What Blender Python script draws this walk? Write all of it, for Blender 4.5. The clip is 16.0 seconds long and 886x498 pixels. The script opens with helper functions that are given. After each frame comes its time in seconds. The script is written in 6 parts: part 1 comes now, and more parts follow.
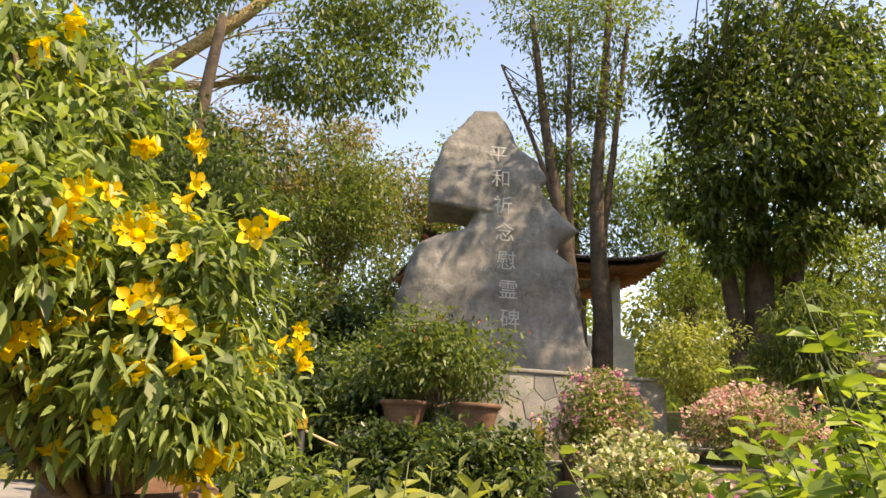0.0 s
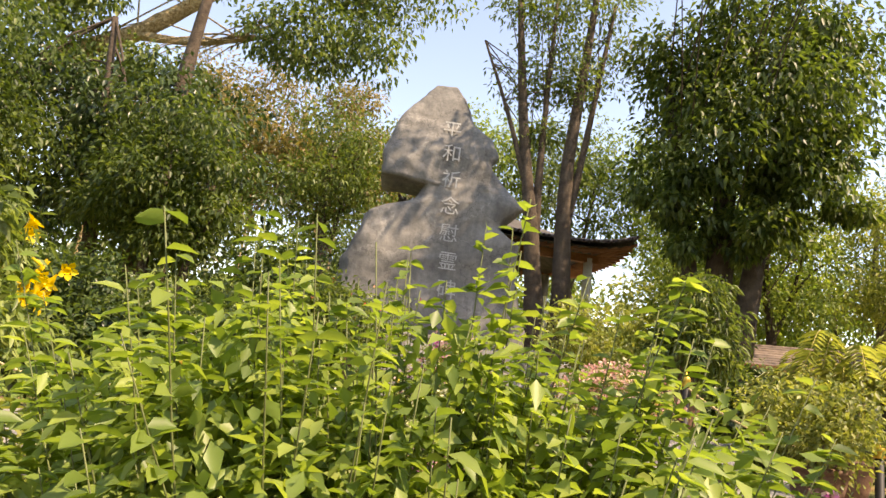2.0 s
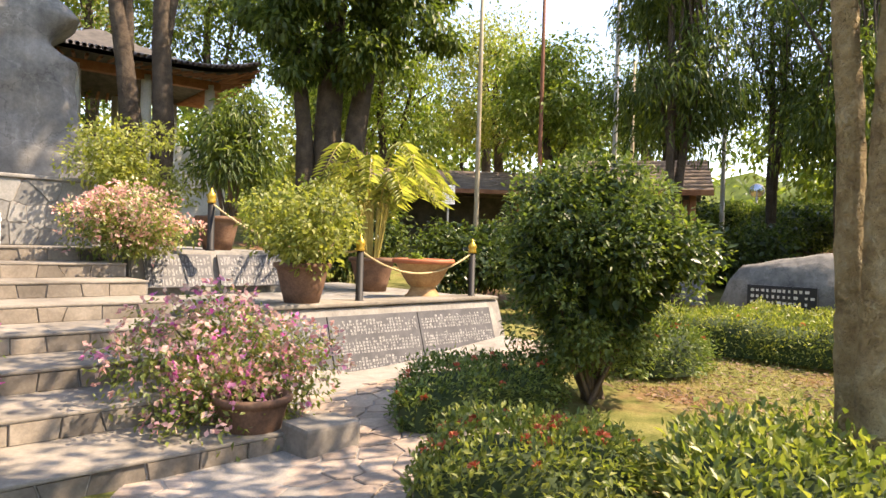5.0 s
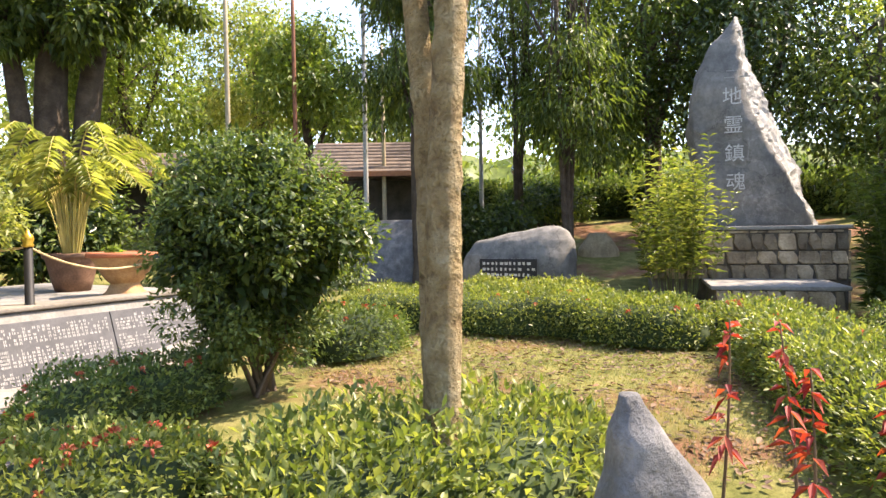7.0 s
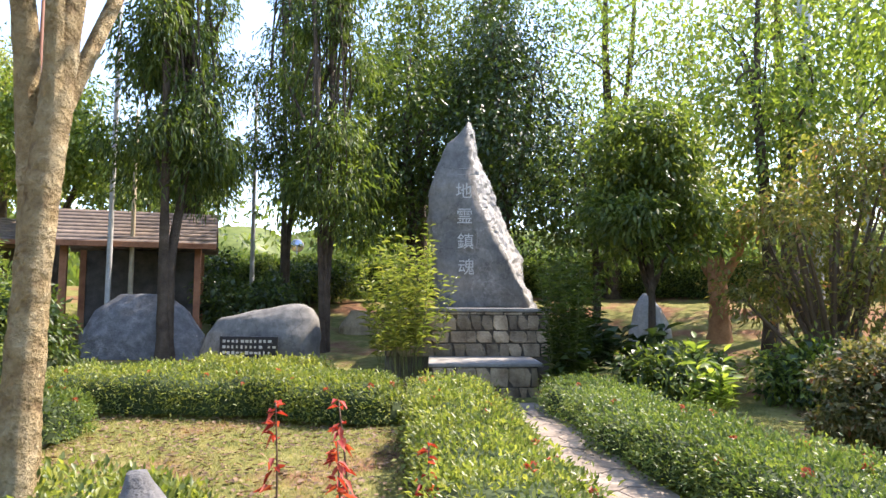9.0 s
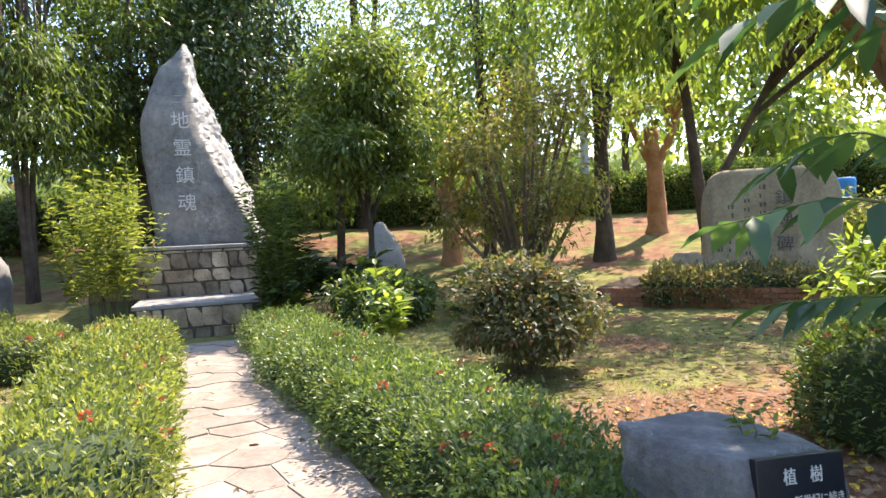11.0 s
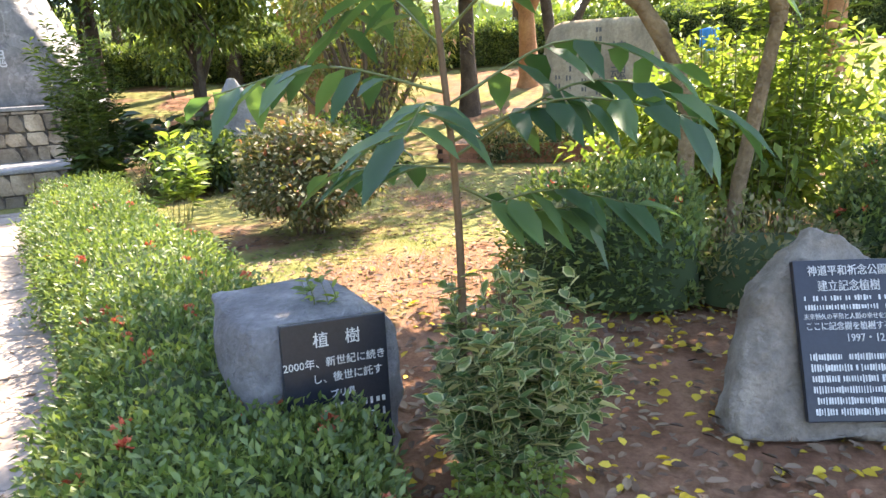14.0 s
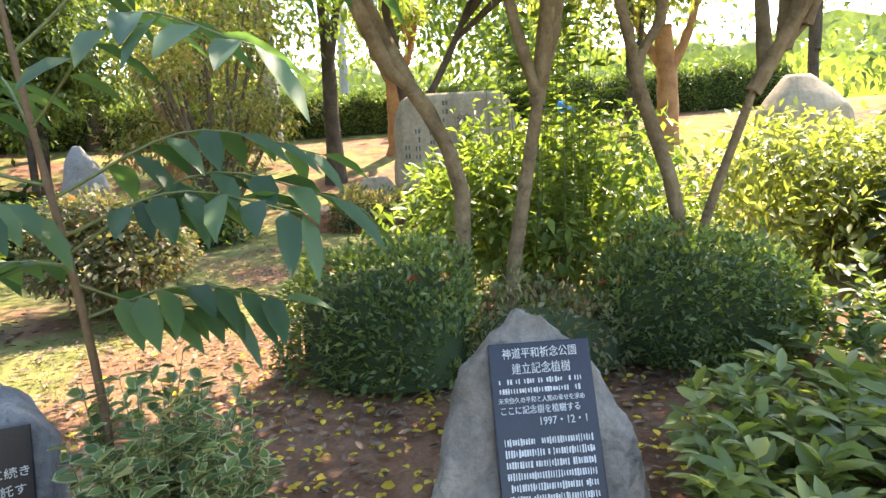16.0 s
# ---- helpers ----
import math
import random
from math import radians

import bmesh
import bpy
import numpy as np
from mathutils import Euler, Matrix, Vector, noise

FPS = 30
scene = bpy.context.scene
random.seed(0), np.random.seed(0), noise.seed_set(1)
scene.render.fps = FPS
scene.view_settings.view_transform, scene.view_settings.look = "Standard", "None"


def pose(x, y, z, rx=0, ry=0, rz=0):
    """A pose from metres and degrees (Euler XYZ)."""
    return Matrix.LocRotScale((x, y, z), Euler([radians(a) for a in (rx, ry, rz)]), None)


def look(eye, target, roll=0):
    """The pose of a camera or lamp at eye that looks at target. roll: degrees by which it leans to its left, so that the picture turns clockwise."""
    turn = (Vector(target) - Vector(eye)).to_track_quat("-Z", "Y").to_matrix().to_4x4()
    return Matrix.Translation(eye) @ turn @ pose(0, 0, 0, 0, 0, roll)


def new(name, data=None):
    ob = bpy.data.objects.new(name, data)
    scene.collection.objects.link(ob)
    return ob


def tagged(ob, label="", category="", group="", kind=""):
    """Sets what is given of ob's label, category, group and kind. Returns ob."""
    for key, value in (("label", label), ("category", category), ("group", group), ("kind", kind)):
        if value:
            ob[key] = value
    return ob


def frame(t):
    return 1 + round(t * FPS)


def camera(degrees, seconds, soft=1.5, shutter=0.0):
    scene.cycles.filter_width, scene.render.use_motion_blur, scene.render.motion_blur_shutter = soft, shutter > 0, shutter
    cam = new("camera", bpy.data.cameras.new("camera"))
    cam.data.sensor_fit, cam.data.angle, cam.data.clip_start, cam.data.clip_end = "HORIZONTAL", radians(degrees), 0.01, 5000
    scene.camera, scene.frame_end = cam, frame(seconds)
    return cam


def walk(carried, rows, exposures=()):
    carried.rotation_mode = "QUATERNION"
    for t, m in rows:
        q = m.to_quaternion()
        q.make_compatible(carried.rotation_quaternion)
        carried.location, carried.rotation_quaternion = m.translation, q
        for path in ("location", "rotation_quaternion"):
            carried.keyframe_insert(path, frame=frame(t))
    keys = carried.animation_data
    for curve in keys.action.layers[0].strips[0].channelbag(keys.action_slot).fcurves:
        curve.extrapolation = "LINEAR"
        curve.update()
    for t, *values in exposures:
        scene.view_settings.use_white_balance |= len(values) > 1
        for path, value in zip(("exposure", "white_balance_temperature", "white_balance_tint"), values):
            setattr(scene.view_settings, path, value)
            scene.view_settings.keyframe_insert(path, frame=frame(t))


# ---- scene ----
cam = camera(67.7, 16.0)
PATH = [
    (0, (0.21, -3.059, 1.521), (0.144, -1.123, 2.016), 2.7),
    (0.5, (0.676, -3.195, 1.504), (0.605, -1.269, 2.038), 4.4),
    (1, (1.192, -3.293, 1.499), (1.112, -1.355, 1.99), 6.2),
    (1.5, (1.641, -3.529, 1.522), (1.567, -1.585, 1.983), 6.3),
    (2, (2.122, -3.606, 1.529), (1.998, -1.651, 1.932), 7.2),
    (2.5, (2.588, -3.628, 1.533), (2.448, -1.67, 1.916), 3.1),
    (3, (3.023, -3.672, 1.539), (2.912, -1.699, 1.842), 0.1),
    (3.5, (3.469, -3.709, 1.486), (3.58, -1.724, 1.703), -0.5),
    (4, (3.877, -3.747, 1.469), (4.097, -1.766, 1.638), -0.9),
    (4.5, (4.241, -3.892, 1.48), (4.714, -1.951, 1.572), -0.9),
    (5, (4.625, -3.855, 1.418), (5.431, -2.025, 1.409), 1.7),
    (5.2, (4.772, -3.825, 1.45), (5.68, -2.043, 1.41), 0.4),
    (7.3, (5.973, -4.458, 1.43), (7.332, -2.991, 1.417), -0.5),
    (7.5, (5.991, -4.6, 1.465), (7.388, -3.169, 1.491), -0.4),
    (8, (6.177, -4.868, 1.507), (7.655, -3.525, 1.611), 0.6),
    (8.5, (6.415, -5.127, 1.566), (7.991, -3.905, 1.711), 0.5),
    (9, (6.381, -5.415, 1.492), (8.072, -4.36, 1.661), 0.2),
    (9.5, (6.433, -5.621, 1.48), (8.251, -4.801, 1.639), 0.2),
    (10, (6.609, -5.898, 1.509), (8.509, -5.282, 1.618), 1.0),
    (10.2, (6.654, -6.019, 1.497), (8.568, -5.446, 1.578), 0.0),
    (12.3, (7.218, -7.32, 1.486), (9.176, -7.004, 1.225), -4.5),
    (12.5, (7.192, -7.392, 1.476), (9.154, -7.12, 1.196), -4.8),
    (13, (7.214, -7.586, 1.49), (9.171, -7.362, 1.143), -3.7),
    (13.5, (7.258, -7.758, 1.474), (9.198, -7.526, 1.044), -2.9),
    (14, (7.202, -7.921, 1.481), (9.124, -7.686, 0.985), -3.3),
    (14.5, (7.192, -8.058, 1.476), (9.124, -7.984, 0.962), -3.5),
    (15, (7.325, -8.266, 1.472), (9.255, -8.375, 0.962), -2.7),
    (15.5, (7.424, -8.485, 1.472), (9.361, -8.666, 1.004), -3.4),
    (16, (7.36, -8.757, 1.514), (9.332, -8.834, 1.189), -2.9),
]
walk(cam, [(t, look(eye, target, roll)) for t, eye, target, roll in PATH], [(0.0, 1.85, 9200, 19), (2.0, 2.0, 9000, 22), (3.5, 2.05, 8700, 21), (5.0, 2.35, 8200, 20), (8.0, 2.6, 7000, 20), (9.0, 2.5, 6700, 19), (10.0, 2.5, 6700, 19), (12.5, 3.05, 7000, 17), (13.5, 3.25, 7000, 19), (14.5, 3.5, 7100, 21), (16.0, 3.3, 7300, 17)])

# world and sun
world = bpy.data.worlds.new("sky")
scene.world = world
world.use_nodes = True
SUN_AZ, SUN_EL = 116.0, 52.0  # degrees clockwise from +y, and above the horizon
sky = world.node_tree.nodes.new("ShaderNodeTexSky")
sky.sky_type, sky.sun_disc = "NISHITA", False
sky.sun_elevation, sky.sun_rotation = radians(SUN_EL), radians(SUN_AZ)
sky.air_density, sky.dust_density, sky.ozone_density = 1.0, 0.3, 1.0
world.node_tree.links.new(sky.outputs[0], world.node_tree.nodes["Background"].inputs[0])
world.node_tree.nodes["Background"].inputs[1].default_value = 0.115
sun = new("sun", bpy.data.lights.new("sun", "SUN"))
sun.data.energy, sun.data.angle, sun.data.color = 2.6, radians(0.6), (1.0, 0.93, 0.80)
az, el = radians(SUN_AZ), radians(SUN_EL)
toward = Vector((math.sin(az) * math.cos(el), math.cos(az) * math.cos(el), math.sin(el)))
sun.matrix_world = look(toward * 50, (0, 0, 0))

# ---- materials ----
def nodes_of(name):
    m = bpy.data.materials.new(name)
    m.use_nodes = True
    nt = m.node_tree
    return m, nt, nt.nodes, nt.links, nt.nodes["Principled BSDF"]


def noise_node(nt, scale, detail=6.0, rough=0.6, stretch=None):
    geo = nt.nodes.new("ShaderNodeNewGeometry")
    tex = nt.nodes.new("ShaderNodeTexNoise")
    tex.inputs["Scale"].default_value, tex.inputs["Detail"].default_value = scale, detail
    tex.inputs["Roughness"].default_value = rough
    if stretch:
        mp = nt.nodes.new("ShaderNodeMapping")
        mp.inputs["Scale"].default_value = stretch
        nt.links.new(geo.outputs["Position"], mp.inputs[0])
        nt.links.new(mp.outputs[0], tex.inputs[0])
    else:
        nt.links.new(geo.outputs["Position"], tex.inputs[0])
    return tex


def ramp_node(nt, stops):
    r = nt.nodes.new("ShaderNodeValToRGB")
    e = r.color_ramp.elements
    while len(e) < len(stops):
        e.new(0.5)
    for el_, (p, c) in zip(e, stops):
        el_.position, el_.color = p, (*c, 1)
    return r


def mixed(nt, fac, a, b, mode="MIX"):
    m = nt.nodes.new("ShaderNodeMix")
    m.data_type, m.blend_type = "RGBA", mode
    for sock, v in ((m.inputs[0], fac), (m.inputs[6], a), (m.inputs[7], b)):
        if isinstance(v, (int, float)):
            sock.default_value = v
        elif isinstance(v, tuple):
            sock.default_value = (*v, 1)
        else:
            nt.links.new(v, sock)
    return m.outputs[2]


def surface(name, stops, scale=3.0, fine=40.0, rough=0.85, bump=0.3, dist=0.01, piece=0.0, streak=0.0, metal=0.0, spec=0.35, veins=0.0):
    """Noise-coloured surface: broad patches, fine grain, relief, optional change from piece to piece and rain streaks."""
    m, nt, n, ln, b = nodes_of(name)
    broad, grain = noise_node(nt, scale), noise_node(nt, fine, 8.0, 0.7)
    r = ramp_node(nt, stops)
    ln.new(broad.outputs["Fac"], r.inputs[0])
    g = ramp_node(nt, [(0.3, (0.62, 0.62, 0.62)), (0.7, (1.25, 1.25, 1.25))])
    ln.new(grain.outputs["Fac"], g.inputs[0])
    col = mixed(nt, 0.7, r.outputs[0], g.outputs[0], "MULTIPLY")
    if piece:
        info = n.new("ShaderNodeObjectInfo")
        pr = ramp_node(nt, [(0.0, (1 - piece,) * 3), (1.0, (1 + piece, 1 + piece * 0.9, 1 + piece * 0.75))])
        ln.new(info.outputs["Random"], pr.inputs[0])
        col = mixed(nt, 1.0, col, pr.outputs[0], "MULTIPLY")
    if streak:
        st = noise_node(nt, 5.0, 4.0, 0.6, (1.0, 1.0, 0.12))
        sr = ramp_node(nt, [(0.45, (1, 1, 1)), (0.7, (1 - streak,) * 3)])
        ln.new(st.outputs["Fac"], sr.inputs[0])
        col = mixed(nt, 1.0, col, sr.outputs[0], "MULTIPLY")
    if veins:
        warp = noise_node(nt, 1.4, 5.0, 0.65)
        geo = n.new("ShaderNodeNewGeometry")
        bent = n.new("ShaderNodeVectorMath")
        bent.operation = "ADD"
        ln.new(geo.outputs["Position"], bent.inputs[0])
        ln.new(warp.outputs["Color"], bent.inputs[1])
        for scale, tone in ((0.55, 1 + veins), (0.8, 1 - veins)):
            vo = n.new("ShaderNodeTexVoronoi")
            vo.feature = "DISTANCE_TO_EDGE"
            vo.inputs["Scale"].default_value = scale
            ln.new(bent.outputs[0], vo.inputs[0])
            vr = ramp_node(nt, [(0.0, (tone,) * 3), (0.014, (1, 1, 1))])
            ln.new(vo.outputs["Distance"], vr.inputs[0])
            col = mixed(nt, 1.0, col, vr.outputs[0], "MULTIPLY")
    ln.new(col, b.inputs["Base Color"])
    b.inputs["Roughness"].default_value, b.inputs["Metallic"].default_value = rough, metal
    b.inputs["Specular IOR Level"].default_value = spec
    bp = n.new("ShaderNodeBump")
    bp.inputs["Strength"].default_value, bp.inputs["Distance"].default_value = bump, dist
    ln.new(grain.outputs["Fac"], bp.inputs["Height"])
    bp2 = n.new("ShaderNodeBump")
    bp2.inputs["Strength"].default_value, bp2.inputs["Distance"].default_value = bump, dist * 4
    ln.new(broad.outputs["Fac"], bp2.inputs["Height"])
    ln.new(bp.outputs[0], bp2.inputs["Normal"])
    ln.new(bp2.outputs[0], b.inputs["Normal"])
    return m


def leafy(name, dark, mid, light, through_light=0.4, rough=0.45, patch=1.2, odd=None, glow=(1.32, 1.35, 0.62)):
    """Leaves: three tones from leaf to leaf, broad patches of tone, light shining through the blade."""
    m, nt, n, ln, b = nodes_of(name)
    geo = n.new("ShaderNodeNewGeometry")
    stops = [(0.0, dark), (0.45, mid), (0.93, light), (1.0, odd or light)]
    r = ramp_node(nt, stops)
    ln.new(geo.outputs["Random Per Island"], r.inputs[0])
    pn = noise_node(nt, patch, 3.0)
    pr = ramp_node(nt, [(0.3, (0.65, 0.68, 0.6)), (0.7, (1.25, 1.2, 1.1))])
    ln.new(pn.outputs["Fac"], pr.inputs[0])
    col = mixed(nt, 1.0, r.outputs[0], pr.outputs[0], "MULTIPLY")
    ln.new(col, b.inputs["Base Color"])
    b.inputs["Roughness"].default_value = rough
    b.inputs["Specular IOR Level"].default_value = 0.45
    tr = n.new("ShaderNodeBsdfTranslucent")
    ln.new(mixed(nt, 1.0, col, glow, "MULTIPLY"), tr.inputs[0])
    mx = n.new("ShaderNodeMixShader")
    mx.inputs[0].default_value = through_light
    ln.new(b.outputs[0], mx.inputs[1])
    ln.new(tr.outputs[0], mx.inputs[2])
    ln.new(mx.outputs[0], n["Material Output"].inputs[0])
    return m


def plain(name, c, rough=0.6, metal=0.0):
    return surface(name, [(0.3, tuple(v * 0.8 for v in c)), (0.7, tuple(min(1, v * 1.15) for v in c))], 6, 60, rough, 0.1, 0.004, metal=metal)


M_STONE = surface("grey_stone", [(0.28, (0.095, 0.092, 0.085)), (0.5, (0.165, 0.157, 0.142)), (0.72, (0.26, 0.24, 0.21))], 1.1, 11, 0.85, 0.45, 0.022, streak=0.2, veins=0.35)
M_STONE_PALE = surface("pale_stone", [(0.25, (0.20, 0.20, 0.195)), (0.55, (0.33, 0.32, 0.30)), (0.8, (0.45, 0.43, 0.39))], 1.6, 18, 0.85, 0.5, 0.02, streak=0.2)
M_STONE_DARK = surface("dark_stone", [(0.25, (0.085, 0.083, 0.084)), (0.5, (0.15, 0.148, 0.148)), (0.75, (0.27, 0.26, 0.25))], 4.5, 30, 0.8, 0.7, 0.02)
M_STONE_BROWN = surface("brown_stone", [(0.25, (0.15, 0.125, 0.095)), (0.55, (0.26, 0.22, 0.17)), (0.8, (0.37, 0.31, 0.23))], 4, 30, 0.85, 0.8, 0.02, streak=0.3)
M_STONE_TAN = surface("tan_stone", [(0.25, (0.21, 0.16, 0.095)), (0.55, (0.33, 0.26, 0.16)), (0.8, (0.42, 0.35, 0.23))], 1.6, 18, 0.9, 0.4, 0.015, streak=0.3)
M_RUBBLE = surface("rubble", [(0.3, (0.14, 0.105, 0.07)), (0.5, (0.28, 0.22, 0.15)), (0.75, (0.44, 0.36, 0.26))], 2.6, 30, 0.9, 0.7, 0.025, piece=0.55)
M_JOINT = surface("dark_joint", [(0.3, (0.07, 0.058, 0.045)), (0.7, (0.14, 0.12, 0.095))], 5, 60, 0.95, 0.3, 0.006)
M_CLAD = surface("clad_stone", [(0.3, (0.13, 0.135, 0.13)), (0.5, (0.20, 0.20, 0.19)), (0.75, (0.29, 0.28, 0.26))], 2.2, 30, 0.85, 0.3, 0.006, piece=0.32)
M_MORTAR = surface("mortar", [(0.3, (0.20, 0.185, 0.16)), (0.7, (0.33, 0.30, 0.265))], 4, 60, 0.95, 0.3, 0.006)
M_FLAG = surface("flagstone", [(0.3, (0.16, 0.13, 0.10)), (0.5, (0.25, 0.205, 0.165)), (0.75, (0.34, 0.285, 0.23))], 1.7, 22, 0.9, 0.35, 0.008, piece=0.18)
M_PAVE = surface("pink_paving", [(0.3, (0.21, 0.16, 0.125)), (0.5, (0.32, 0.255, 0.205)), (0.75, (0.42, 0.35, 0.285))], 1.7, 22, 0.9, 0.35, 0.008, piece=0.2)
M_RISER = surface("riser_stone", [(0.3, (0.12, 0.10, 0.078)), (0.5, (0.19, 0.162, 0.13)), (0.75, (0.28, 0.245, 0.20))], 2.2, 30, 0.9, 0.4, 0.008, piece=0.25)
M_TREAD = surface("tread", [(0.3, (0.13, 0.115, 0.095)), (0.5, (0.22, 0.195, 0.16)), (0.75, (0.32, 0.28, 0.23))], 1.3, 20, 0.9, 0.3, 0.006)
M_CONC = surface("concrete", [(0.3, (0.19, 0.18, 0.165)), (0.7, (0.33, 0.31, 0.28))], 1.5, 30, 0.9, 0.25, 0.005, streak=0.25)
M_BARK = surface("bark", [(0.3, (0.045, 0.032, 0.022)), (0.55, (0.085, 0.062, 0.043)), (0.8, (0.14, 0.105, 0.075))], 3, 25, 0.95, 0.8, 0.03)
M_BARK_PALE = surface("pale_bark", [(0.3, (0.23, 0.15, 0.07)), (0.5, (0.40, 0.295, 0.15)), (0.72, (0.53, 0.43, 0.26))], 7, 26, 0.95, 1.0, 0.05)
M_BARK_BROWN = surface("brown_bark", [(0.3, (0.12, 0.08, 0.04)), (0.55, (0.23, 0.155, 0.08)), (0.8, (0.33, 0.245, 0.14))], 5, 30, 0.95, 0.8, 0.02)
M_BARK_ORANGE = surface("orange_bark", [(0.3, (0.22, 0.10, 0.045)), (0.7, (0.42, 0.22, 0.10))], 3, 25, 0.95, 0.6, 0.02)
M_STEM = plain("green_stem", (0.12, 0.14, 0.05))
M_STEM_BROWN = plain("brown_stem", (0.13, 0.085, 0.05))
M_TERRA = surface("terracotta", [(0.3, (0.10, 0.052, 0.032)), (0.55, (0.17, 0.092, 0.056)), (0.8, (0.25, 0.15, 0.095))], 5, 40, 0.8, 0.2, 0.004)
M_URN = surface("urn_clay", [(0.3, (0.27, 0.145, 0.06)), (0.55, (0.40, 0.24, 0.11)), (0.85, (0.54, 0.37, 0.19))], 5, 40, 0.7, 0.15, 0.004)
M_URN_RIM = plain("urn_rim", (0.40, 0.13, 0.06))
M_SOIL = surface("potting_soil", [(0.3, (0.04, 0.028, 0.018)), (0.7, (0.10, 0.065, 0.04))], 12, 60, 1.0, 0.6, 0.02)
M_BLACK = plain("black_paint", (0.009, 0.009, 0.009), 0.6)
M_GOLD = plain("gold_paint", (0.60, 0.38, 0.06), 0.35, 0.6)
M_ROPE = surface("rope", [(0.3, (0.40, 0.29, 0.14)), (0.7, (0.60, 0.46, 0.26))], 20, 120, 0.95, 0.5, 0.005)
M_PLAQUE = plain("plaque_black", (0.016, 0.018, 0.024), 0.28)
M_PANEL = surface("plaque_grey", [(0.3, (0.055, 0.055, 0.06)), (0.7, (0.095, 0.095, 0.10))], 4, 60, 0.6, 0.15, 0.003)
M_LETTER = plain("letter_white", (0.52, 0.51, 0.47), 0.7)
M_LETTER_DARK = plain("letter_dark", (0.09, 0.085, 0.07), 0.8)
M_CARVED = plain("carved_pale", (0.36, 0.355, 0.33), 0.85)
M_NAMES = plain("names_grey", (0.30, 0.295, 0.285), 0.7)
M_LETTER_FAINT = plain("letter_faint", (0.30, 0.29, 0.26), 0.85)
M_TILE = surface("roof_tile", [(0.3, (0.13, 0.10, 0.085)), (0.7, (0.26, 0.20, 0.16))], 3, 30, 0.85, 0.3, 0.01, piece=0.2)
M_TILE_DARK = surface("roof_tile_dark", [(0.3, (0.05, 0.045, 0.04)), (0.7, (0.12, 0.105, 0.09))], 3, 30, 0.8, 0.3, 0.01)
M_WOOD = surface("red_wood", [(0.3, (0.20, 0.075, 0.035)), (0.7, (0.36, 0.16, 0.08))], 3, 40, 0.7, 0.2, 0.004)
M_PLASTER = surface("plaster", [(0.3, (0.50, 0.46, 0.38)), (0.7, (0.66, 0.62, 0.53))], 2, 30, 0.9, 0.15, 0.003)
M_POLE_TAN = plain("pole_tan", (0.36, 0.30, 0.20), 0.6)
M_POLE_RUST = plain("pole_rust", (0.22, 0.09, 0.05), 0.7)
M_POLE_GREY = surface("pole_grey", [(0.3, (0.30, 0.30, 0.28)), (0.7, (0.45, 0.44, 0.41))], 3, 30, 0.8, 0.2, 0.004)
M_BRICK = surface("planter_brick", [(0.3, (0.20, 0.08, 0.04)), (0.7, (0.36, 0.16, 0.08))], 3, 30, 0.95, 0.3, 0.006, piece=0.25)
M_WHITE = plain("white_paint", (0.75, 0.75, 0.73), 0.4)
M_CARBLUE = plain("car_blue", (0.06, 0.09, 0.17), 0.25)
M_CARGLASS = plain("car_glass", (0.03, 0.035, 0.04), 0.08)
M_TYRE = plain("tyre", (0.02, 0.02, 0.02), 0.8)
M_MIRROR = plain("mirror_face", (0.55, 0.58, 0.6), 0.08, 1.0)
M_BLUE = plain("blue_plastic", (0.02, 0.22, 0.55), 0.5)

L_DARK = leafy("leaf_dark", (0.04, 0.068, 0.02), (0.075, 0.115, 0.03), (0.13, 0.175, 0.045), 0.5)
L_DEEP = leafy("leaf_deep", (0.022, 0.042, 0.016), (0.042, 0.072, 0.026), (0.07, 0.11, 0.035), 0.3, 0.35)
L_MID = leafy("leaf_mid", (0.055, 0.09, 0.028), (0.105, 0.155, 0.042), (0.18, 0.225, 0.065), 0.5)
L_AIRY = leafy("leaf_airy", (0.12, 0.14, 0.045), (0.21, 0.22, 0.07), (0.33, 0.28, 0.12), 0.5, 0.6, odd=(0.45, 0.20, 0.17))
L_TRUMPET = leafy("leaf_trumpet", (0.13, 0.19, 0.06), (0.21, 0.285, 0.095), (0.31, 0.38, 0.14), 0.45)
L_BRIGHT = leafy("leaf_bright", (0.095, 0.15, 0.035), (0.165, 0.235, 0.055), (0.26, 0.32, 0.085), 0.52)
L_YELLOW = leafy("leaf_yellow", (0.14, 0.17, 0.045), (0.24, 0.275, 0.08), (0.36, 0.37, 0.13), 0.5)
L_DRY = leafy("leaf_dry", (0.10, 0.10, 0.035), (0.19, 0.16, 0.06), (0.29, 0.22, 0.10), 0.4, odd=(0.3, 0.15, 0.08))
L_HEDGE = leafy("leaf_hedge", (0.06, 0.10, 0.034), (0.115, 0.175, 0.056), (0.22, 0.27, 0.09), 0.42, 0.42)
L_HEDGE_LIT = leafy("leaf_hedge_light", (0.085, 0.125, 0.034), (0.17, 0.215, 0.06), (0.30, 0.32, 0.10), 0.45, 0.4)
L_REDDISH = leafy("leaf_reddish", (0.08, 0.095, 0.04), (0.155, 0.16, 0.075), (0.29, 0.24, 0.14), 0.4, 0.6, odd=(0.30, 0.09, 0.07))
L_VARIEG = leafy("leaf_variegated", (0.05, 0.10, 0.03), (0.11, 0.18, 0.06), (0.20, 0.27, 0.10), 0.35)
L_CREAM = leafy("leaf_cream_edge", (0.42, 0.42, 0.24), (0.52, 0.52, 0.30), (0.60, 0.58, 0.36), 0.35)
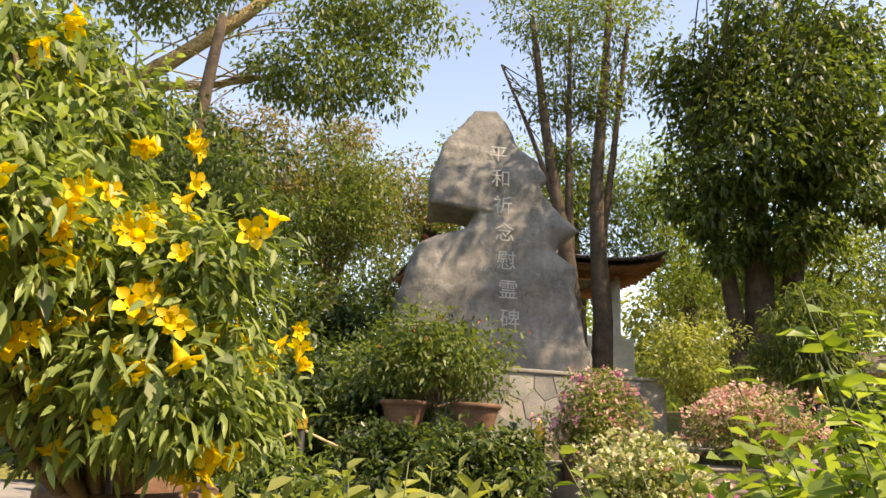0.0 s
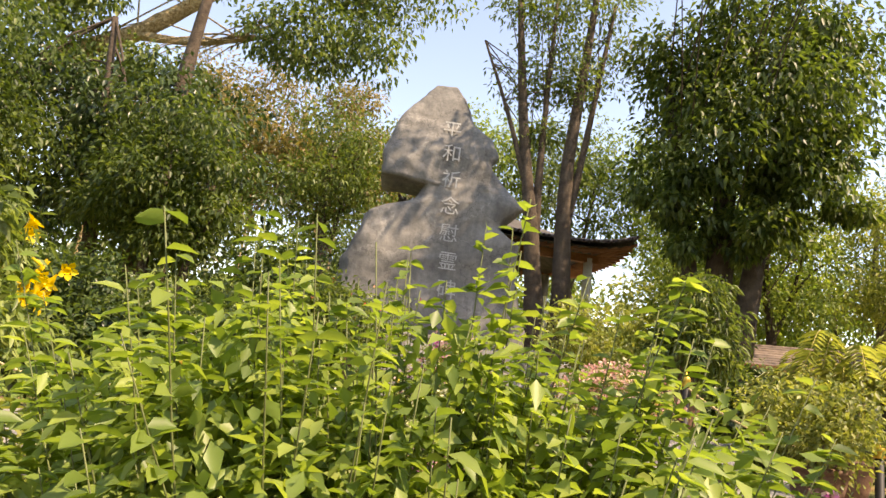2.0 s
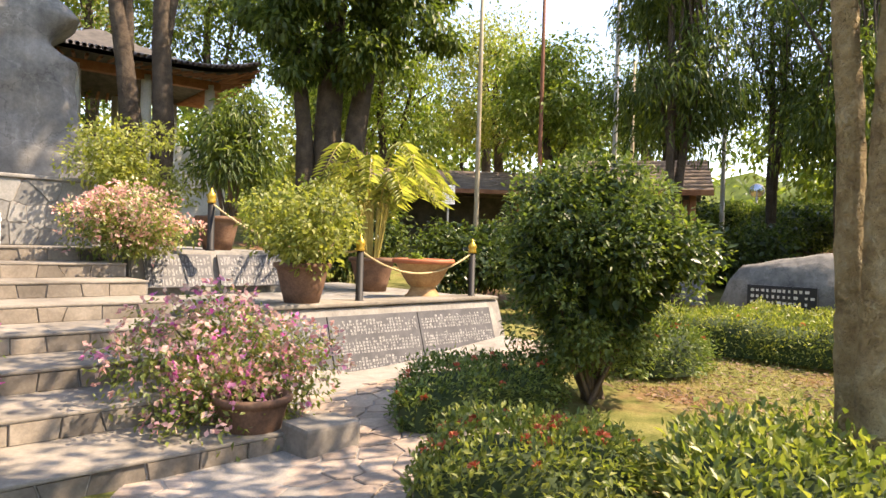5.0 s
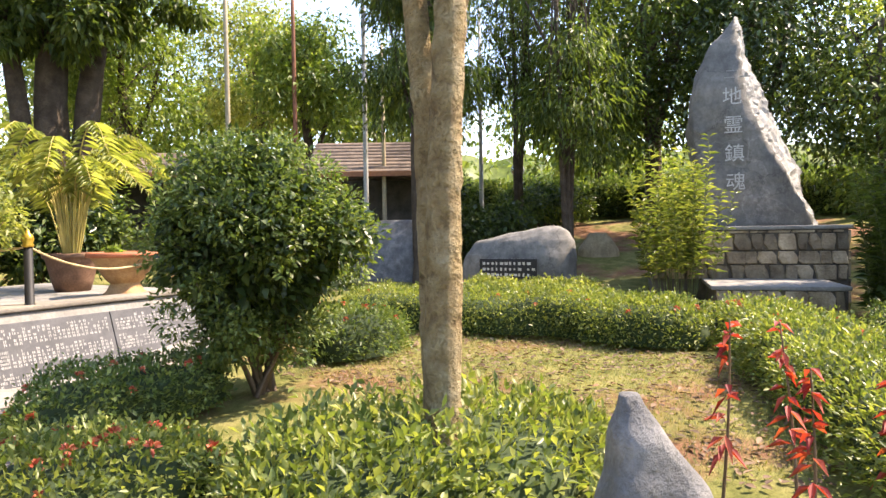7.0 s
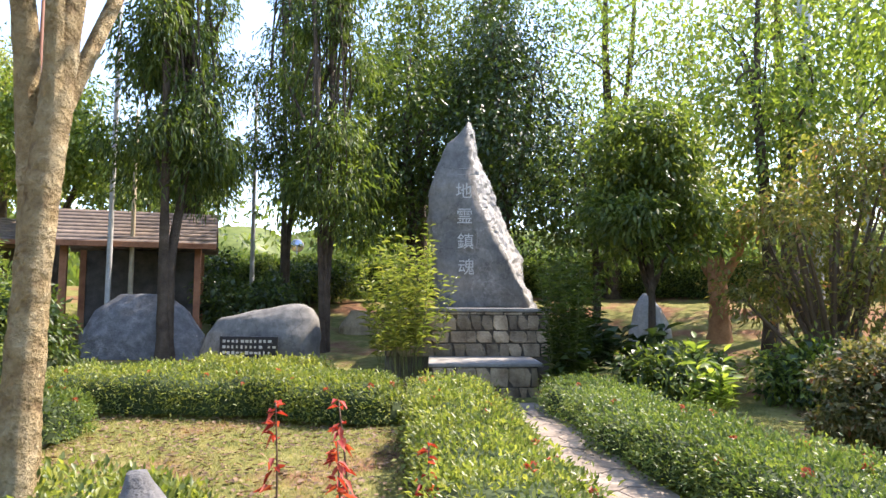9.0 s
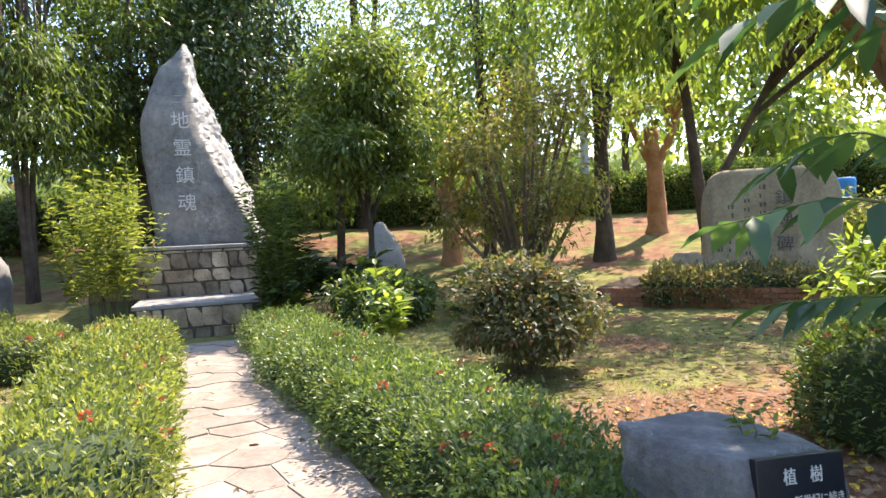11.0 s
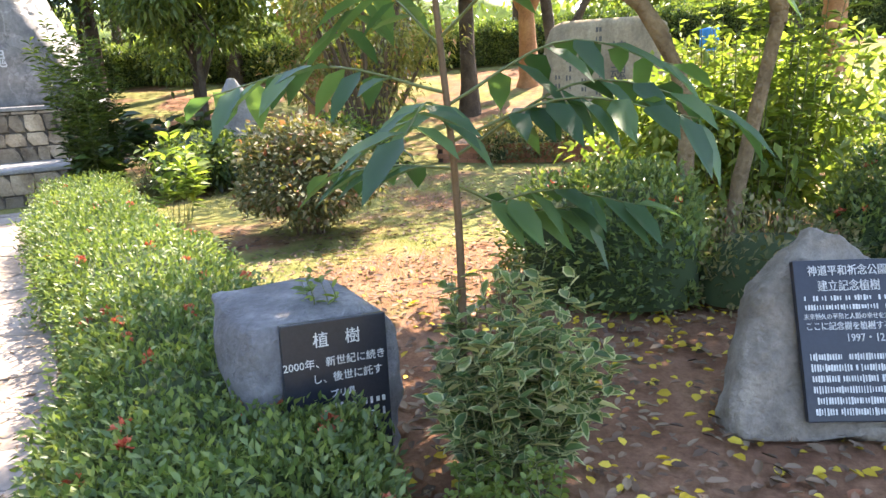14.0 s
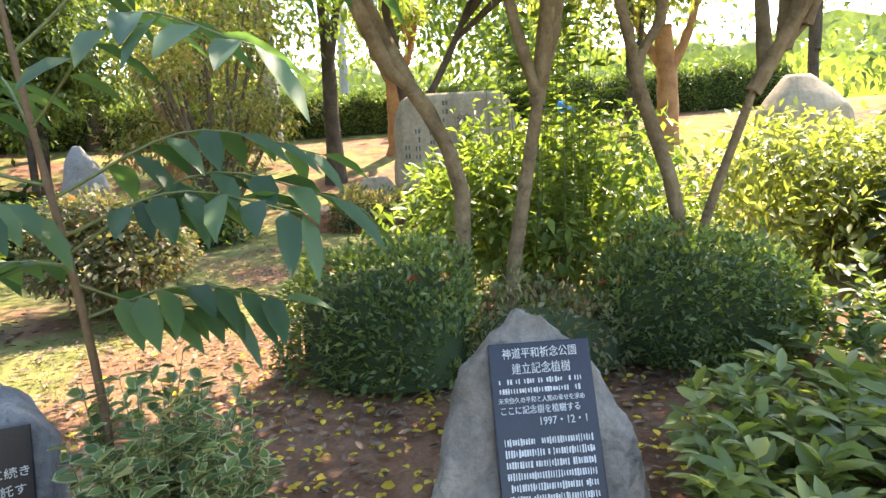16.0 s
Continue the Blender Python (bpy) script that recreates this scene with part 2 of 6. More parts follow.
L_FERN = leafy("leaf_fern", (0.12, 0.185, 0.04), (0.20, 0.285, 0.065), (0.31, 0.385, 0.10), 0.5)
L_BIG = leafy("leaf_big", (0.035, 0.085, 0.04), (0.065, 0.13, 0.06), (0.11, 0.19, 0.075), 0.45, 0.5)
# near-black tone that paints the shade inside the hedges
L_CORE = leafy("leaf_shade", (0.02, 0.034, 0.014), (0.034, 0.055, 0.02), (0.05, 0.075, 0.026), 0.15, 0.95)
L_GRASS = leafy("grass_blades", (0.10, 0.115, 0.03), (0.19, 0.19, 0.055), (0.32, 0.28, 0.11), 0.35, 0.7, odd=(0.36, 0.28, 0.14))
L_FALLEN = leafy("fallen_brown", (0.075, 0.044, 0.028), (0.145, 0.088, 0.055), (0.25, 0.175, 0.12), 0.1, 0.8, odd=(0.25, 0.09, 0.04))
L_FALLEN_Y = leafy("fallen_yellow", (0.45, 0.30, 0.02), (0.62, 0.44, 0.03), (0.72, 0.55, 0.08), 0.3, 0.7)
P_PINK = leafy("bract_pink", (0.60, 0.28, 0.32), (0.72, 0.42, 0.42), (0.80, 0.58, 0.50), 0.4, 0.7, glow=(1.1, 1.0, 1.0))
P_PURPLE = leafy("bract_purple", (0.62, 0.10, 0.40), (0.75, 0.22, 0.55), (0.82, 0.42, 0.66), 0.45, 0.7, glow=(1.1, 1.0, 1.05))
P_CREAM = leafy("bract_cream", (0.60, 0.60, 0.30), (0.70, 0.70, 0.45), (0.80, 0.76, 0.60), 0.4, 0.7, glow=(1.1, 1.1, 0.9))
P_YELLOW = leafy("petal_yellow", (0.62, 0.40, 0.01), (0.75, 0.52, 0.015), (0.82, 0.62, 0.04), 0.4, 0.6)
P_RED = leafy("petal_red", (0.42, 0.05, 0.03), (0.58, 0.12, 0.07), (0.66, 0.24, 0.14), 0.3, 0.6, glow=(1.1, 1.0, 0.9))
P_REDLEAF = leafy("leaf_crimson", (0.20, 0.02, 0.02), (0.33, 0.035, 0.035), (0.44, 0.09, 0.06), 0.4, 0.6)


def ground_material():
    m, nt, n, ln, b = nodes_of("ground")
    broad, mid, grain = noise_node(nt, 0.55, 5), noise_node(nt, 2.4, 7, 0.7), noise_node(nt, 38, 8, 0.75)
    grass = ramp_node(nt, [(0.35, (0.10, 0.11, 0.03)), (0.55, (0.19, 0.18, 0.06)), (0.75, (0.30, 0.25, 0.11))])
    soil = ramp_node(nt, [(0.3, (0.13, 0.062, 0.035)), (0.55, (0.22, 0.118, 0.068)), (0.8, (0.33, 0.205, 0.125))])
    ln.new(mid.outputs["Fac"], grass.inputs[0])
    ln.new(mid.outputs["Fac"], soil.inputs[0])
    geo = n.new("ShaderNodeNewGeometry")
    d = n.new("ShaderNodeVectorMath")
    d.operation = "DISTANCE"
    d.inputs[1].default_value = (10.8, -9.6, 0)
    ln.new(geo.outputs["Position"], d.inputs[0])
    mr = n.new("ShaderNodeMapRange")
    for i, v in enumerate((1.4, 4.2, 0.35, -0.02)):
        mr.inputs[i + 1].default_value = v
    ln.new(d.outputs["Value"], mr.inputs[0])
    add = n.new("ShaderNodeMath")
    ln.new(mr.outputs[0], add.inputs[0])
    ln.new(broad.outputs["Fac"], add.inputs[1])
    east = n.new("ShaderNodeSeparateXYZ")
    ln.new(geo.outputs["Position"], east.inputs[0])
    bare = n.new("ShaderNodeMapRange")
    for i, v in enumerate((19.0, 26.0, 0.0, 0.07)):
        bare.inputs[i + 1].default_value = v
    ln.new(east.outputs[0], bare.inputs[0])
    both = n.new("ShaderNodeMath")
    ln.new(add.outputs[0], both.inputs[0])
    ln.new(bare.outputs[0], both.inputs[1])
    edge = ramp_node(nt, [(0.50, (0, 0, 0)), (0.62, (1, 1, 1))])
    ln.new(both.outputs[0], edge.inputs[0])
    col = mixed(nt, edge.outputs[0], grass.outputs[0], soil.outputs[0])
    g = ramp_node(nt, [(0.3, (0.55, 0.55, 0.55)), (0.7, (1.3, 1.3, 1.3))])
    ln.new(grain.outputs["Fac"], g.inputs[0])
    ln.new(mixed(nt, 0.8, col, g.outputs[0], "MULTIPLY"), b.inputs["Base Color"])
    b.inputs["Roughness"].default_value = 1.0
    b.inputs["Specular IOR Level"].default_value = 0.1
    bp = n.new("ShaderNodeBump")
    bp.inputs["Strength"].default_value, bp.inputs["Distance"].default_value = 0.7, 0.02
    ln.new(grain.outputs["Fac"], bp.inputs["Height"])
    ln.new(bp.outputs[0], b.inputs["Normal"])
    return m


M_GROUND = ground_material()

# ---- mesh helpers ----
rng = np.random.default_rng(11)


def unit(a):
    return a / np.maximum(np.linalg.norm(a, axis=-1, keepdims=True), 1e-9)


def height(x, y):
    """The ground's height: level garden, a dip before the stairs, a slope up to the road."""
    r = np.hypot(x - 8.0, y + 3.0)
    t = np.clip((r - 13.0) / 18.0, 0, 1)
    z = 2.3 * t * t * (3 - 2 * t)
    return z - 0.28 * np.exp(-((x - 5.0) ** 2 + (y - 1.6) ** 2) / (2 * 1.7**2)) - 0.12 * np.exp(-((x - 17) ** 2 + y**2) / 8) - 0.34 * np.exp(-((x * 0.94 + y * 0.342 - 8.6) ** 2 / 5.1 + (y * 0.94 - x * 0.342 - 1.7) ** 2 / 0.9))


class Geo:
    """Vertices and triangles gathered from many pieces into one mesh."""

    def __init__(self):
        self.v, self.f, self.n = [], [], 0

    def add(self, v, f):
        self.v.append(np.asarray(v, float).reshape(-1, 3))
        self.f.append(np.asarray(f, int).reshape(-1, 3) + self.n)
        self.n += len(self.v[-1])
        return self

    def mesh(self, name, smooth=False):
        v, f = np.concatenate(self.v), np.concatenate(self.f)
        me = bpy.data.meshes.new(name)
        me.vertices.add(len(v))
        me.vertices.foreach_set("co", v.astype(np.float32).ravel())
        me.loops.add(f.size)
        me.loops.foreach_set("vertex_index", f.astype(np.int32).ravel())
        me.polygons.add(len(f))
        me.polygons.foreach_set("loop_start", np.arange(0, f.size, 3, dtype=np.int32))
        if smooth:
            me.polygons.foreach_set("use_smooth", np.ones(len(f), dtype=bool))
        me.update(calc_edges=True)
        me.validate()
        return me


def thing(name, x, y, z, label, category, group="", rz=0.0):
    ob = new(name)
    ob.empty_display_size = 0.1
    ob.matrix_basis = pose(x, y, z, 0, 0, rz)
    return tagged(ob, label, category, group)


def part(name, src, material, parent, label="", smooth=False, kind=""):
    """Links a bmesh or a Geo, in the parent's own coordinates, as one mesh object."""
    if isinstance(src, Geo):
        me = src.mesh(name, smooth)
    elif isinstance(src, bmesh.types.BMesh):
        me = bpy.data.meshes.new(name)
        if smooth:
            for f in src.faces:
                f.smooth = True
        src.to_mesh(me)
        src.free()
    else:
        me = src
    if not me.materials:
        me.materials.append(material)
    ob = new(name, me)
    ob.parent = parent
    return tagged(ob, label, kind=kind)


def solid(name, src, material, label, category, m=None, group="", kind="", smooth=False):
    """A thing or a piece of the setting that is one mesh."""
    ob = part(name, src, material, None, smooth=smooth)
    if m is not None:
        ob.matrix_basis = m
    return tagged(ob, label, category, group, kind)


def box(x0, y0, z0, x1, y1, z1, bevel=0.01):
    bm = bmesh.new()
    bmesh.ops.create_cube(bm, size=1)
    for v in bm.verts:
        v.co = Vector((x0 + (v.co.x + 0.5) * (x1 - x0), y0 + (v.co.y + 0.5) * (y1 - y0), z0 + (v.co.z + 0.5) * (z1 - z0)))
    if bevel:
        bmesh.ops.bevel(bm, geom=bm.edges[:], offset=bevel, segments=2, affect="EDGES", profile=0.6)
    return bm


def lathe(profile, sides=36, wobble=0.0):
    """A turned shape from (radius, height) pairs."""
    g, k = Geo(), len(profile)
    a = np.linspace(0, 2 * np.pi, sides, endpoint=False)
    v = np.array([[r * np.cos(t) * (1 + wobble * np.sin(3 * t)), r * np.sin(t), z] for r, z in profile for t in a])
    f = []
    for i in range(k - 1):
        for j in range(sides):
            p, q = i * sides + j, i * sides + (j + 1) % sides
            f += [(p, q, q + sides), (p, q + sides, p + sides)]
    return g.add(v, f)


def tube(g, pts, radii, sides=8, bumpy=0.0):
    """Adds a bent, tapering tube through pts."""
    pts, radii = np.asarray(pts, float), np.broadcast_to(np.asarray(radii, float), (len(pts),))
    t = unit(np.gradient(pts, axis=0))
    ref = np.where(np.abs(t[:, 2:3]) > 0.9, np.array([[1.0, 0, 0]]), np.array([[0, 0, 1.0]]))
    a = unit(np.cross(t, ref))
    b = np.cross(t, a)
    for i in range(1, len(pts)):
        if a[i] @ a[i - 1] < 0:
            a[i], b[i] = -a[i], -b[i]
    th = np.linspace(0, 2 * np.pi, sides, endpoint=False)
    rr = radii[:, None] * (1 + bumpy * rng.normal(size=(len(pts), sides)))
    v = pts[:, None] + rr[..., None] * (np.cos(th)[None, :, None] * a[:, None] + np.sin(th)[None, :, None] * b[:, None])
    i, j = np.meshgrid(np.arange(len(pts) - 1), np.arange(sides), indexing="ij")
    p, q = (i * sides + j).ravel(), (i * sides + (j + 1) % sides).ravel()
    f = np.concatenate([np.stack([p, q, q + sides], 1), np.stack([p, q + sides, p + sides], 1)])
    top = np.array([[(len(pts) - 1) * sides, (len(pts) - 1) * sides + k, (len(pts) - 1) * sides + k + 1] for k in range(1, sides - 1)])
    return g.add(v, np.concatenate([f, top]))


def curve_pts(ctrl, n=12):
    """A smooth line through control points."""
    c = np.asarray(ctrl, float)
    s = np.linspace(0, len(c) - 1, n)
    pad = np.concatenate([[2 * c[0] - c[1]], c, [2 * c[-1] - c[-2]]])
    out = []
    for u in s:
        k = min(int(u), len(c) - 2)
        f = u - k
        p0, p1, p2, p3 = pad[k : k + 4]
        out.append(0.5 * (2 * p1 + (p2 - p0) * f + (2 * p0 - 5 * p1 + 4 * p2 - p3) * f**2 + (3 * p1 - p0 - 3 * p2 + p3) * f**3))
    return np.array(out)


def blades(g, base, way, up, length, width, fold=0.18, droop=0.12, fine=False):
    """Adds one leaf for each base point: a folded blade, four points each, or ten where it is seen near."""
    n = len(base)
    length, width = np.broadcast_to(length, (n,))[:, None], np.broadcast_to(width, (n,))[:, None]
    way = unit(way)
    side = unit(np.cross(way, up))
    nor = np.cross(side, way)
    sag = np.array([0, 0, -1.0]) * droop
    if not fine:
        mid = base + way * length * 0.45
        v = np.stack([base, mid + side * width / 2 + nor * fold * width, base + (way + sag) * length, mid - side * width / 2 + nor * fold * width], 1)
        f = np.array([[0, 2, 1], [0, 3, 2]])
    else:
        row = []
        for s, w in ((0.0, 0.03), (0.3, 0.92), (0.68, 0.8), (1.0, 0.02)):
            c = base + (way + sag * s) * length * s
            row += [c - nor * fold * width * 0.4 * (w > 0.1), c + side * width / 2 * w + nor * fold * width * w, c - side * width / 2 * w + nor * fold * width * w]
        v = np.stack(row, 1)
        f = []
        for k in range(3):
            a, b = 3 * k, 3 * k + 3
            f += [[a, b, b + 1], [a, b + 1, a + 1], [a, b + 2, b], [a, a + 2, b + 2]]
        f = np.array(f)
    k = v.shape[1]
    return g.add(v.reshape(-1, 3), (f[None] + (np.arange(n) * k)[:, None, None]).reshape(-1, 3))


def scatter_leaves(g, centres, radii, n, length, width, droop=0.15, inner=0.55, out=0.7, fine=False, spread=0.25, flat=0.0):
    """Leaves in the shells of many clumps, so that the outline is uneven and has gaps."""
    centres, radii = np.atleast_2d(centres), np.atleast_2d(radii)
    weight = np.prod(radii, axis=1) ** (2 / 3)
    pick = rng.choice(len(centres), n, p=weight / weight.sum())
    d = unit(rng.normal(size=(n, 3)))
    p = centres[pick] + d * radii[pick] * rng.uniform(inner, 1.08, (n, 1))
    way = unit(d * out + rng.normal(size=(n, 3)) * 0.6 + np.array([0, 0, -droop * 2]))
    way[:, 2] *= 1 - flat
    up = unit(np.array([0, 0, 1.0]) + rng.normal(size=(n, 3)) * 0.5 + d * 0.4)
    size = rng.uniform(1 - spread, 1 + spread, n)
    return blades(g, p, way, up, length * size, width * size, droop=droop, fine=fine)


def clumps(centre, radii, k, size=(0.28, 0.45), low=-1.0):
    """Clump centres and radii inside an ellipsoid."""
    d = unit(rng.normal(size=(k, 3)))
    d[:, 2] = np.maximum(d[:, 2], low)
    c = np.asarray(centre) + d * np.asarray(radii) * rng.uniform(0.35, 0.85, (k, 1))
    s = rng.uniform(*size, (k, 1)) * np.mean(radii)
    return c, s * np.array([[1.15, 1.15, 0.85]])


def tree(name, x, y, label, stems, crowns, leaf, n, length, width, k=26, droop=0.15, bark=None, limb=0.06, low=-1.0, z=None, size=(0.26, 0.42), inner=0.4, group=""):
    """stems: lists of ((x, y, z) from the foot, ...) with two radii; crowns: ((centre), (radii)) from the foot."""
    z = float(height(x, y)) if z is None else z
    root = thing(name, x, y, z, label, "tree", group)
    g, ends = Geo(), []
    for ctrl, r0, r1 in stems:
        knobs = 56 if bark is M_BARK_PALE else 14
        pts = curve_pts(ctrl, knobs)
        rad = np.linspace(r0, r1, knobs)
        if pts[0, 2] < 0.3:
            pts[0, 2] -= 0.15
            rad[0] *= 1.35
        tube(g, pts, rad, 14 if knobs > 14 else 10, 0.05)
        ends.append(pts[:: knobs // 14])
    part("trunk", g, bark or M_BARK, root, smooth=True)
    most = max(np.prod(r) for _, r in crowns)
    for c, r in crowns:
        share = (np.prod(r) / most) ** 0.6
        cc, rr = clumps(c, r, max(8, int(k * share)), size, low)
        lg = Geo()
        for q in cc[:: max(1, len(cc) // 7)]:
            line = min(ends, key=lambda e: np.linalg.norm(e[-1] - q))
            s = line[rng.integers(7, 14)]
            mid = (s + q) / 2 + np.array([0, 0, 0.12 * np.linalg.norm(q - s)]) + rng.normal(size=3) * 0.1
            tube(lg, curve_pts([s, mid, q], 7), np.linspace(limb, limb * 0.25, 7), 5)
        part("limb_work", lg, bark or M_BARK, root, smooth=True, kind="stuff")
        fg = Geo()
        scatter_leaves(fg, cc, rr, int(n * share), length, width, droop, inner)
        part("crown", fg, leaf, root)
    return root


def rock_mesh(rows, amp=0.04, ridge=None, rings=34, sides=44, power=3.2, seed=0, scale=1.6, facet=0.8):
    """A lofted boulder: rows of (height, left, right, half depth); ridge: where the front face turns back to the right."""
    rows = np.array(rows, float)
    zs = rows[0, 0] + (rows[-1, 0] - rows[0, 0]) * np.linspace(0, 1, rings)
    lef, rig, dep = (np.interp(zs, rows[:, 0], rows[:, i]) for i in (1, 2, 3))
    th = np.linspace(0, 2 * np.pi, sides, endpoint=False)
    cx, cy = np.sign(np.cos(th)) * np.abs(np.cos(th)) ** (2 / power), np.sign(np.sin(th)) * np.abs(np.sin(th)) ** (2 / power)
    v = []
    for z, l, r, d in zip(zs, lef, rig, dep):
        xx = (l + r) / 2 + cx * (r - l) / 2
        yy = cy * d
        if ridge is not None:
            xr = ridge(z)
            over = np.clip((xx - xr) / max(r - xr, 1e-3), 0, 1)
            yy = d - (d - yy) * (1 - 0.75 * over * facet)
        for a, b in zip(xx, yy):
            p = Vector((a, b, z))
            o = noise.noise_vector(p * scale + Vector((seed * 7.1, 0, 0))) * amp + noise.noise_vector(p * scale * 4 + Vector((0, seed * 3.3, 0))) * amp * 0.3
            v.append((a + o.x, b + o.y, z + (o.z if rows[0, 0] < z < rows[-1, 0] else 0)))
    f = []
    for i in range(rings - 1):
        for j in range(sides):
            p, q = i * sides + j, i * sides + (j + 1) % sides
            f += [(p, q, q + sides), (p, q + sides, p + sides)]
    for base, flip in ((0, True), ((rings - 1) * sides, False)):
        c = np.mean(v[base : base + sides], axis=0)
        v.append(tuple(c + np.array([0, 0, 0 if flip else 0.01])))
        for j in range(sides):
            t = (len(v) - 1, base + j, base + (j + 1) % sides)
            f.append(t[::-1] if flip else t)
    return Geo().add(v, f)


def text_mesh(name, words, size, depth=0.004):
    c = bpy.data.curves.new(name, "FONT")
    c.body, c.size, c.extrude, c.resolution_u = words, size, depth / 2, 2
    c.align_x, c.align_y = "CENTER", "CENTER"
    ob = bpy.data.objects.new(name, c)
    scene.collection.objects.link(ob)
    bpy.context.view_layer.update()
    me = bpy.data.meshes.new_from_object(ob.evaluated_get(bpy.context.evaluated_depsgraph_get()))
    bpy.data.objects.remove(ob)
    bpy.data.curves.remove(c)
    return me


def lettering(words, size, m, material, parent, name="lettering"):
    """Words on a face: m carries x to the right and y up the face, z out of it."""
    ob = part(name, text_mesh(name, words, size), material, parent, kind="stuff" if len(words) > 1 else "")
    ob.matrix_basis = m
    return ob


def bars(g, x0, x1, y, h, step, m, fill=0.75):
    """A line of unreadable writing: small upright bars on a face."""
    x = x0
    while x < x1:
        w = step * rng.uniform(0.35, 0.8)
        if rng.random() < fill:
            hh = h * rng.uniform(0.6, 1.0)
            q = np.array([[x, y - hh / 2, 0.003], [x + w, y - hh / 2, 0.003], [x + w, y + hh / 2, 0.003], [x, y + hh / 2, 0.003]])
            q = np.array([m @ Vector(a) for a in q])
            g.add(q, [[0, 1, 2], [0, 2, 3]])
        x += step
    return g


def cells(w, h, step, jit=0.35):
    """Irregular stone shapes that fill a rectangle."""
    nx, ny = max(1, round(w / step)), max(1, round(h / step))
    pts = [((i + 0.5 + rng.uniform(-jit, jit) + (0.25 if j % 2 else -0.25)) * w / nx, (j + 0.5 + rng.uniform(-jit, jit)) * h / ny) for j in range(ny) for i in range(nx)]
    out = []
    for a in pts:
        poly = [(0, 0), (w, 0), (w, h), (0, h)]
        for b in pts:
            dx, dy = b[0] - a[0], b[1] - a[1]
            if b is a or dx * dx + dy * dy > (3.2 * step) ** 2:
                continue
            c = (dx * (a[0] + b[0]) + dy * (a[1] + b[1])) / 2
            nxt = []
            for p, q in zip(poly, poly[1:] + poly[:1]):
                sp, sq = p[0] * dx + p[1] * dy - c, q[0] * dx + q[1] * dy - c
                if sp <= 0:
                    nxt.append(p)
                if sp * sq < 0:
                    t = sp / (sp - sq)
                    nxt.append((p[0] + (q[0] - p[0]) * t, p[1] + (q[1] - p[1]) * t))
            poly = nxt
            if len(poly) < 3:
                break
        if len(poly) >= 3:
            out.append(poly)
    return out


def courses(w, h, step):
    """Rough rubble courses: blocks of uneven width with crooked corners."""
    out, y = [], 0.0
    while y < h - 0.03:
        dy = min(step * rng.uniform(0.5, 1.25), h - y)
        dy = h - y if h - y - dy < 0.05 else dy
        x = -rng.uniform(0, step)
        while x < w:
            dx = step * rng.uniform(0.45, 1.5)
            a, b = max(x, 0.0), min(x + dx, w)
            if b - a > 0.06:
                j = lambda: rng.uniform(-0.03, 0.03)
                cut = dy * rng.uniform(0.1, 0.5)
                out.append([(a + j() + cut * 0.5, y + 0.004), (b + j(), y + 0.004), (b + j(), y + dy - cut + j()), (b - cut * 0.6, y + dy - 0.004), (a + j(), y + dy - 0.004), (a + j(), y + cut)])
            x += dx
        y += dy
    return out


def stone_piece(name, poly, place, parent, material, thick=0.03, gap=0.012, rough=0.006):
    """One flat stone: place(s, t, out) carries the pattern into the world."""
    c = np.mean(poly, axis=0)
    poly = [np.array(p) for p in poly]
    size = max(np.linalg.norm(p - c) for p in poly)
    k1, k2 = 1 - gap / size, 1 - (gap + 0.35 * thick) / size
    if k2 < 0.3:
        return None
    lift = rng.normal() * rough
    rings = [(k1, -0.01), (k1, thick * 0.7 + lift), (k2, thick + lift)]
    v = [place(*(c + (p - c) * k), o) for k, o in rings for p in poly]
    n = len(poly)
    f = [(i * n + j, i * n + (j + 1) % n, (i + 1) * n + (j + 1) % n, (i + 1) * n + j) for i in range(2) for j in range(n)]
    me = bpy.data.meshes.new(name)
    me.from_pydata(v, [], f + [tuple(range(2 * n, 3 * n))])
    me.materials.append(material)
    ob = new(name, me)
    ob.parent = parent
    return ob

# ---- ground ----
def grid_ground():
    xs = np.concatenate([[-1500, -400, -150, -90], np.linspace(-60, -6, 28), np.linspace(-5, 24, 117), np.linspace(25.5, 60, 24), [90, 150, 400, 1500]])
    ys = np.concatenate([[-1500, -400, -150, -90], np.linspace(-60, -17, 22), np.linspace(-16, 14, 121), np.linspace(15.5, 60, 30), [90, 150, 400, 1500]])
    x, y = np.meshgrid(xs, ys)
    z = height(x, y) - 0.02
    near = (x > -5) & (x < 24) & (y > -16) & (y < 14)
    z += near * (0.012 * np.sin(x * 3.1 + 2 * np.sin(y * 1.7)) * np.cos(y * 2.3))
    v = np.stack([x, y, z], -1).reshape(-1, 3)
    i, j = np.meshgrid(np.arange(len(ys) - 1), np.arange(len(xs) - 1), indexing="ij")
    a = (i * len(xs) + j).ravel()
    n = len(xs)
    f = np.concatenate([np.stack([a, a + 1, a + n + 1], 1), np.stack([a, a + n + 1, a + n], 1)])
    return Geo().add(v, f)


solid("ground", grid_ground(), M_GROUND, "dry lawn and reddish bare soil of the garden", "ground", kind="structure", smooth=True)

# ---- the monument's stairs, terraces and plinth, in a frame turned by 20 degrees ----
MON = pose(0, 0, 0, 0, 0, 20)
U0, U1 = 3.1, 6.2  # the stairs' sides
RISE, GOING, V0, Z0 = 0.19, 0.84, -0.58, -0.28


def mon(name, label, category):
    ob = new(name)
    ob.matrix_basis = MON
    return tagged(ob, label, category, kind="structure")


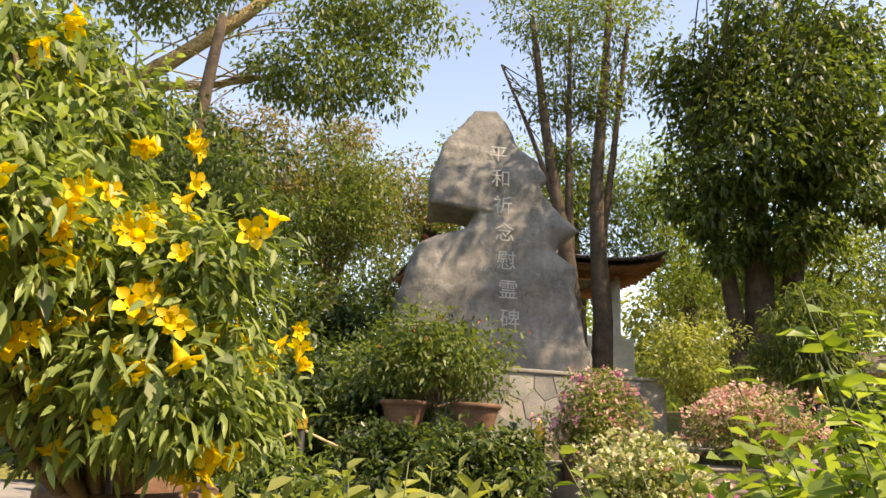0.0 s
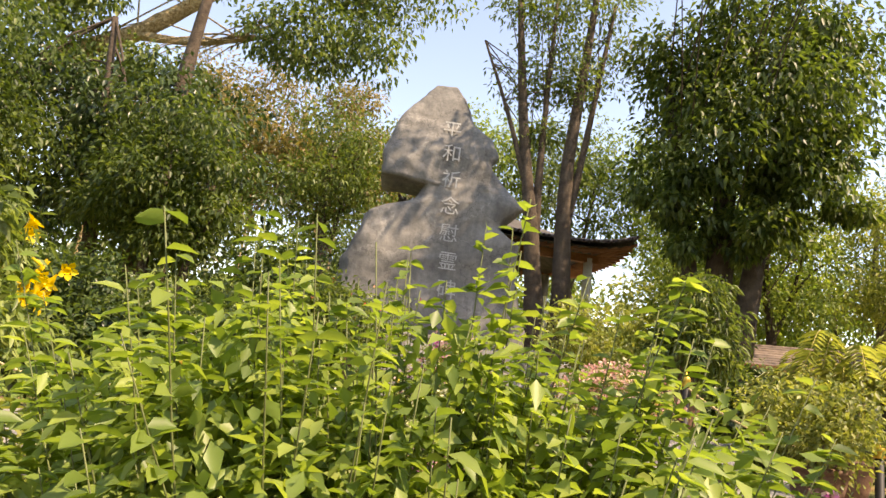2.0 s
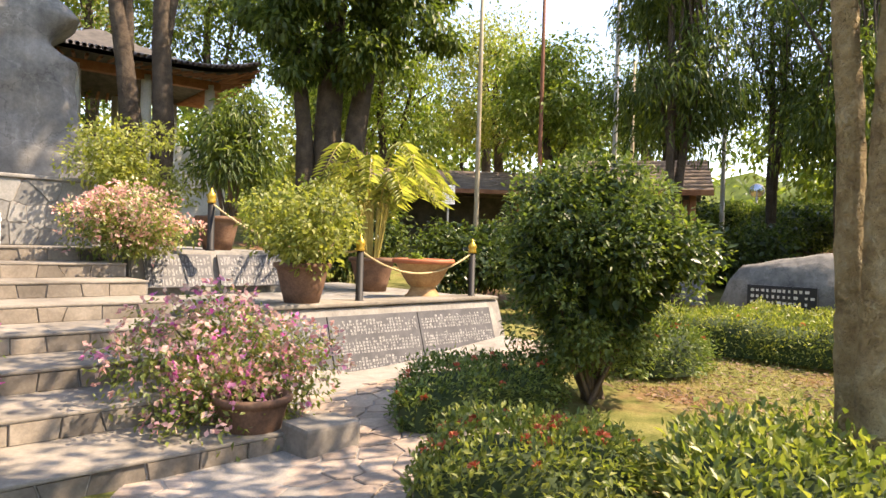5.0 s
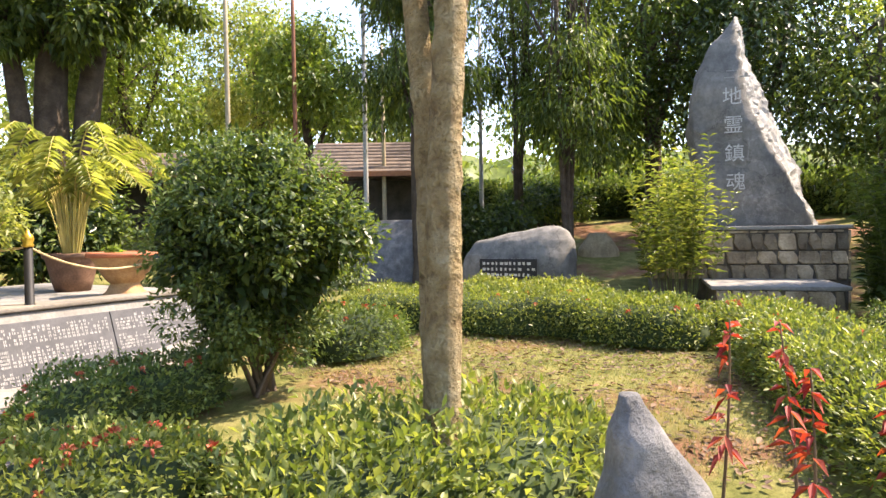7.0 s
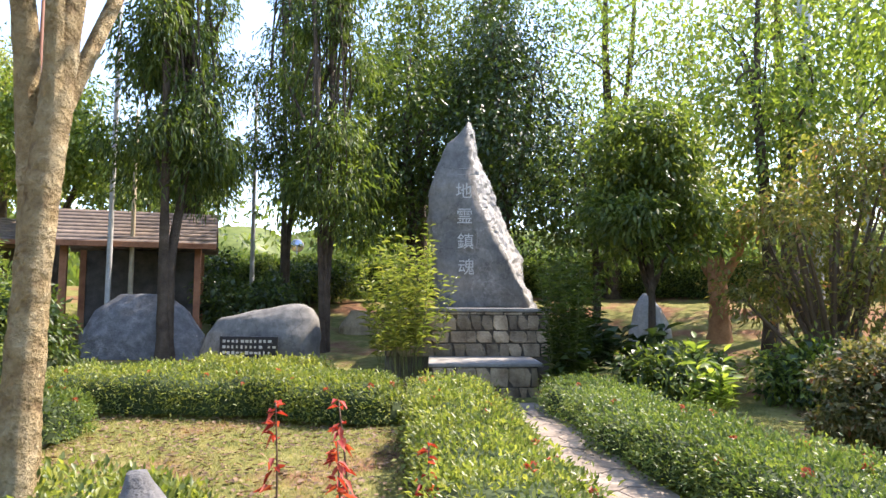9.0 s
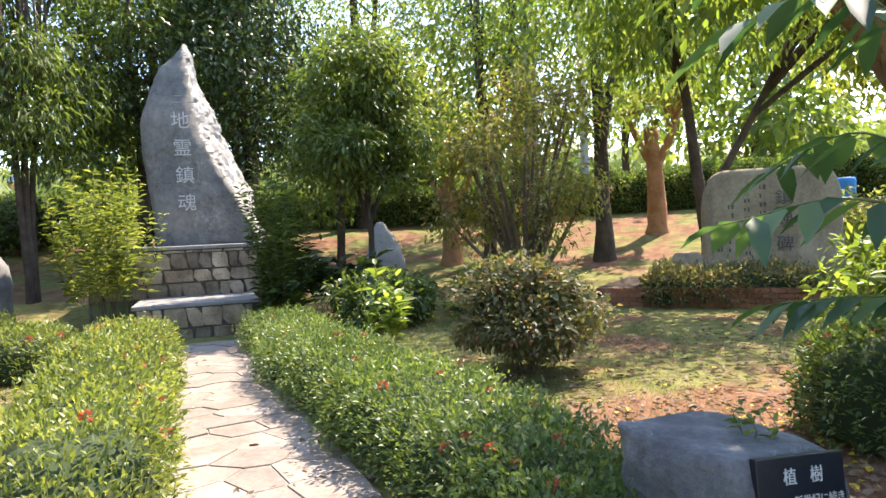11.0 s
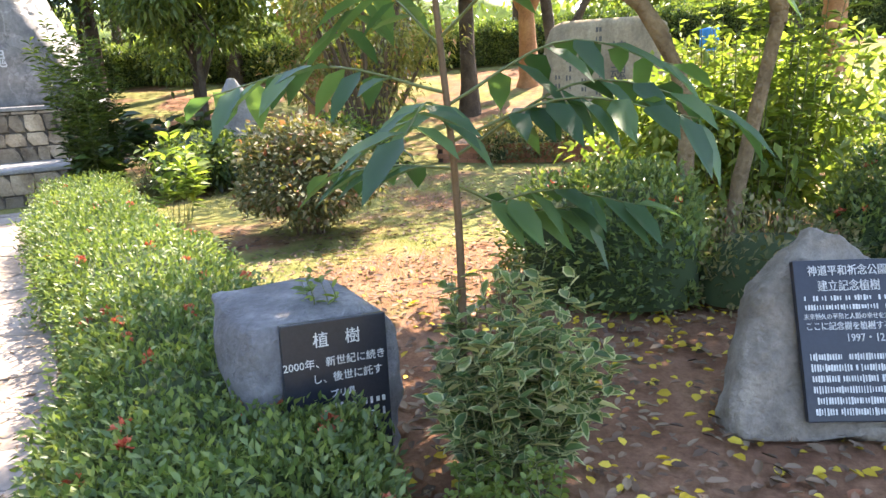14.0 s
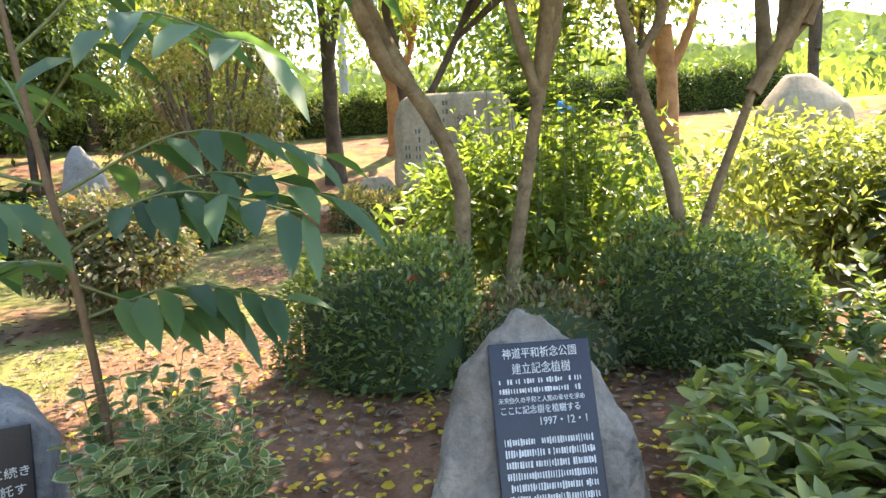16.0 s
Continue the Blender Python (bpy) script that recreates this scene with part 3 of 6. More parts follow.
stairs = mon("stairs", "broad stone stairs with pale worn treads", "stairs")
for k in range(8):
    v0, z1 = V0 + GOING * k, Z0 + RISE * (k + 1)
    v1 = v0 + GOING + 0.02 if k < 7 else 6.7
    part("step", box(U0, v0, Z0 - 0.3, U1, v1, z1 - 0.03, 0), M_MORTAR, stairs)
    part("tread", box(U0 - 0.01, v0 - 0.026, z1 - 0.03, U1 + 0.01, v1 - 0.021, z1, 0.012), M_TREAD, stairs)
part("side_block", box(5.75, -0.95, -0.6, 6.25, -0.56, 0.0, 0.03), M_TREAD, stairs)

terrace = mon("terrace", "grey concrete terrace beside the stairs", "terrace")


def wedge(u0, u1, v_foot, v_top, v_back, z0, z1):
    """A terrace with a sloping front."""
    bm = bmesh.new()
    prof = [(v_foot, z0), (v_top, z1), (v_back, z1), (v_back, z0)]
    rings = [[bm.verts.new((u, v, z)) for v, z in prof] for u in (u0, u1)]
    for i in range(4):
        j = (i + 1) % 4
        bm.faces.new((rings[0][i], rings[0][j], rings[1][j], rings[1][i]))
    bm.faces.new(rings[0][::-1])
    bm.faces.new(rings[1])
    bmesh.ops.recalc_face_normals(bm, faces=bm.faces)
    bmesh.ops.bevel(bm, geom=bm.edges[:], offset=0.025, segments=2, affect="EDGES")
    return bm


part("lower_terrace", wedge(6.22, 11.5, 1.9, 2.25, 6.9, -0.5, 0.55), M_CONC, terrace)
part("upper_terrace", wedge(6.42, 9.0, 4.75, 5.05, 12.0, -0.4, 1.24), M_CONC, terrace)
part("upper_terrace_west", wedge(1.2, 2.58, 5.36, 5.42, 9.0, -0.4, 1.24), M_CLAD, terrace)
part("coping", box(6.22, 2.2, 0.55, 11.45, 2.75, 0.60, 0.015), M_TREAD, terrace)
part("lower_terrace_west", wedge(-5.0, 3.08, 1.68, 2.25, 6.9, -0.5, 0.55), M_CONC, terrace)
part("coping_west", box(-5.0, 2.2, 0.55, 3.05, 2.75, 0.60, 0.015), M_TREAD, terrace)

plinth = mon("plinth", "grey stone-clad plinth under the tall memorial stone", "plinth")
part("core", box(2.6, 6.72, -0.3, 6.4, 9.4, 2.28, 0.02), M_MORTAR, plinth)
part("cap", box(2.55, 6.67, 2.28, 6.45, 9.4, 2.34, 0.02), M_CONC, plinth)
part("rear_core", box(2.0, 9.4, -0.3, 8.2, 14.8, 2.34, 0.02), M_MORTAR, plinth)


# name panels on the sloping fronts
def name_panel(u, w, foot, top):
    """A dark panel with rows of upright lines of small names."""
    (va, za), (vb, zb) = foot, top
    s = math.hypot(vb - va, zb - za)
    root = new("name_panel")
    ax = Vector((1, 0, 0))
    ay = Vector((0, (vb - va) / s, (zb - za) / s))
    az_ = ax.cross(ay)
    m = Matrix((ax, ay, az_)).transposed().to_4x4()
    m.translation = Vector((u, va, za)) + az_ * 0.006
    root.matrix_basis = MON @ m
    tagged(root, "dark grey memorial panel covered with columns of small pale names", "plaque", "name panels on the terrace wall")
    part("plate", box(0, 0, 0, w, s, 0.03, 0.006), M_PANEL, root)
    g = Geo()
    up = Matrix.Translation((0, 0, 0.029))
    for row in range(3):
        x = 0.05
        while x < w - 0.05:
            n = rng.integers(4, 6)
            for q in range(n):
                y = s * (0.06 + row * 0.315) + q * s * 0.052
                if rng.random() < 0.94:
                    bars(g, x, x + 0.04, y, 0.038, 0.02, up, 0.85)
            x += 0.058
    part("inscription", g, M_NAMES, root, kind="stuff")
    return root


for uu in (6.4, 8.0, 9.6):
    name_panel(uu, 1.585, (1.947, -0.36), (2.207, 0.42))
for uu in (6.6, 7.75):
    name_panel(uu, 1.05, (4.80, 0.66), (5.02, 1.16))
for uu in (-2.2, -0.6, 1.0):
    name_panel(uu, 1.585, (1.80, -0.26), (2.19, 0.45))

# ---- the second memorial's base ----
JRZ = -57.0
jbase = new("memorial_base")
jbase.matrix_basis = pose(18.17, 1.07, 0, 0, 0, JRZ)
tagged(jbase, "stepped base of rough rubble stones with pale slabs", "base", kind="structure")
part("lower_core", box(-0.95, -1.6, -0.4, 0.95, 0.1, 0.40, 0.02), M_JOINT, jbase)
part("lower_slab", box(-1.02, -1.66, 0.40, 1.02, 0.0, 0.47, 0.02), M_CONC, jbase)
part("upper_core", box(-1.9, 0.0, -0.4, 1.42, 5.0, 1.36, 0.02), M_JOINT, jbase)
part("upper_slab", box(-1.95, -0.06, 1.36, 1.48, 5.0, 1.43, 0.02), M_CONC, jbase)

# ---- planting bed with a brick edge ----
bed = new("planting_bed")
bed.matrix_basis = pose(21.4, -9.4, 0.0, 0, 0, -105)
tagged(bed, "raised planting bed with a low red brick edge", "planter", kind="structure")
part("soil", box(-2.4, -2.6, -0.4, 2.4, -0.02, 0.32, 0.04), M_SOIL, bed)

# ---- memorial stones ----
def s_stone():
    rows = [(2.3, -2.7, 2.15, 1.0), (3.0, -2.72, 2.2, 1.0), (3.45, -2.72, 2.05, 1.0), (4.3, -2.65, 1.86, 0.95), (5.2, -2.36, 1.80, 0.93), (5.56, -2.24, 1.20, 0.9),
            (5.84, -1.6, 1.42, 0.9), (6.08, -1.05, 1.7, 0.89), (6.2, -0.95, 1.85, 0.88), (6.44, -0.8, 1.6, 0.86), (6.54, -1.95, 1.45, 0.86), (7.3, -1.95, 0.74, 0.82), (7.55, -1.9, 0.95, 0.78),
            (8.0, -1.76, 0.82, 0.65), (8.4, -1.6, 0.38, 0.55), (9.0, -1.08, 0.05, 0.4), (9.45, -0.8, -0.2, 0.2)]
    root = thing("memorial_stone", 1.13, 13.28, 0, "tall weathered grey memorial stone with carved white characters", "monument", rz=10)
    part("stone", rock_mesh(rows, 0.13, rings=120, sides=100, seed=3, power=6.0, scale=0.95), M_STONE, root, smooth=True)
    for i, ch in enumerate("平和祈念慰霊碑"):
        z = 7.98 - 0.70 * i
        d = float(np.interp(z, [r[0] for r in rows], [r[3] for r in rows]))
        m = pose(-0.30 + 0.05 * i, -d - 0.10, z, 88, 0, 0)
        lettering(ch, 0.50, m, M_CARVED, root, "character")
    return root


s_stone()


def j_stone():
    rows = [(1.40, -0.72, 1.85, 0.6), (2.07, -0.74, 1.5, 0.6), (2.6, -0.78, 1.48, 0.6), (3.57, -0.9, 1.06, 0.6), (4.26, -0.84, 0.75, 0.55), (4.94, -0.66, 0.48, 0.45),
            (5.35, -0.46, 0.36, 0.36), (5.65, -0.22, 0.27, 0.24), (6.0, 0.06, 0.14, 0.08)]
    root = thing("pointed_memorial_stone", 20.25, 2.62, 0, "pointed grey memorial stone with carved characters and a rough pale flank", "monument", rz=JRZ)

    def ridge(z):
        return float(np.interp(z, [1.4, 2.3, 2.68, 3.43, 4.26, 5.8], [1.5, 1.1, 0.92, 0.48, 0.2, 0.04]))

    st = part("stone", rock_mesh(rows, 0.07, ridge, rings=70, sides=80, seed=5, power=5.0, scale=1.5, facet=1.15), M_STONE, root, smooth=True)
    # the broken flank: paler, freshly split stone
    st.data.materials.append(M_STONE_PALE)
    for v in st.data.vertices:
        over = v.co.x - ridge(v.co.z)
        if over > 0.03 and 1.45 < v.co.z < 5.9:
            v.co += noise.noise_vector(v.co * 6.0) * 0.06 + noise.noise_vector(v.co * 14.0) * 0.02
    for p in st.data.polygons:
        if p.center.x > ridge(p.center.z) + 0.05 + 0.08 * noise.noise(p.center * 4):
            p.material_index, p.use_smooth = 1, False
    for i, ch in enumerate("地霊鎮魂"):
        m = pose(-0.05 + 0.02 * i, -0.655 + 0.012 * (3 - i), 4.15 - 0.60 * i, 90, 0, 0)
        lettering(ch, 0.40, m, M_LETTER, root, "character")
    g = Geo()
    for i, w in enumerate((0.22, 0.30)):
        bars(g, -0.05 - w / 2, -0.05 + w / 2, 4.72 - 0.14 * i, 0.03, w, pose(0, -0.57, 0, 90, 0, 0), 1.0)
    part("worn_character", g, M_LETTER_FAINT, root, kind="stuff")
    return root


j_stone()


def boulder(x, y, z, rz, rows, material, label, amp=0.05, seed=1, name="boulder", power=2.8):
    root = thing(name, x, y, z, label, "boulder", rz=rz)
    part("stone", rock_mesh(rows, amp, seed=seed, power=power), material, root, smooth=True)
    return root


g_b = boulder(16.75, 5.75, 0.0, -66, [(-0.1, -1.35, 1.3, 0.7), (0.4, -1.33, 1.3, 0.68), (0.9, -1.2, 1.28, 0.6), (1.2, -0.95, 1.25, 0.48), (1.42, 0.2, 1.1, 0.25), (1.5, 0.6, 0.9, 0.1)], M_STONE,
              "low grey boulder with a dark inscribed plaque", 0.06, 8, "inscribed_boulder")
part("plaque", box(-0.62, -0.76, 0.30, 0.66, -0.70, 0.82, 0.008), M_PLAQUE, g_b, "black plaque")
gg = Geo()
for r_ in range(4):
    bars(gg, -0.55, 0.6, 0.72 - 0.12 * r_, 0.07, 0.1, pose(0, -0.761, 0, 90, 0, 0), 0.95)
part("writing", gg, M_LETTER, g_b, kind="stuff")
boulder(17.0, 10.4, 0.0, -50, [(-0.2, -1.6, 1.6, 0.8), (0.7, -1.55, 1.5, 0.7), (1.3, -1.2, 1.1, 0.5), (1.75, -0.6, 0.5, 0.2)], M_STONE_DARK, "dark shaded boulder among the trees", seed=4)
boulder(23.6, -0.95, 0.2, -70, [(-0.2, -0.6, 0.6, 0.45), (0.6, -0.55, 0.5, 0.4), (1.2, -0.4, 0.25, 0.3), (1.6, -0.2, -0.05, 0.1)], M_STONE_PALE, "small pointed grey stone beside the bushes", seed=6)
boulder(23.4, 8.4, 0.3, -50, [(-0.2, -0.7, 0.7, 0.45), (0.5, -0.65, 0.6, 0.4), (1.0, -0.3, 0.2, 0.15)], M_STONE_TAN, "rounded tan boulder behind the inscribed one", seed=9)
boulder(17.05, -14.61, 0.25, -80, [(-0.3, -0.8, 0.8, 0.5), (0.9, -0.75, 0.75, 0.5), (1.45, -0.7, 0.62, 0.45), (1.7, -0.55, 0.4, 0.3), (1.95, -0.35, 0.0, 0.12)], M_STONE_TAN, "pale tan boulder above the bushes", seed=12)
boulder(8.16, -2.84, 0.0, -38, [(-0.1, -0.20, 0.40, 0.18), (0.4, -0.18, 0.22, 0.16), (0.62, -0.14, 0.08, 0.12), (0.78, -0.09, -0.02, 0.05)], M_STONE_DARK, "upright dark grey stone in the low hedge", 0.06, 14)

m_b = boulder(20.4, -9.6, 0.2, -97, [(0.0, -1.15, 1.2, 0.35), (0.8, -1.2, 1.22, 0.35), (1.8, -1.15, 1.15, 0.32), (2.1, -1.0, 1.05, 0.28), (2.2, -0.8, 0.8, 0.2)], M_STONE_TAN,
              "upright tan slab with columns of dark carved writing", 0.04, 15, "inscribed_slab", 5.0)
for i, ch in enumerate("鎮魂碑"):
    lettering(ch, 0.3, pose(0.22, -0.40, 1.62 - 0.42 * i, 90, 0, 0), M_LETTER_DARK, m_b, "character")
gg = Geo()
for i, (cx, top, bot) in enumerate(((-0.12, 2.0, 0.4), (-0.38, 1.6, 0.5), (-0.66, 1.5, 0.6), (-0.86, 1.2, 0.6))):
    yv = top
    while yv > bot:
        bars(gg, cx - 0.06, cx + 0.06, yv, 0.1, 0.06, pose(0, -0.41, 0, 90, 0, 0), 0.9)
        yv -= 0.16
part("writing", gg, M_LETTER_DARK, m_b, kind="stuff")
boulder(19.75, -8.05, 0.3, -97, [(-0.1, -0.5, 0.5, 0.3), (0.3, -0.45, 0.45, 0.28), (0.6, -0.2, 0.2, 0.12)], M_STONE_TAN, "small brown rock beside the inscribed slab", seed=16)


# the two planting plaques by the path
def k_stone():
    root = thing("tree_planting_stone", 9.86, -9.22, 0, "brown-grey upright stone with a black inscribed plaque", "memorial stone", rz=-88)
    root.scale = (0.88, 1.1, 1.03)
    rows = [(-0.05, -0.55, 0.52, 0.13), (0.1, -0.53, 0.50, 0.13), (0.35, -0.42, 0.42, 0.12), (0.58, -0.33, 0.26, 0.11), (0.66, -0.22, 0.20, 0.10), (0.76, -0.10, 0.04, 0.07), (0.79, -0.05, 0.0, 0.03)]
    st = part("stone", rock_mesh(rows, 0.032, rings=60, sides=70, seed=21, power=5, scale=6), M_STONE_BROWN, root, smooth=True)
    st.matrix_basis = pose(0, 0, 0, -22, 0, 0)
    pl = part("plaque", box(-0.225, -0.175, 0.07, 0.25, -0.145, 0.69, 0.005), M_PLAQUE, root)
    pl.matrix_basis = pose(0, 0, 0, -22, 0, 0) @ pose(0, 0, -0.045)
    face = pose(0, 0, 0, -22, 0, 0) @ pose(0.012, -0.1765, 0, 90, 0, 0)
    lettering("神道平和祈念公園", 0.044, face @ pose(0, 0.645, 0), M_LETTER, pl).matrix_basis = pose(0.012, -0.1765, 0.645, 90, 0, 0)
    lettering("建立記念植樹", 0.046, face, M_LETTER, pl).matrix_basis = pose(0.012, -0.1765, 0.585, 90, 0, 0)
    lettering("ここに記念樹を植樹する", 0.034, face, M_LETTER, pl).matrix_basis = pose(-0.01, -0.1765, 0.43, 90, 0, 0)
    lettering("1997・12・1", 0.042, face, M_LETTER, pl).matrix_basis = pose(0.09, -0.1765, 0.385, 90, 0, 0)
    g = Geo()
    lettering("未来恒久の平和と人類の幸せを求め", 0.025, face, M_LETTER, pl).matrix_basis = pose(0.0, -0.1765, 0.468, 90, 0, 0)
    for z in (0.54, 0.505):
        bars(g, -0.19, 0.20, z, 0.022, 0.013, pose(0, -0.1745, 0, 90, 0, 0), 0.8)
    for i in range(6):
        bars(g, -0.19, 0.215, 0.315 - 0.041 * i, 0.03, 0.012, pose(0, -0.1745, 0, 90, 0, 0), 0.92)
    part("writing", g, M_LETTER, pl, kind="stuff")
    return root


k_stone()


def u_stone():
    root = thing("slanted_planting_stone", 9.71, -6.97, 0, "grey slanted stone with an inscribed black plaque in the hedge", "memorial stone", rz=-57)
    rows = [(-0.05, -0.26, 0.36, 0.34), (0.3, -0.29, 0.35, 0.34), (0.5, -0.31, 0.33, 0.33), (0.60, -0.31, 0.28, 0.31), (0.64, -0.29, 0.22, 0.29)]
    part("stone", rock_mesh(rows, 0.06, seed=23, power=6, scale=3.4), M_STONE_DARK, root, smooth=True)
    pl = part("plaque", box(-0.19, -0.03, 0.0, 0.22, 0.0, 0.62, 0.005), M_PLAQUE, root)
    pl.matrix_basis = pose(0.02, -0.39, 0.02, -8, 4, 0)
    for words, size, x, z in (("植　樹", 0.062, 0.02, 0.545), ("2000年、新世紀に続き", 0.040, 0.01, 0.46), ("し、後世に託す", 0.040, 0.055, 0.40), ("プリ県", 0.034, 0.03, 0.335), ("2000.5.12", 0.040, 0.09, 0.185)):
        lettering(words, size, pose(x, -0.0315, z, 90, 0, 0), M_LETTER, pl)
    g = Geo()
    for z in (0.285, 0.235):
        bars(g, -0.08, 0.19, z, 0.03, 0.024, pose(0, -0.0295, 0, 90, 0, 0), 0.9)
    part("writing", g, M_LETTER, pl, kind="stuff")
    return root


u_stone()


# ---- posts with rope, pots, urn ----
def post(x, y, z):
    root = thing("rope_post", x, y, z, "black metal post with a gilded pointed cap", "post", "posts that carry the rope")
    part("shaft", lathe([(0.0, 0), (0.075, 0), (0.075, 0.02), (0.055, 0.03), (0.052, 0.74), (0.0, 0.74)], 16), M_BLACK, root)
    part("cap", lathe([(0.0, 0.735), (0.062, 0.735), (0.07, 0.76), (0.055, 0.785), (0.072, 0.83), (0.062, 0.875), (0.03, 0.91), (0.012, 0.96), (0.0, 0.985)], 18), M_GOLD, root, "gilded cap", True)
    return root


POSTS = [(5.45, 6.95, 1.24), (7.36, 5.29, 0.58), (9.54, 6.08, 0.58), (1.2, 5.2, 0.58), (-1.66, 5.1, 0.58), (-4.0, 4.3, 0.58)]
for p in POSTS:
    post(*p)


def rope(a, b, sag):
    a, b = np.array(a), np.array(b)
    s = np.linspace(0, 1, 24)
    pts = a + (b - a) * s[:, None]
    pts[:, 2] -= sag * 4 * s * (1 - s)
    g = tube(Geo(), pts, 0.016 + 0.002 * np.sin(np.arange(24) * 2.2), 7)
    return solid("rope", g, M_ROPE, "slack tan rope hung between the black posts", "rope", group="ropes between posts", smooth=True)


for a, b, s in ((1, 2, 0.34), (0, 1, 0.28), (3, 4, 0.34), (4, 5, 0.34)):
    rope((*POSTS[a][:2], POSTS[a][2] + 0.74), (*POSTS[b][:2], POSTS[b][2] + 0.74), s)


def pot(x, y, z, r, h, label, material=None, soil=True):
    root = thing("plant_pot", x, y, z, label, "pot")
    part("vessel", lathe([(0.0, 0.0), (r * 0.62, 0), (r * 0.74, h * 0.3), (r * 0.92, h * 0.8), (r * 0.95, h * 0.86), (r * 1.05, h * 0.88), (r * 1.05, h * 0.98), (r, h), (r * 0.9, h), (r * 0.86, h * 0.85)], 32), material or M_TERRA, root, smooth=False)
    part("soil", lathe([(0.0, h * 0.87), (r * 0.88, h * 0.86)], 24), M_SOIL, root)
    return root


urn = thing("garden_urn", 8.72, 6.22, 0.55, "ochre clay urn with a red rim on a flared foot", "urn")
part("foot", lathe([(0.0, 0), (0.29, 0), (0.30, 0.04), (0.26, 0.07), (0.20, 0.18), (0.21, 0.2)], 36), M_URN, urn, smooth=True)
part("bowl", lathe([(0.19, 0.19), (0.25, 0.23), (0.34, 0.36), (0.41, 0.5), (0.46, 0.58)], 40), M_URN, urn, smooth=True)
part("rim", lathe([(0.44, 0.57), (0.51, 0.58), (0.52, 0.62), (0.50, 0.65), (0.44, 0.65), (0.42, 0.57)], 40), M_URN_RIM, urn, "red rim")
part("soil", lathe([(0.0, 0.60), (0.44, 0.59)], 24), M_SOIL, urn)

pot(6.50, 5.10, 0.58, 0.37, 0.56, "brown clay pot on the terrace under a yellow-green shrub")
pot(5.62, 7.75, 1.24, 0.36, 0.56, "brown clay pot holding a tall drooping plant")
pot(8.36, 7.85, 0.55, 0.42, 0.62, "large brown clay pot holding an arching palm")
pot(5.4, 1.62, -0.24, 0.30, 0.42, "brown clay pot under pink bougainvillea on the stairs")
pot(4.35, 6.75, 1.24, 0.30, 0.36, "brown clay pot under pale pink bougainvillea")
pot(2.75, 1.75, -0.25, 0.30, 0.42, "clay pot under purple bougainvillea beside the stairs")
pot(1.95, 3.55, 0.58, 0.30, 0.36, "clay pot under cream bougainvillea")
pot(1.75, 5.10, 0.58, 0.32, 0.6, "clay pot under pink bougainvillea at the stair's edge")
pot(-0.55, 6.45, 1.24, 0.33, 0.5, "brown clay pot under a red-flowered shrub")
pot(0.45, 6.3, 1.24, 0.33, 0.5, "brown clay pot beside a red-flowered shrub")
pot(-1.72, 1.05, 0.0, 0.48, 1.05, "large brown clay pot under a yellow-flowered bush")

altar = thing("offering_stand", 2.30, 7.80, 1.24, "small white offering stand with two vases", "offering stand", rz=20)
part("block", box(-0.24, -0.1, 0, 0.24, 0.1, 0.32, 0.012), M_WHITE, altar)
for sx in (-0.2, 0.2):
    v_ = part("vase", lathe([(0.0, 0.32), (0.05, 0.32), (0.07, 0.38), (0.045, 0.44), (0.055, 0.48), (0.0, 0.48)], 16), M_WHITE, altar, smooth=True)
    v_.location.x = sx


# ---- poles, pavilion, hut, far things ----
def flagpole(x, y, top, r, material, label):
    root = thing("flagpole", x, y, float(height(x, y)), label, "flagpole", "tall poles behind the terrace")
    part("shaft", tube(Geo(), [(0, 0, -0.1), (0, 0, top / 2), (0, 0, top)], [r, r * 0.85, r * 0.55], 12), material, root, smooth=True)
    part("foot", lathe([(0, 0), (0.25, 0), (0.25, 0.15), (r, 0.2)], 16), M_CONC, root)


flagpole(14.25, 15.4, 12.5, 0.085, M_POLE_TAN, "tall tan pole with a pale painted shaft")
flagpole(16.1, 14.6, 12.5, 0.075, M_POLE_RUST, "tall rusty dark pole")
flagpole(16.5, 11.3, 11.5, 0.075, M_POLE_GREY, "tall weathered grey pole")
flagpole(17.2, 11.4, 6.6, 0.07, M_POLE_TAN, "slim tan pole among the trees")
def power_pole(x, y, h):
    root = thing("power_pole", x, y, float(height(x, y)), "tall grey concrete power pole with crossarms beyond the road", "power pole", rz=10)
    part("shaft", tube(Geo(), [(0, 0, -0.2), (0, 0, h / 2), (0, 0, h)], [0.2, 0.17, 0.13], 10), M_POLE_GREY, root, smooth=True)
    for z in (h - 0.5, h - 1.7):
        arm = part("crossarm", box(-0.08, -1.1, z, 0.08, 1.1, z + 0.14, 0.01), M_POLE_GREY, root)
        for yy in (-1.0, -0.4, 0.4, 1.0):
            ins = part("insulator", lathe([(0, 0.14), (0.07, 0.14), (0.05, 0.22), (0.06, 0.3), (0, 0.34)], 10), M_WOOD, arm)
            ins.location = (0, yy, z)


power_pole(38.0, -5.9, 14.6)
flagpole(25.6, 16.0, 9.0, 0.10, M_POLE_GREY, "grey street pole beyond the garden")


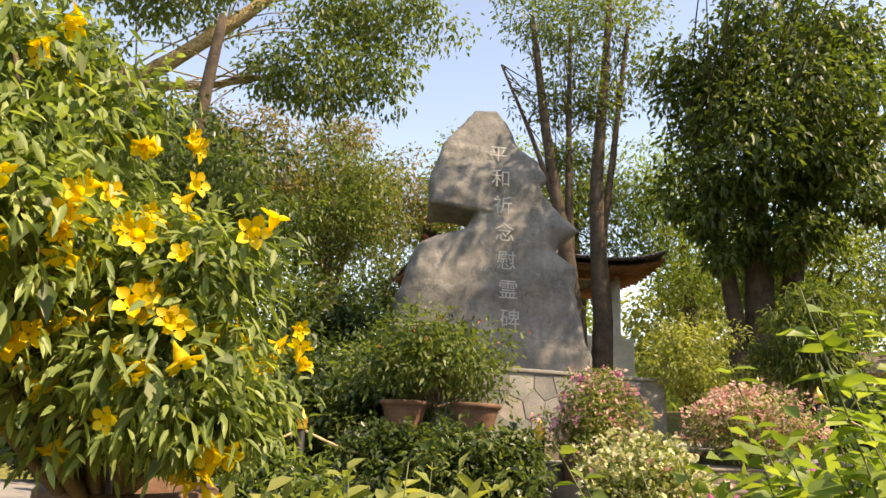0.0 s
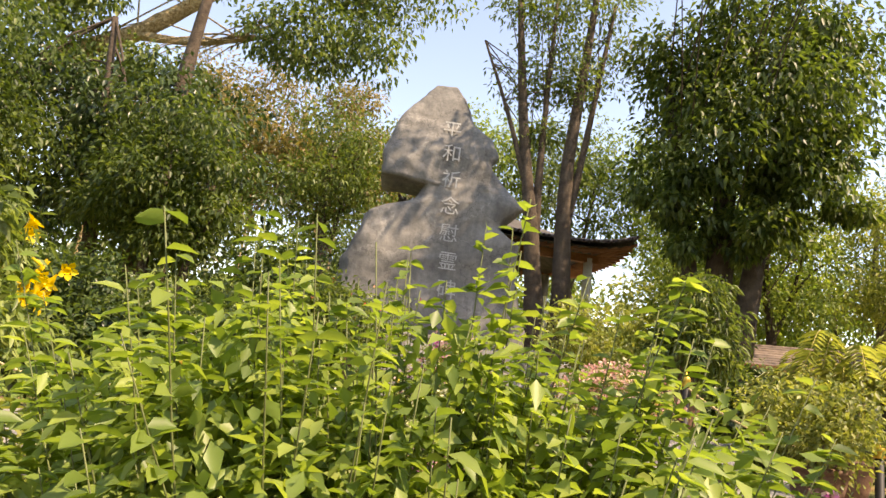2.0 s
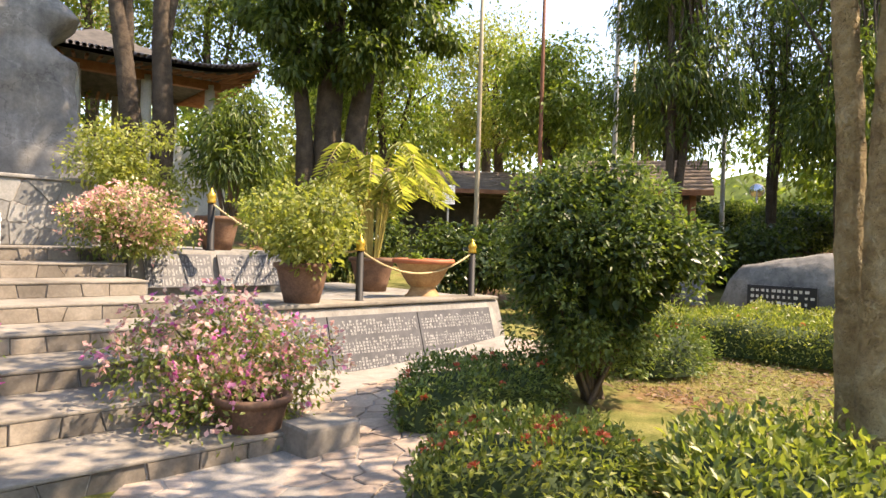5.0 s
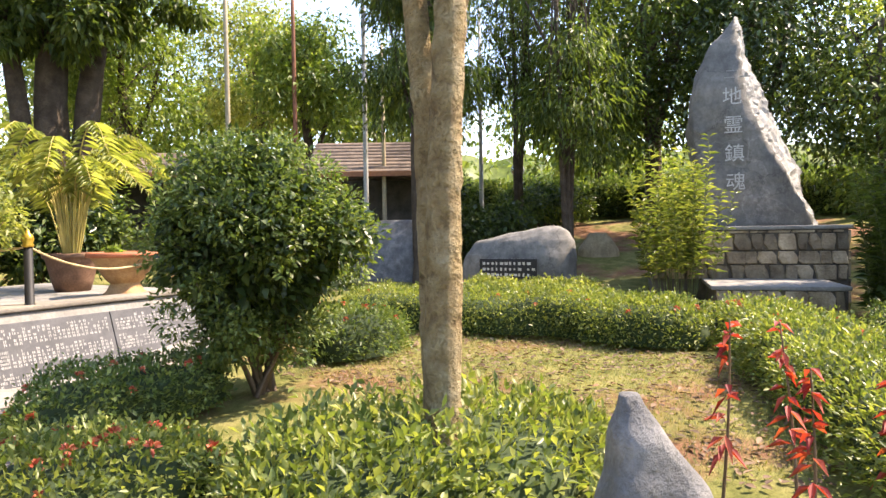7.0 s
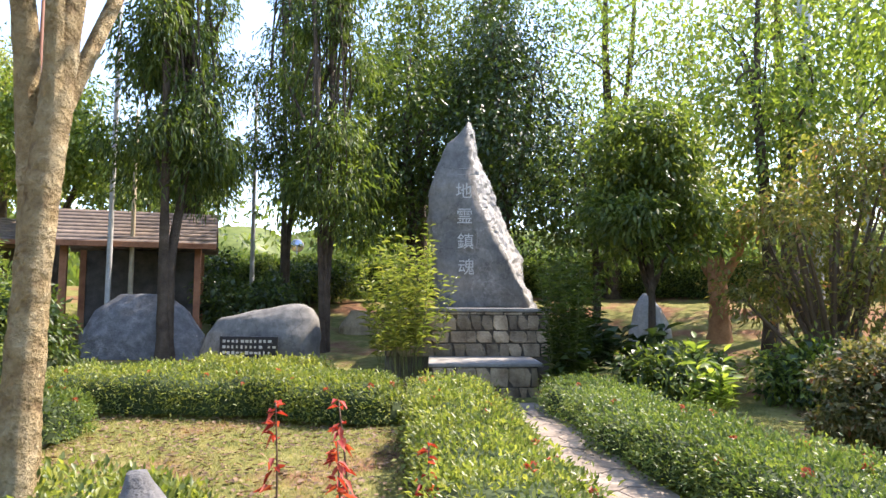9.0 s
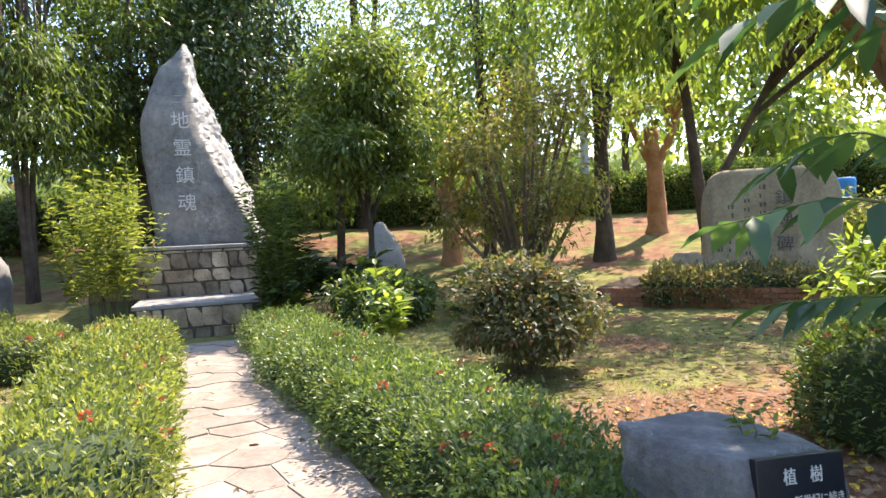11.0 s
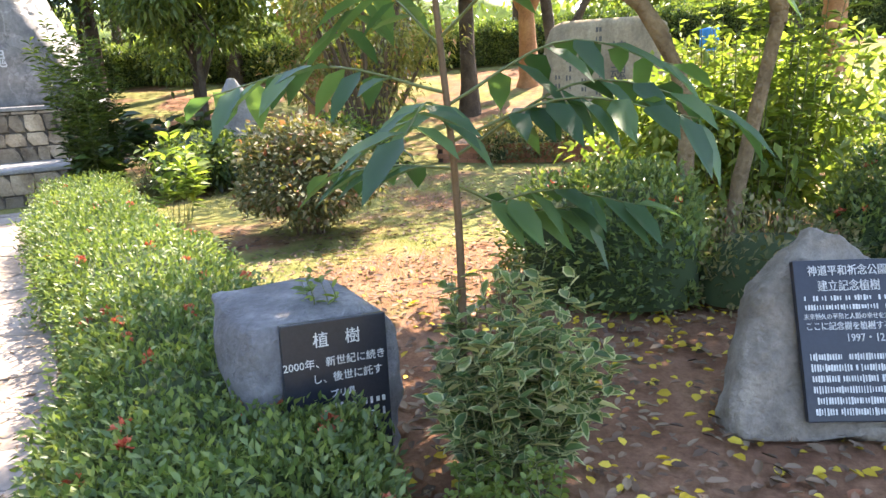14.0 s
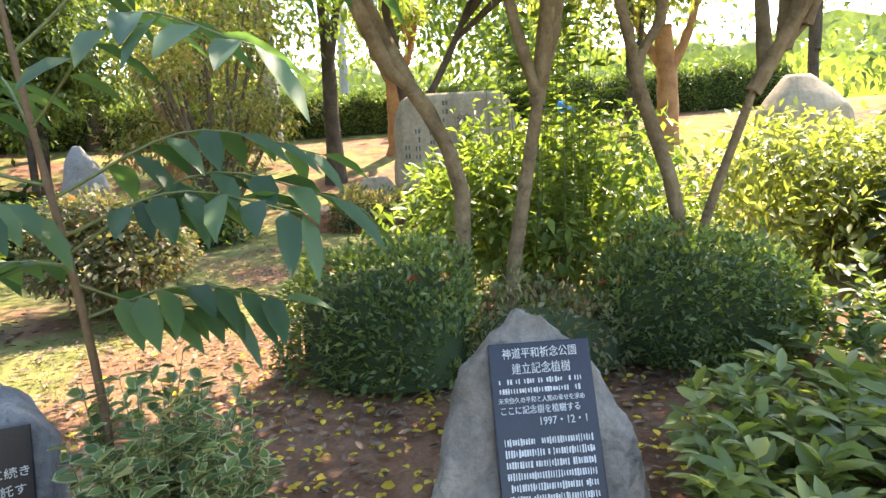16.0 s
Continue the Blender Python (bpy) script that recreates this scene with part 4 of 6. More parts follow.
def pavilion():
    root = thing("pavilion", 2.6, 25.6, 1.4, "open pavilion with a dark tiled roof and red-brown eaves", "pavilion", rz=14)
    part("plinth", box(-4.2, -2.5, -0.6, 4.2, 3.5, 3.6, 0.03), M_PLASTER, root)
    for sx in (-3.6, -1.2, 1.2, 3.6):
        for sy in (-2.1, 3.1):
            c = part("pillar", lathe([(0.0, 3.6), (0.26, 3.6), (0.26, 3.75), (0.2, 3.8), (0.19, 6.2), (0.0, 6.2)], 18), M_PLASTER, root)
            c.location = (sx, sy, 0)
    part("beam", box(-4.0, -2.25, 6.0, 4.0, -1.95, 6.35, 0.02), M_WOOD, root)
    # curved roof: the eaves lift at the corners
    n = 24
    s, t = np.meshgrid(np.linspace(-1, 1, n), np.linspace(-1, 1, n))
    m_ = np.maximum(np.abs(s), np.abs(t))
    z = 6.45 + 1.9 * (1 - m_) ** 1.4 + 0.55 * (np.abs(s) * np.abs(t)) ** 4
    v = np.stack([s * 5.0, 0.5 + t * 4.2, z], -1).reshape(-1, 3)
    i, j = np.meshgrid(np.arange(n - 1), np.arange(n - 1), indexing="ij")
    a = (i * n + j).ravel()
    f = np.concatenate([np.stack([a, a + 1, a + n + 1], 1), np.stack([a, a + n + 1, a + n], 1)])
    g = Geo().add(v, f)
    g.add(v - np.array([0, 0, 0.16]), f[:, ::-1])
    part("roof", g, M_TILE_DARK, root)
    rg = Geo()
    for k in range(n):
        for sgn in (-1, 1):
            e = v.reshape(n, n, 3)[0 if sgn < 0 else n - 1, k]
            tube(rg, [e + (0, 0, -0.25), np.array([e[0] * 0.86, 0.5 + sgn * 3.0, 6.35])], 0.06, 5)
            e2 = v.reshape(n, n, 3)[k, 0 if sgn < 0 else n - 1]
            tube(rg, [e2 + (0, 0, -0.25), np.array([sgn * 3.9, 0.5 + (e2[1] - 0.5) * 0.8, 6.35])], 0.06, 5)
    part("rafter_work", rg, M_WOOD, root, "red-brown rafters", kind="stuff")
    for k in range(n * 2):
        x = -5.0 + 10.0 * k / (n * 2 - 1)
        q = abs(x) / 5
        part("eave_tile", tube(Geo(), [(x, -3.72, 6.5 + 0.55 * q**4), (x * 0.97, -3.2, 6.56 + 0.42 * q**4 + 0.1)], 0.075, 6), M_TILE, root)
    return root


pavilion()


def hut(x, y, w, d, eave, ridge, rz, label):
    root = thing("garden_hut", x, y, float(height(x, y)), label, "hut", rz=rz)
    for sx in (-w / 2, w / 2):
        for sy in (-d / 2, d / 2):
            part("pillar", box(sx - 0.09, sy - 0.09, -0.2, sx + 0.09, sy + 0.09, eave, 0.01), M_WOOD, root)
    part("back_wall", box(-w / 2, d / 2 - 0.05, -0.2, w / 2, d / 2 + 0.05, eave, 0.01), M_TILE_DARK, root)
    for sgn in (-1, 1):
        for k in range(9):
            rg = Geo()
            a0, a1 = k / 9, (k + 1) / 9
            y0, y1 = sgn * (d / 2 + 0.6) * (1 - a0), sgn * (d / 2 + 0.6) * (1 - a1)
            z0, z1 = eave + (ridge - eave) * a0, eave + (ridge - eave) * a1
            v = [(-w / 2 - 0.5, y0, z0 + 0.05), (w / 2 + 0.5, y0, z0 + 0.05), (w / 2 + 0.5, y1, z1), (-w / 2 - 0.5, y1, z1), (-w / 2 - 0.5, y0, z0 - 0.02), (w / 2 + 0.5, y0, z0 - 0.02)]
            rg.add(v, [[0, 1, 2], [0, 2, 3], [0, 4, 5], [0, 5, 1]])
            part("tile_course", rg, M_TILE, root)
    part("fascia", box(-w / 2 - 0.5, -d / 2 - 0.66, eave - 0.12, w / 2 + 0.5, -d / 2 - 0.61, eave + 0.03, 0.01), M_WOOD, root)
    return root


hut(14.6, 19.6, 7.0, 3.0, 2.0, 2.9, -20, "low open hut with a brown tiled roof")
hut(18.2, 12.6, 3.4, 2.6, 2.6, 3.7, -40, "open garden shelter with a brown tiled roof")
sg = thing("notice_board", 13.2, 15.3, 0.9, "small white notice board on a post", "sign", rz=-14)
part("post", box(-0.03, 0.02, -0.3, 0.03, 0.06, 1.9, 0.004), M_POLE_GREY, sg)
part("board", box(-0.2, -0.02, 1.85, 0.2, 0.02, 2.45, 0.006), M_WHITE, sg)
bg_ = Geo()
for i in range(9):
    bars(bg_, -0.16, 0.16, 2.38 - 0.055 * i, 0.025, 0.03, pose(0, -0.0195, 0, 90, 0, 0), 0.85)
part("writing", bg_, M_LETTER_DARK, sg, kind="stuff")

rm = thing("traffic_mirror", 33.5, 21.2, 2.3, "round traffic mirror on a pole by the road", "mirror", rz=-58)
part("pole", tube(Geo(), [(0, 0, -0.3), (0, 0, 2.5)], 0.05, 10), M_POLE_GREY, rm)
part("disc", tube(Geo(), [(0, 0.06, 2.5), (0, -0.02, 2.5)], 0.38, 28), M_POLE_GREY, rm)
part("glass", tube(Geo(), [(0, -0.02, 2.5), (0, -0.04, 2.5)], 0.34, 28), M_MIRROR, rm)

up_ = thing("utility_pole", 29.2, -4.4, 2.0, "concrete utility pole with a crossarm and insulators", "utility pole", rz=-70)
part("shaft", tube(Geo(), [(0, 0, -0.3), (0, 0, 7), (0, 0, 13)], [0.24, 0.2, 0.15], 10), M_POLE_GREY, up_)
for zz in (11.6, 12.5):
    arm = part("crossarm", box(-1.4, -0.07, zz, 1.4, 0.07, zz + 0.14, 0.01), M_POLE_GREY, up_)
    for xx in (-1.25, -0.5, 0.5, 1.25):
        ins = part("insulator", lathe([(0.0, 0), (0.05, 0), (0.07, 0.06), (0.05, 0.1), (0.06, 0.16), (0.0, 0.2)], 10), M_WHITE, arm)
        ins.location = (xx, 0, zz + 0.14)


def car(x, y, rz, paint, label):
    root = thing("car", x, y, float(height(x, y)), label, "car", rz=rz)
    bm = box(-2.2, -0.88, 0.3, 2.2, 0.88, 0.95, 0.12)
    part("body", bm, paint, root)
    cb = bmesh.new()
    prof = [(-1.6, 0.95), (-1.0, 1.5), (0.7, 1.52), (1.5, 0.95)]
    a = [cb.verts.new((px, -0.78, pz)) for px, pz in prof]
    b = [cb.verts.new((px, 0.78, pz)) for px, pz in prof]
    cb.faces.new(a[::-1]); cb.faces.new(b)
    for i in range(4):
        j = (i + 1) % 4
        cb.faces.new((a[i], a[j], b[j], b[i]))
    bmesh.ops.bevel(cb, geom=cb.edges[:], offset=0.06, segments=2, affect="EDGES")
    part("cabin", cb, M_CARGLASS, root)
    part("roof", box(-0.95, -0.74, 1.49, 0.68, 0.74, 1.56, 0.03), paint, root)
    for wx in (-1.35, 1.35):
        for wy in (-0.85, 0.85):
            w = part("wheel", tube(Geo(), [(0, -0.1, 0), (0, 0.1, 0)], 0.32, 18), M_TYRE, root)
            w.location = (wx, wy, 0.32)
            r = part("rim", tube(Geo(), [(0, -0.12, 0), (0, 0.12, 0)], 0.19, 14), M_POLE_GREY, w)


car(38.1, 25.2, 35, M_CARBLUE, "dark blue car on the road beyond the hedge")
car(38.5, -14.5, 85, M_WHITE, "white car on the road beyond the hedge")
tub = thing("blue_crate", 30.6, -14.2, float(height(30.6, -14.2)), "blue plastic drum near the far hedge", "drum")
part("vessel", lathe([(0.0, 0), (0.28, 0), (0.3, 0.05), (0.3, 0.8), (0.26, 0.9), (0.0, 0.9)], 20), M_BLUE, tub)

# ---- plants ----
def strip(ctrl, n=60):
    pts = curve_pts([(x, y, 0) for x, y in ctrl], n)[:, :2]
    t = unit(np.gradient(pts, axis=0))
    return pts, np.stack([-t[:, 1], t[:, 0]], 1), np.r_[0, np.cumsum(np.linalg.norm(np.diff(pts, axis=0), axis=1))]


def red_flower_mesh():
    g = Geo()
    d = unit(rng.normal(size=(26, 3)) + np.array([0, 0, 0.9]))
    blades(g, d * 0.012, d, unit(rng.normal(size=(26, 3))), rng.uniform(0.03, 0.05, 26), 0.02)
    return g.mesh("flower")


RED_FLOWER = red_flower_mesh()
RED_FLOWER.materials.append(P_RED)


def hedge(ctrl, width, h, leaf, label, per=1000, length=0.056, wide=0.023, flowers=0, name="hedge", core=None, shag=0.045, low_start=0.0):
    """A clipped hedge along a line: a near-black shell painting the inner shade, a coat of leaves, red flower heads."""
    x0, y0 = ctrl[0]
    root = thing(name, x0, y0, 0, label, "hedge")
    cuts = int(np.clip(sum(math.dist(a, b) for a, b in zip(ctrl, ctrl[1:])) / 0.06, 60, 700))
    pts, nor, run = strip(ctrl, cuts)
    wob = 1 + 0.10 * np.sin(run * 2.3) + 0.07 * np.sin(run * 5.1 + 1)
    th = np.linspace(0, np.pi, 13)

    def ring(k, a, grow):
        c, s = np.cos(a), np.sin(a)
        c, s = np.sign(c) * np.abs(c) ** 0.55, np.abs(s) ** 0.5
        w, hh = width / 2 * wob[k] + grow, h * (1 + 0.07 * np.sin(run[k] * 3.7 + 0.5)) + grow
        hh = hh * (1 - low_start * np.clip(1.6 - run[k] / 1.6, 0, 1))
        e = np.clip(np.minimum(run[k], run[-1] - run[k]) / (0.5 * width), 0.0, 1) ** 0.5
        e = 0.02 + 0.98 * e
        xy = pts[k] + nor[k] * (c * w * e)[..., None]
        return np.concatenate([xy - np.array([x0, y0]), (height(xy[..., 0], xy[..., 1]) + 0.03 + s * hh * (0.06 + 0.94 * e ** 0.6))[..., None]], -1)

    kk, aa = np.meshgrid(np.arange(cuts), th, indexing="ij")
    v = ring(kk.ravel(), aa.ravel(), -0.07)
    i, j = np.meshgrid(np.arange(cuts - 1), np.arange(12), indexing="ij")
    a = (i * 13 + j).ravel()
    f = np.concatenate([np.stack([a, a + 1, a + 14], 1), np.stack([a, a + 14, a + 13], 1)])
    # closed dark shell under the leaf coat, in place of real inner shade
    part("shade_core", Geo().add(v, f), core or L_CORE, root)
    n = int(per * 1.65 * run[-1] * (width + 2 * h))
    k = rng.integers(0, cuts, n)
    side = rng.random(n) < 2 * h / (width + 2 * h)
    top = np.arccos(np.sign(rng.uniform(-1, 1, n)) * rng.random(n) ** 1.8)
    flank = np.arcsin(rng.random(n) ** 2)
    a = np.where(side, np.where(rng.random(n) < 0.5, flank, np.pi - flank), top)
    lump = 0.05 * np.sin(run[k] * 8.3 + 2.1 * np.sin(a * 3.0 + run[k])) * np.sin(a * 4.2 + 1.7 * np.sin(run[k] * 3.1))
    stray = (rng.random(n) < 0.07) * rng.uniform(0.02, 0.08, n)
    p = ring(k, a, rng.uniform(-0.06, shag, n) + lump + stray + np.abs(rng.normal(size=n)) * shag * 0.5)
    p[:, :2] += rng.normal(size=(n, 2)) * 0.03
    out = np.concatenate([nor[k] * np.cos(a)[:, None], np.sin(a)[:, None]], 1)
    way = unit(out * 0.8 + rng.normal(size=(n, 3)) * 0.6 + np.array([0, 0, 0.25]))
    g = Geo()
    blades(g, p, way, unit(np.array([0, 0, 1.0]) + rng.normal(size=(n, 3)) * 0.5), length * rng.uniform(0.7, 1.3, n), wide * rng.uniform(0.7, 1.3, n))
    part("foliage", g, leaf, root)
    for _ in range(flowers):
        q = ring(np.array([rng.integers(3, cuts - 3)]), np.array([np.arccos(rng.uniform(-0.9, 0.9))]), 0.05)[0]
        fl = part("flower", RED_FLOWER, P_RED, root)
        fl.matrix_basis = Matrix.Translation(q) @ Matrix.Scale(rng.uniform(0.6, 1.05), 4) @ pose(0, 0, 0, 0, 0, rng.uniform(0, 360))
    return root


def bush(name, x, y, z, c, r, leaf, n, length, width, label, k=22, stems=6, droop=0.12, size=(0.3, 0.46), fine=False, category="bush", core=0.0, core_leaf=None, spread=0.25, inner=0.45, group="", lean=0.0):
    root = thing(name, x, y, z, label, category, group)
    cc, rr = clumps(c, r, k, size, -0.75)
    cc[:, 0] -= lean * (cc[:, 2] - c[2])
    sg = Geo()
    for q in cc[:stems]:
        b = rng.normal(size=3) * 0.06
        b[2] = -0.05
        tube(sg, curve_pts([b, (b + q) / 2 + rng.normal(size=3) * 0.05, q], 6), np.linspace(0.03, 0.008, 6) * max(r[2], 0.5), 5)
    part("stem_mass", sg, M_STEM_BROWN, root, kind="stuff")
    # inner leaves default to L_DEEP: shade inside the bush put into their colour
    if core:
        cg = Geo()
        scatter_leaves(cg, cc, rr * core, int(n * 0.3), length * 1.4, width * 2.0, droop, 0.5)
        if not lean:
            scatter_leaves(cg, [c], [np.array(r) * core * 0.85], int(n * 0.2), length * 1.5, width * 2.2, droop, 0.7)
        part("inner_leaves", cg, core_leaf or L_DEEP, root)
    g = Geo()
    scatter_leaves(g, cc, rr, n, length, width, droop, inner, fine=fine, spread=spread)
    part("foliage", g, leaf, root)
    root["clump"] = 1
    return root, cc, rr


def bracts(root, cc, rr, material, n, size, name="bracts", top=0.0):
    g = Geo()
    d = unit(rng.normal(size=(n, 3)))
    d[:, 2] = np.where(rng.random(n) < top, np.abs(d[:, 2]), d[:, 2])
    pick = rng.integers(0, len(cc), n)
    p = cc[pick] + d * rr[pick] * rng.uniform(0.85, 1.15, (n, 1))
    for _ in range(3):
        way = unit(d + rng.normal(size=(n, 3)) * 0.8)
        blades(g, p + rng.normal(size=(n, 3)) * 0.015, way, unit(rng.normal(size=(n, 3))), size * rng.uniform(0.7, 1.3, n), size * 0.7)
    return part(name, g, material, root, kind="stuff")


def sprig_bush(name, x, y, z, radius, h, stems, per, leaf, length, width, label, lean=0.5, fine=True, category="bush", droop=0.2, whorl=False, stem_mat=None, low=0.25, pair=True, shape=1.0, flare=0.55, filler=0):
    """Upright stems with leaves set along them."""
    root = thing(name, x, y, z, label, category)
    sg, g = Geo(), Geo()
    for _ in range(stems):
        a, rr_ = rng.uniform(0, 2 * np.pi), radius[0] * math.sqrt(rng.random())
        e = np.array([math.cos(a) * rr_, math.sin(a) * rr_ * radius[1] / radius[0], 0])
        top = e * (1 + lean * 0.5) + np.array([rng.normal() * 0.15 * min(1, h * 0.6), rng.normal() * 0.15 * min(1, h * 0.6), h * rng.uniform(0.62, 1.05) * (1 - shape * 0.35 * (rr_ / radius[0]) ** 2)])
        pts = curve_pts([e * 0.6, (e * 0.75 + top) / 2 + rng.normal(size=3) * 0.03, top], 9)
        tube(sg, pts, np.linspace(0.0035, 0.001, 9) * (1 + h * 0.3), 4)
        s = np.sort(rng.uniform(low, 1.0, per))
        base = np.stack([np.interp(s, np.linspace(0, 1, 9), pts[:, i]) for i in range(3)], 1)
        axis = unit(pts[-1] - pts[-3])
        th = np.arange(per) * (np.pi if pair else 2.4) + rng.normal(size=per) * 0.4 + a
        side = np.stack([np.cos(th), np.sin(th), 0 * th], 1)
        way = unit(side + axis * (0.75 if whorl else flare) + rng.normal(size=(per, 3)) * 0.22)
        blades(g, base, way, unit(np.array([0, 0, 1.0]) + rng.normal(size=(per, 3)) * 0.3), length * rng.uniform(0.65, 1.2, per) * (1.15 - 0.35 * s), width * rng.uniform(0.75, 1.2, per), droop=droop, fine=fine)
    part("stem_mass", sg, stem_mat or M_STEM, root, kind="stuff")
    part("foliage", g, leaf, root)
    if filler:
        fg = Geo()
        cc, rr = clumps((0, 0, h * 0.46), (radius[0] * 1.3, radius[1] * 1.25, h * 0.5), 70, (0.2, 0.34))
        scatter_leaves(fg, cc, rr, filler, length * 0.75, width * 0.9, 0.15, 0.3)
        part("inner_leaves", fg, leaf, root, kind="stuff")
    return root


# hedges of the garden
hedge([(9.35, -4.1), (10.8, -3.0), (12.15, -2.05), (13.1, -1.4), (14.9, -0.1)], 0.92, 0.48, L_HEDGE_LIT, "light green clipped ixora hedge beside the stone path", 900, flowers=26)
hedge([(8.72, -7.5), (8.95, -7.0), (9.45, -6.6), (10.38, -6.05), (11.56, -5.08), (12.44, -4.28), (13.88, -3.2), (16.2, -1.55)], 0.95, 0.42, L_HEDGE, "green clipped ixora hedge with red flowers along the path", 1500, 0.047, 0.02, flowers=34, low_start=0.3)
hedge([(13.4, -0.4), (13.2, 1.2), (12.5, 2.9), (11.6, 4.8)], 1.3, 0.52, L_HEDGE_LIT, "clipped ixora hedge behind the lawn", 800, flowers=12)
hedge([(14.0, 4.7), (14.7, 3.6), (15.3, 2.2)], 0.8, 0.46, L_YELLOW, "yellow-green low shrubs before the inscribed boulder", 700, 0.08, 0.035)
hedge([(7.1, -1.55), (8.0, -1.45), (9.3, -1.75)], 1.5, 0.36, L_HEDGE_LIT, "yellow-green low planting round the twin tree", 520, 0.08, 0.032, shag=0.08)
hedge([(5.95, -0.6), (6.65, -0.55), (7.4, -0.4)], 1.0, 0.42, L_HEDGE_LIT, "clipped ixora clump with orange-red flowers", 1100, flowers=34)
hedge([(6.6, 1.35), (7.4, 1.55), (8.3, 1.6)], 1.0, 0.42, L_HEDGE, "dark clipped ixora clump beside the paving", 1000, flowers=12)
hedge([(9.6, 2.0), (10.3, 2.4), (10.9, 2.7)], 1.0, 0.5, L_HEDGE, "rounded ixora clump at the lawn's edge", 800, flowers=10)
hedge([(11.22, -8.94), (11.73, -8.54), (12.48, -8.21)], 1.15, 0.72, L_HEDGE, "dark green ixora clump with a few red flowers", 1000, 0.062, 0.026, flowers=8, shag=0.07)
hedge([(11.65, -9.94), (11.73, -10.6), (11.77, -11.45)], 1.05, 0.72, L_HEDGE, "dark green clipped hedge behind the inscribed stone", 1000, 0.062, 0.026, flowers=5, shag=0.07)
hedge([(11.32, -9.04), (11.46, -9.54), (11.59, -10.09)], 0.8, 0.42, L_REDDISH, "low thin browning hedge between the dark clumps", 420, 0.06, 0.027, shag=0.07)
hedge([(24, 19), (28.5, 14.5), (32.5, 7), (34, 0), (34.5, -7), (33.5, -14), (30, -22)], 1.4, 1.35, L_HEDGE, "long clipped hedge along the road", 240, 0.15, 0.07, shag=0.1)
hedge([(19.45, -7.2), (19.25, -8.4), (18.95, -10.2)], 0.75, 0.52, L_REDDISH, "low dark purple-leaved planting in the brick bed", 600, 0.1, 0.035, shag=0.1)

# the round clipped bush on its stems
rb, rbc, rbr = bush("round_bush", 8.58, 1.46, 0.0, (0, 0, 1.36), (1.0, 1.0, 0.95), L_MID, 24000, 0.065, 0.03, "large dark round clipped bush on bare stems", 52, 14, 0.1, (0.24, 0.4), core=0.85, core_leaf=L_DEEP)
# lighter leaves on the upper shell: the sunlit top painted as leaf colour
tips = Geo()
td = unit(rng.normal(size=(90, 3)) + np.array([0, 0, 0.5]))
tc_ = np.array([0, 0, 1.3]) + td * np.array([0.95, 0.95, 0.98]) * rng.uniform(0.92, 1.04, (90, 1))
scatter_leaves(tips, tc_, rng.uniform(0.1, 0.2, (90, 1)) * np.ones((90, 3)), 6500, 0.06, 0.028, 0.02, 0.6, 1.0)
# the same lighter leaves fill out the foliage low down
low_c, low_r = clumps((0, 0, 0.55), (0.62, 0.62, 0.4), 30, (0.25, 0.4))
scatter_leaves(tips, low_c, low_r, 5000, 0.06, 0.028, 0.1, 0.4)
part("lit_and_low_leaves", tips, L_HEDGE, rb, "lighter leaves painting the sunlit top, with low filler leaves", kind="stuff")

# potted and terrace plants
bush("potted_shrub", 6.50, 5.10, 1.06, (0.05, 0, 0.55), (0.92, 0.8, 0.62), L_YELLOW, 4600, 0.085, 0.045, "yellow-green leafy shrub in a clay pot", 22, 8)
bush("terrace_shrub", 4.30, 8.45, 1.24, (0, 0, 1.35), (1.1, 0.9, 0.85), L_YELLOW, 5200, 0.085, 0.04, "yellow-green shrub with small red flowers", 26, 8)
bush("drooping_plant", 5.80, 7.95, 1.74, (0.1, 0.1, 1.25), (0.8, 0.8, 1.05), L_MID, 5200, 0.15, 0.032, "tall potted plant with long drooping leaves", 30, 10, 0.32)
b_, c_, r_ = bush("red_flowered_shrub", -0.15, 6.55, 1.7, (0, 0, 0.55), (1.5, 1.0, 0.7), L_MID, 5200, 0.11, 0.045, "broad potted shrub with scattered red flowers", 30, 10)
bracts(b_, c_, r_, P_RED, 26, 0.05, "flower_mass", 0.8)
for nm, x, y, z, c, r, mats, lab in (
    ("bougainvillea", 5.35, 1.95, 0.1, (-0.1, 0.2, 0.2), (0.9, 0.84, 0.8), ((P_PINK, 760), (P_PURPLE, 150)), "bushy bougainvillea with pink and purple bracts on the stairs"),
    ("bougainvillea", 4.35, 6.7, 1.55, (0, -0.1, 0.1), (0.9, 0.8, 0.62), ((P_PINK, 1000), (P_CREAM, 160)), "pale pink bougainvillea beside the plinth"),
    ("bougainvillea", 2.75, 1.75, 0.1, (-0.15, -0.3, 0.36), (0.95, 0.9, 0.68), ((P_PURPLE, 640), (P_PINK, 420)), "purple bougainvillea at the foot of the stairs"),
    ("bougainvillea", 2.0, 3.45, 0.85, (0, 0, 0.15), (0.7, 0.7, 0.45), ((P_CREAM, 620), (P_PINK, 60)), "cream bougainvillea beside the stairs"),
    ("bougainvillea", 1.75, 5.1, 1.1, (0.1, 0, 0.5), (0.62, 0.6, 0.55), ((P_PINK, 380), (P_PURPLE, 110)), "pink bougainvillea at the stair's edge"),
):
    root, cc, rr = bush(nm, x, y, z, c, r, L_HEDGE_LIT, 7000, 0.055, 0.03, lab, 34, 8, group="bougainvilleas by the stairs")
    for mt, cnt in mats:
        bracts(root, cc, rr, mt, cnt, 0.058, "bract_mass", 0.85)
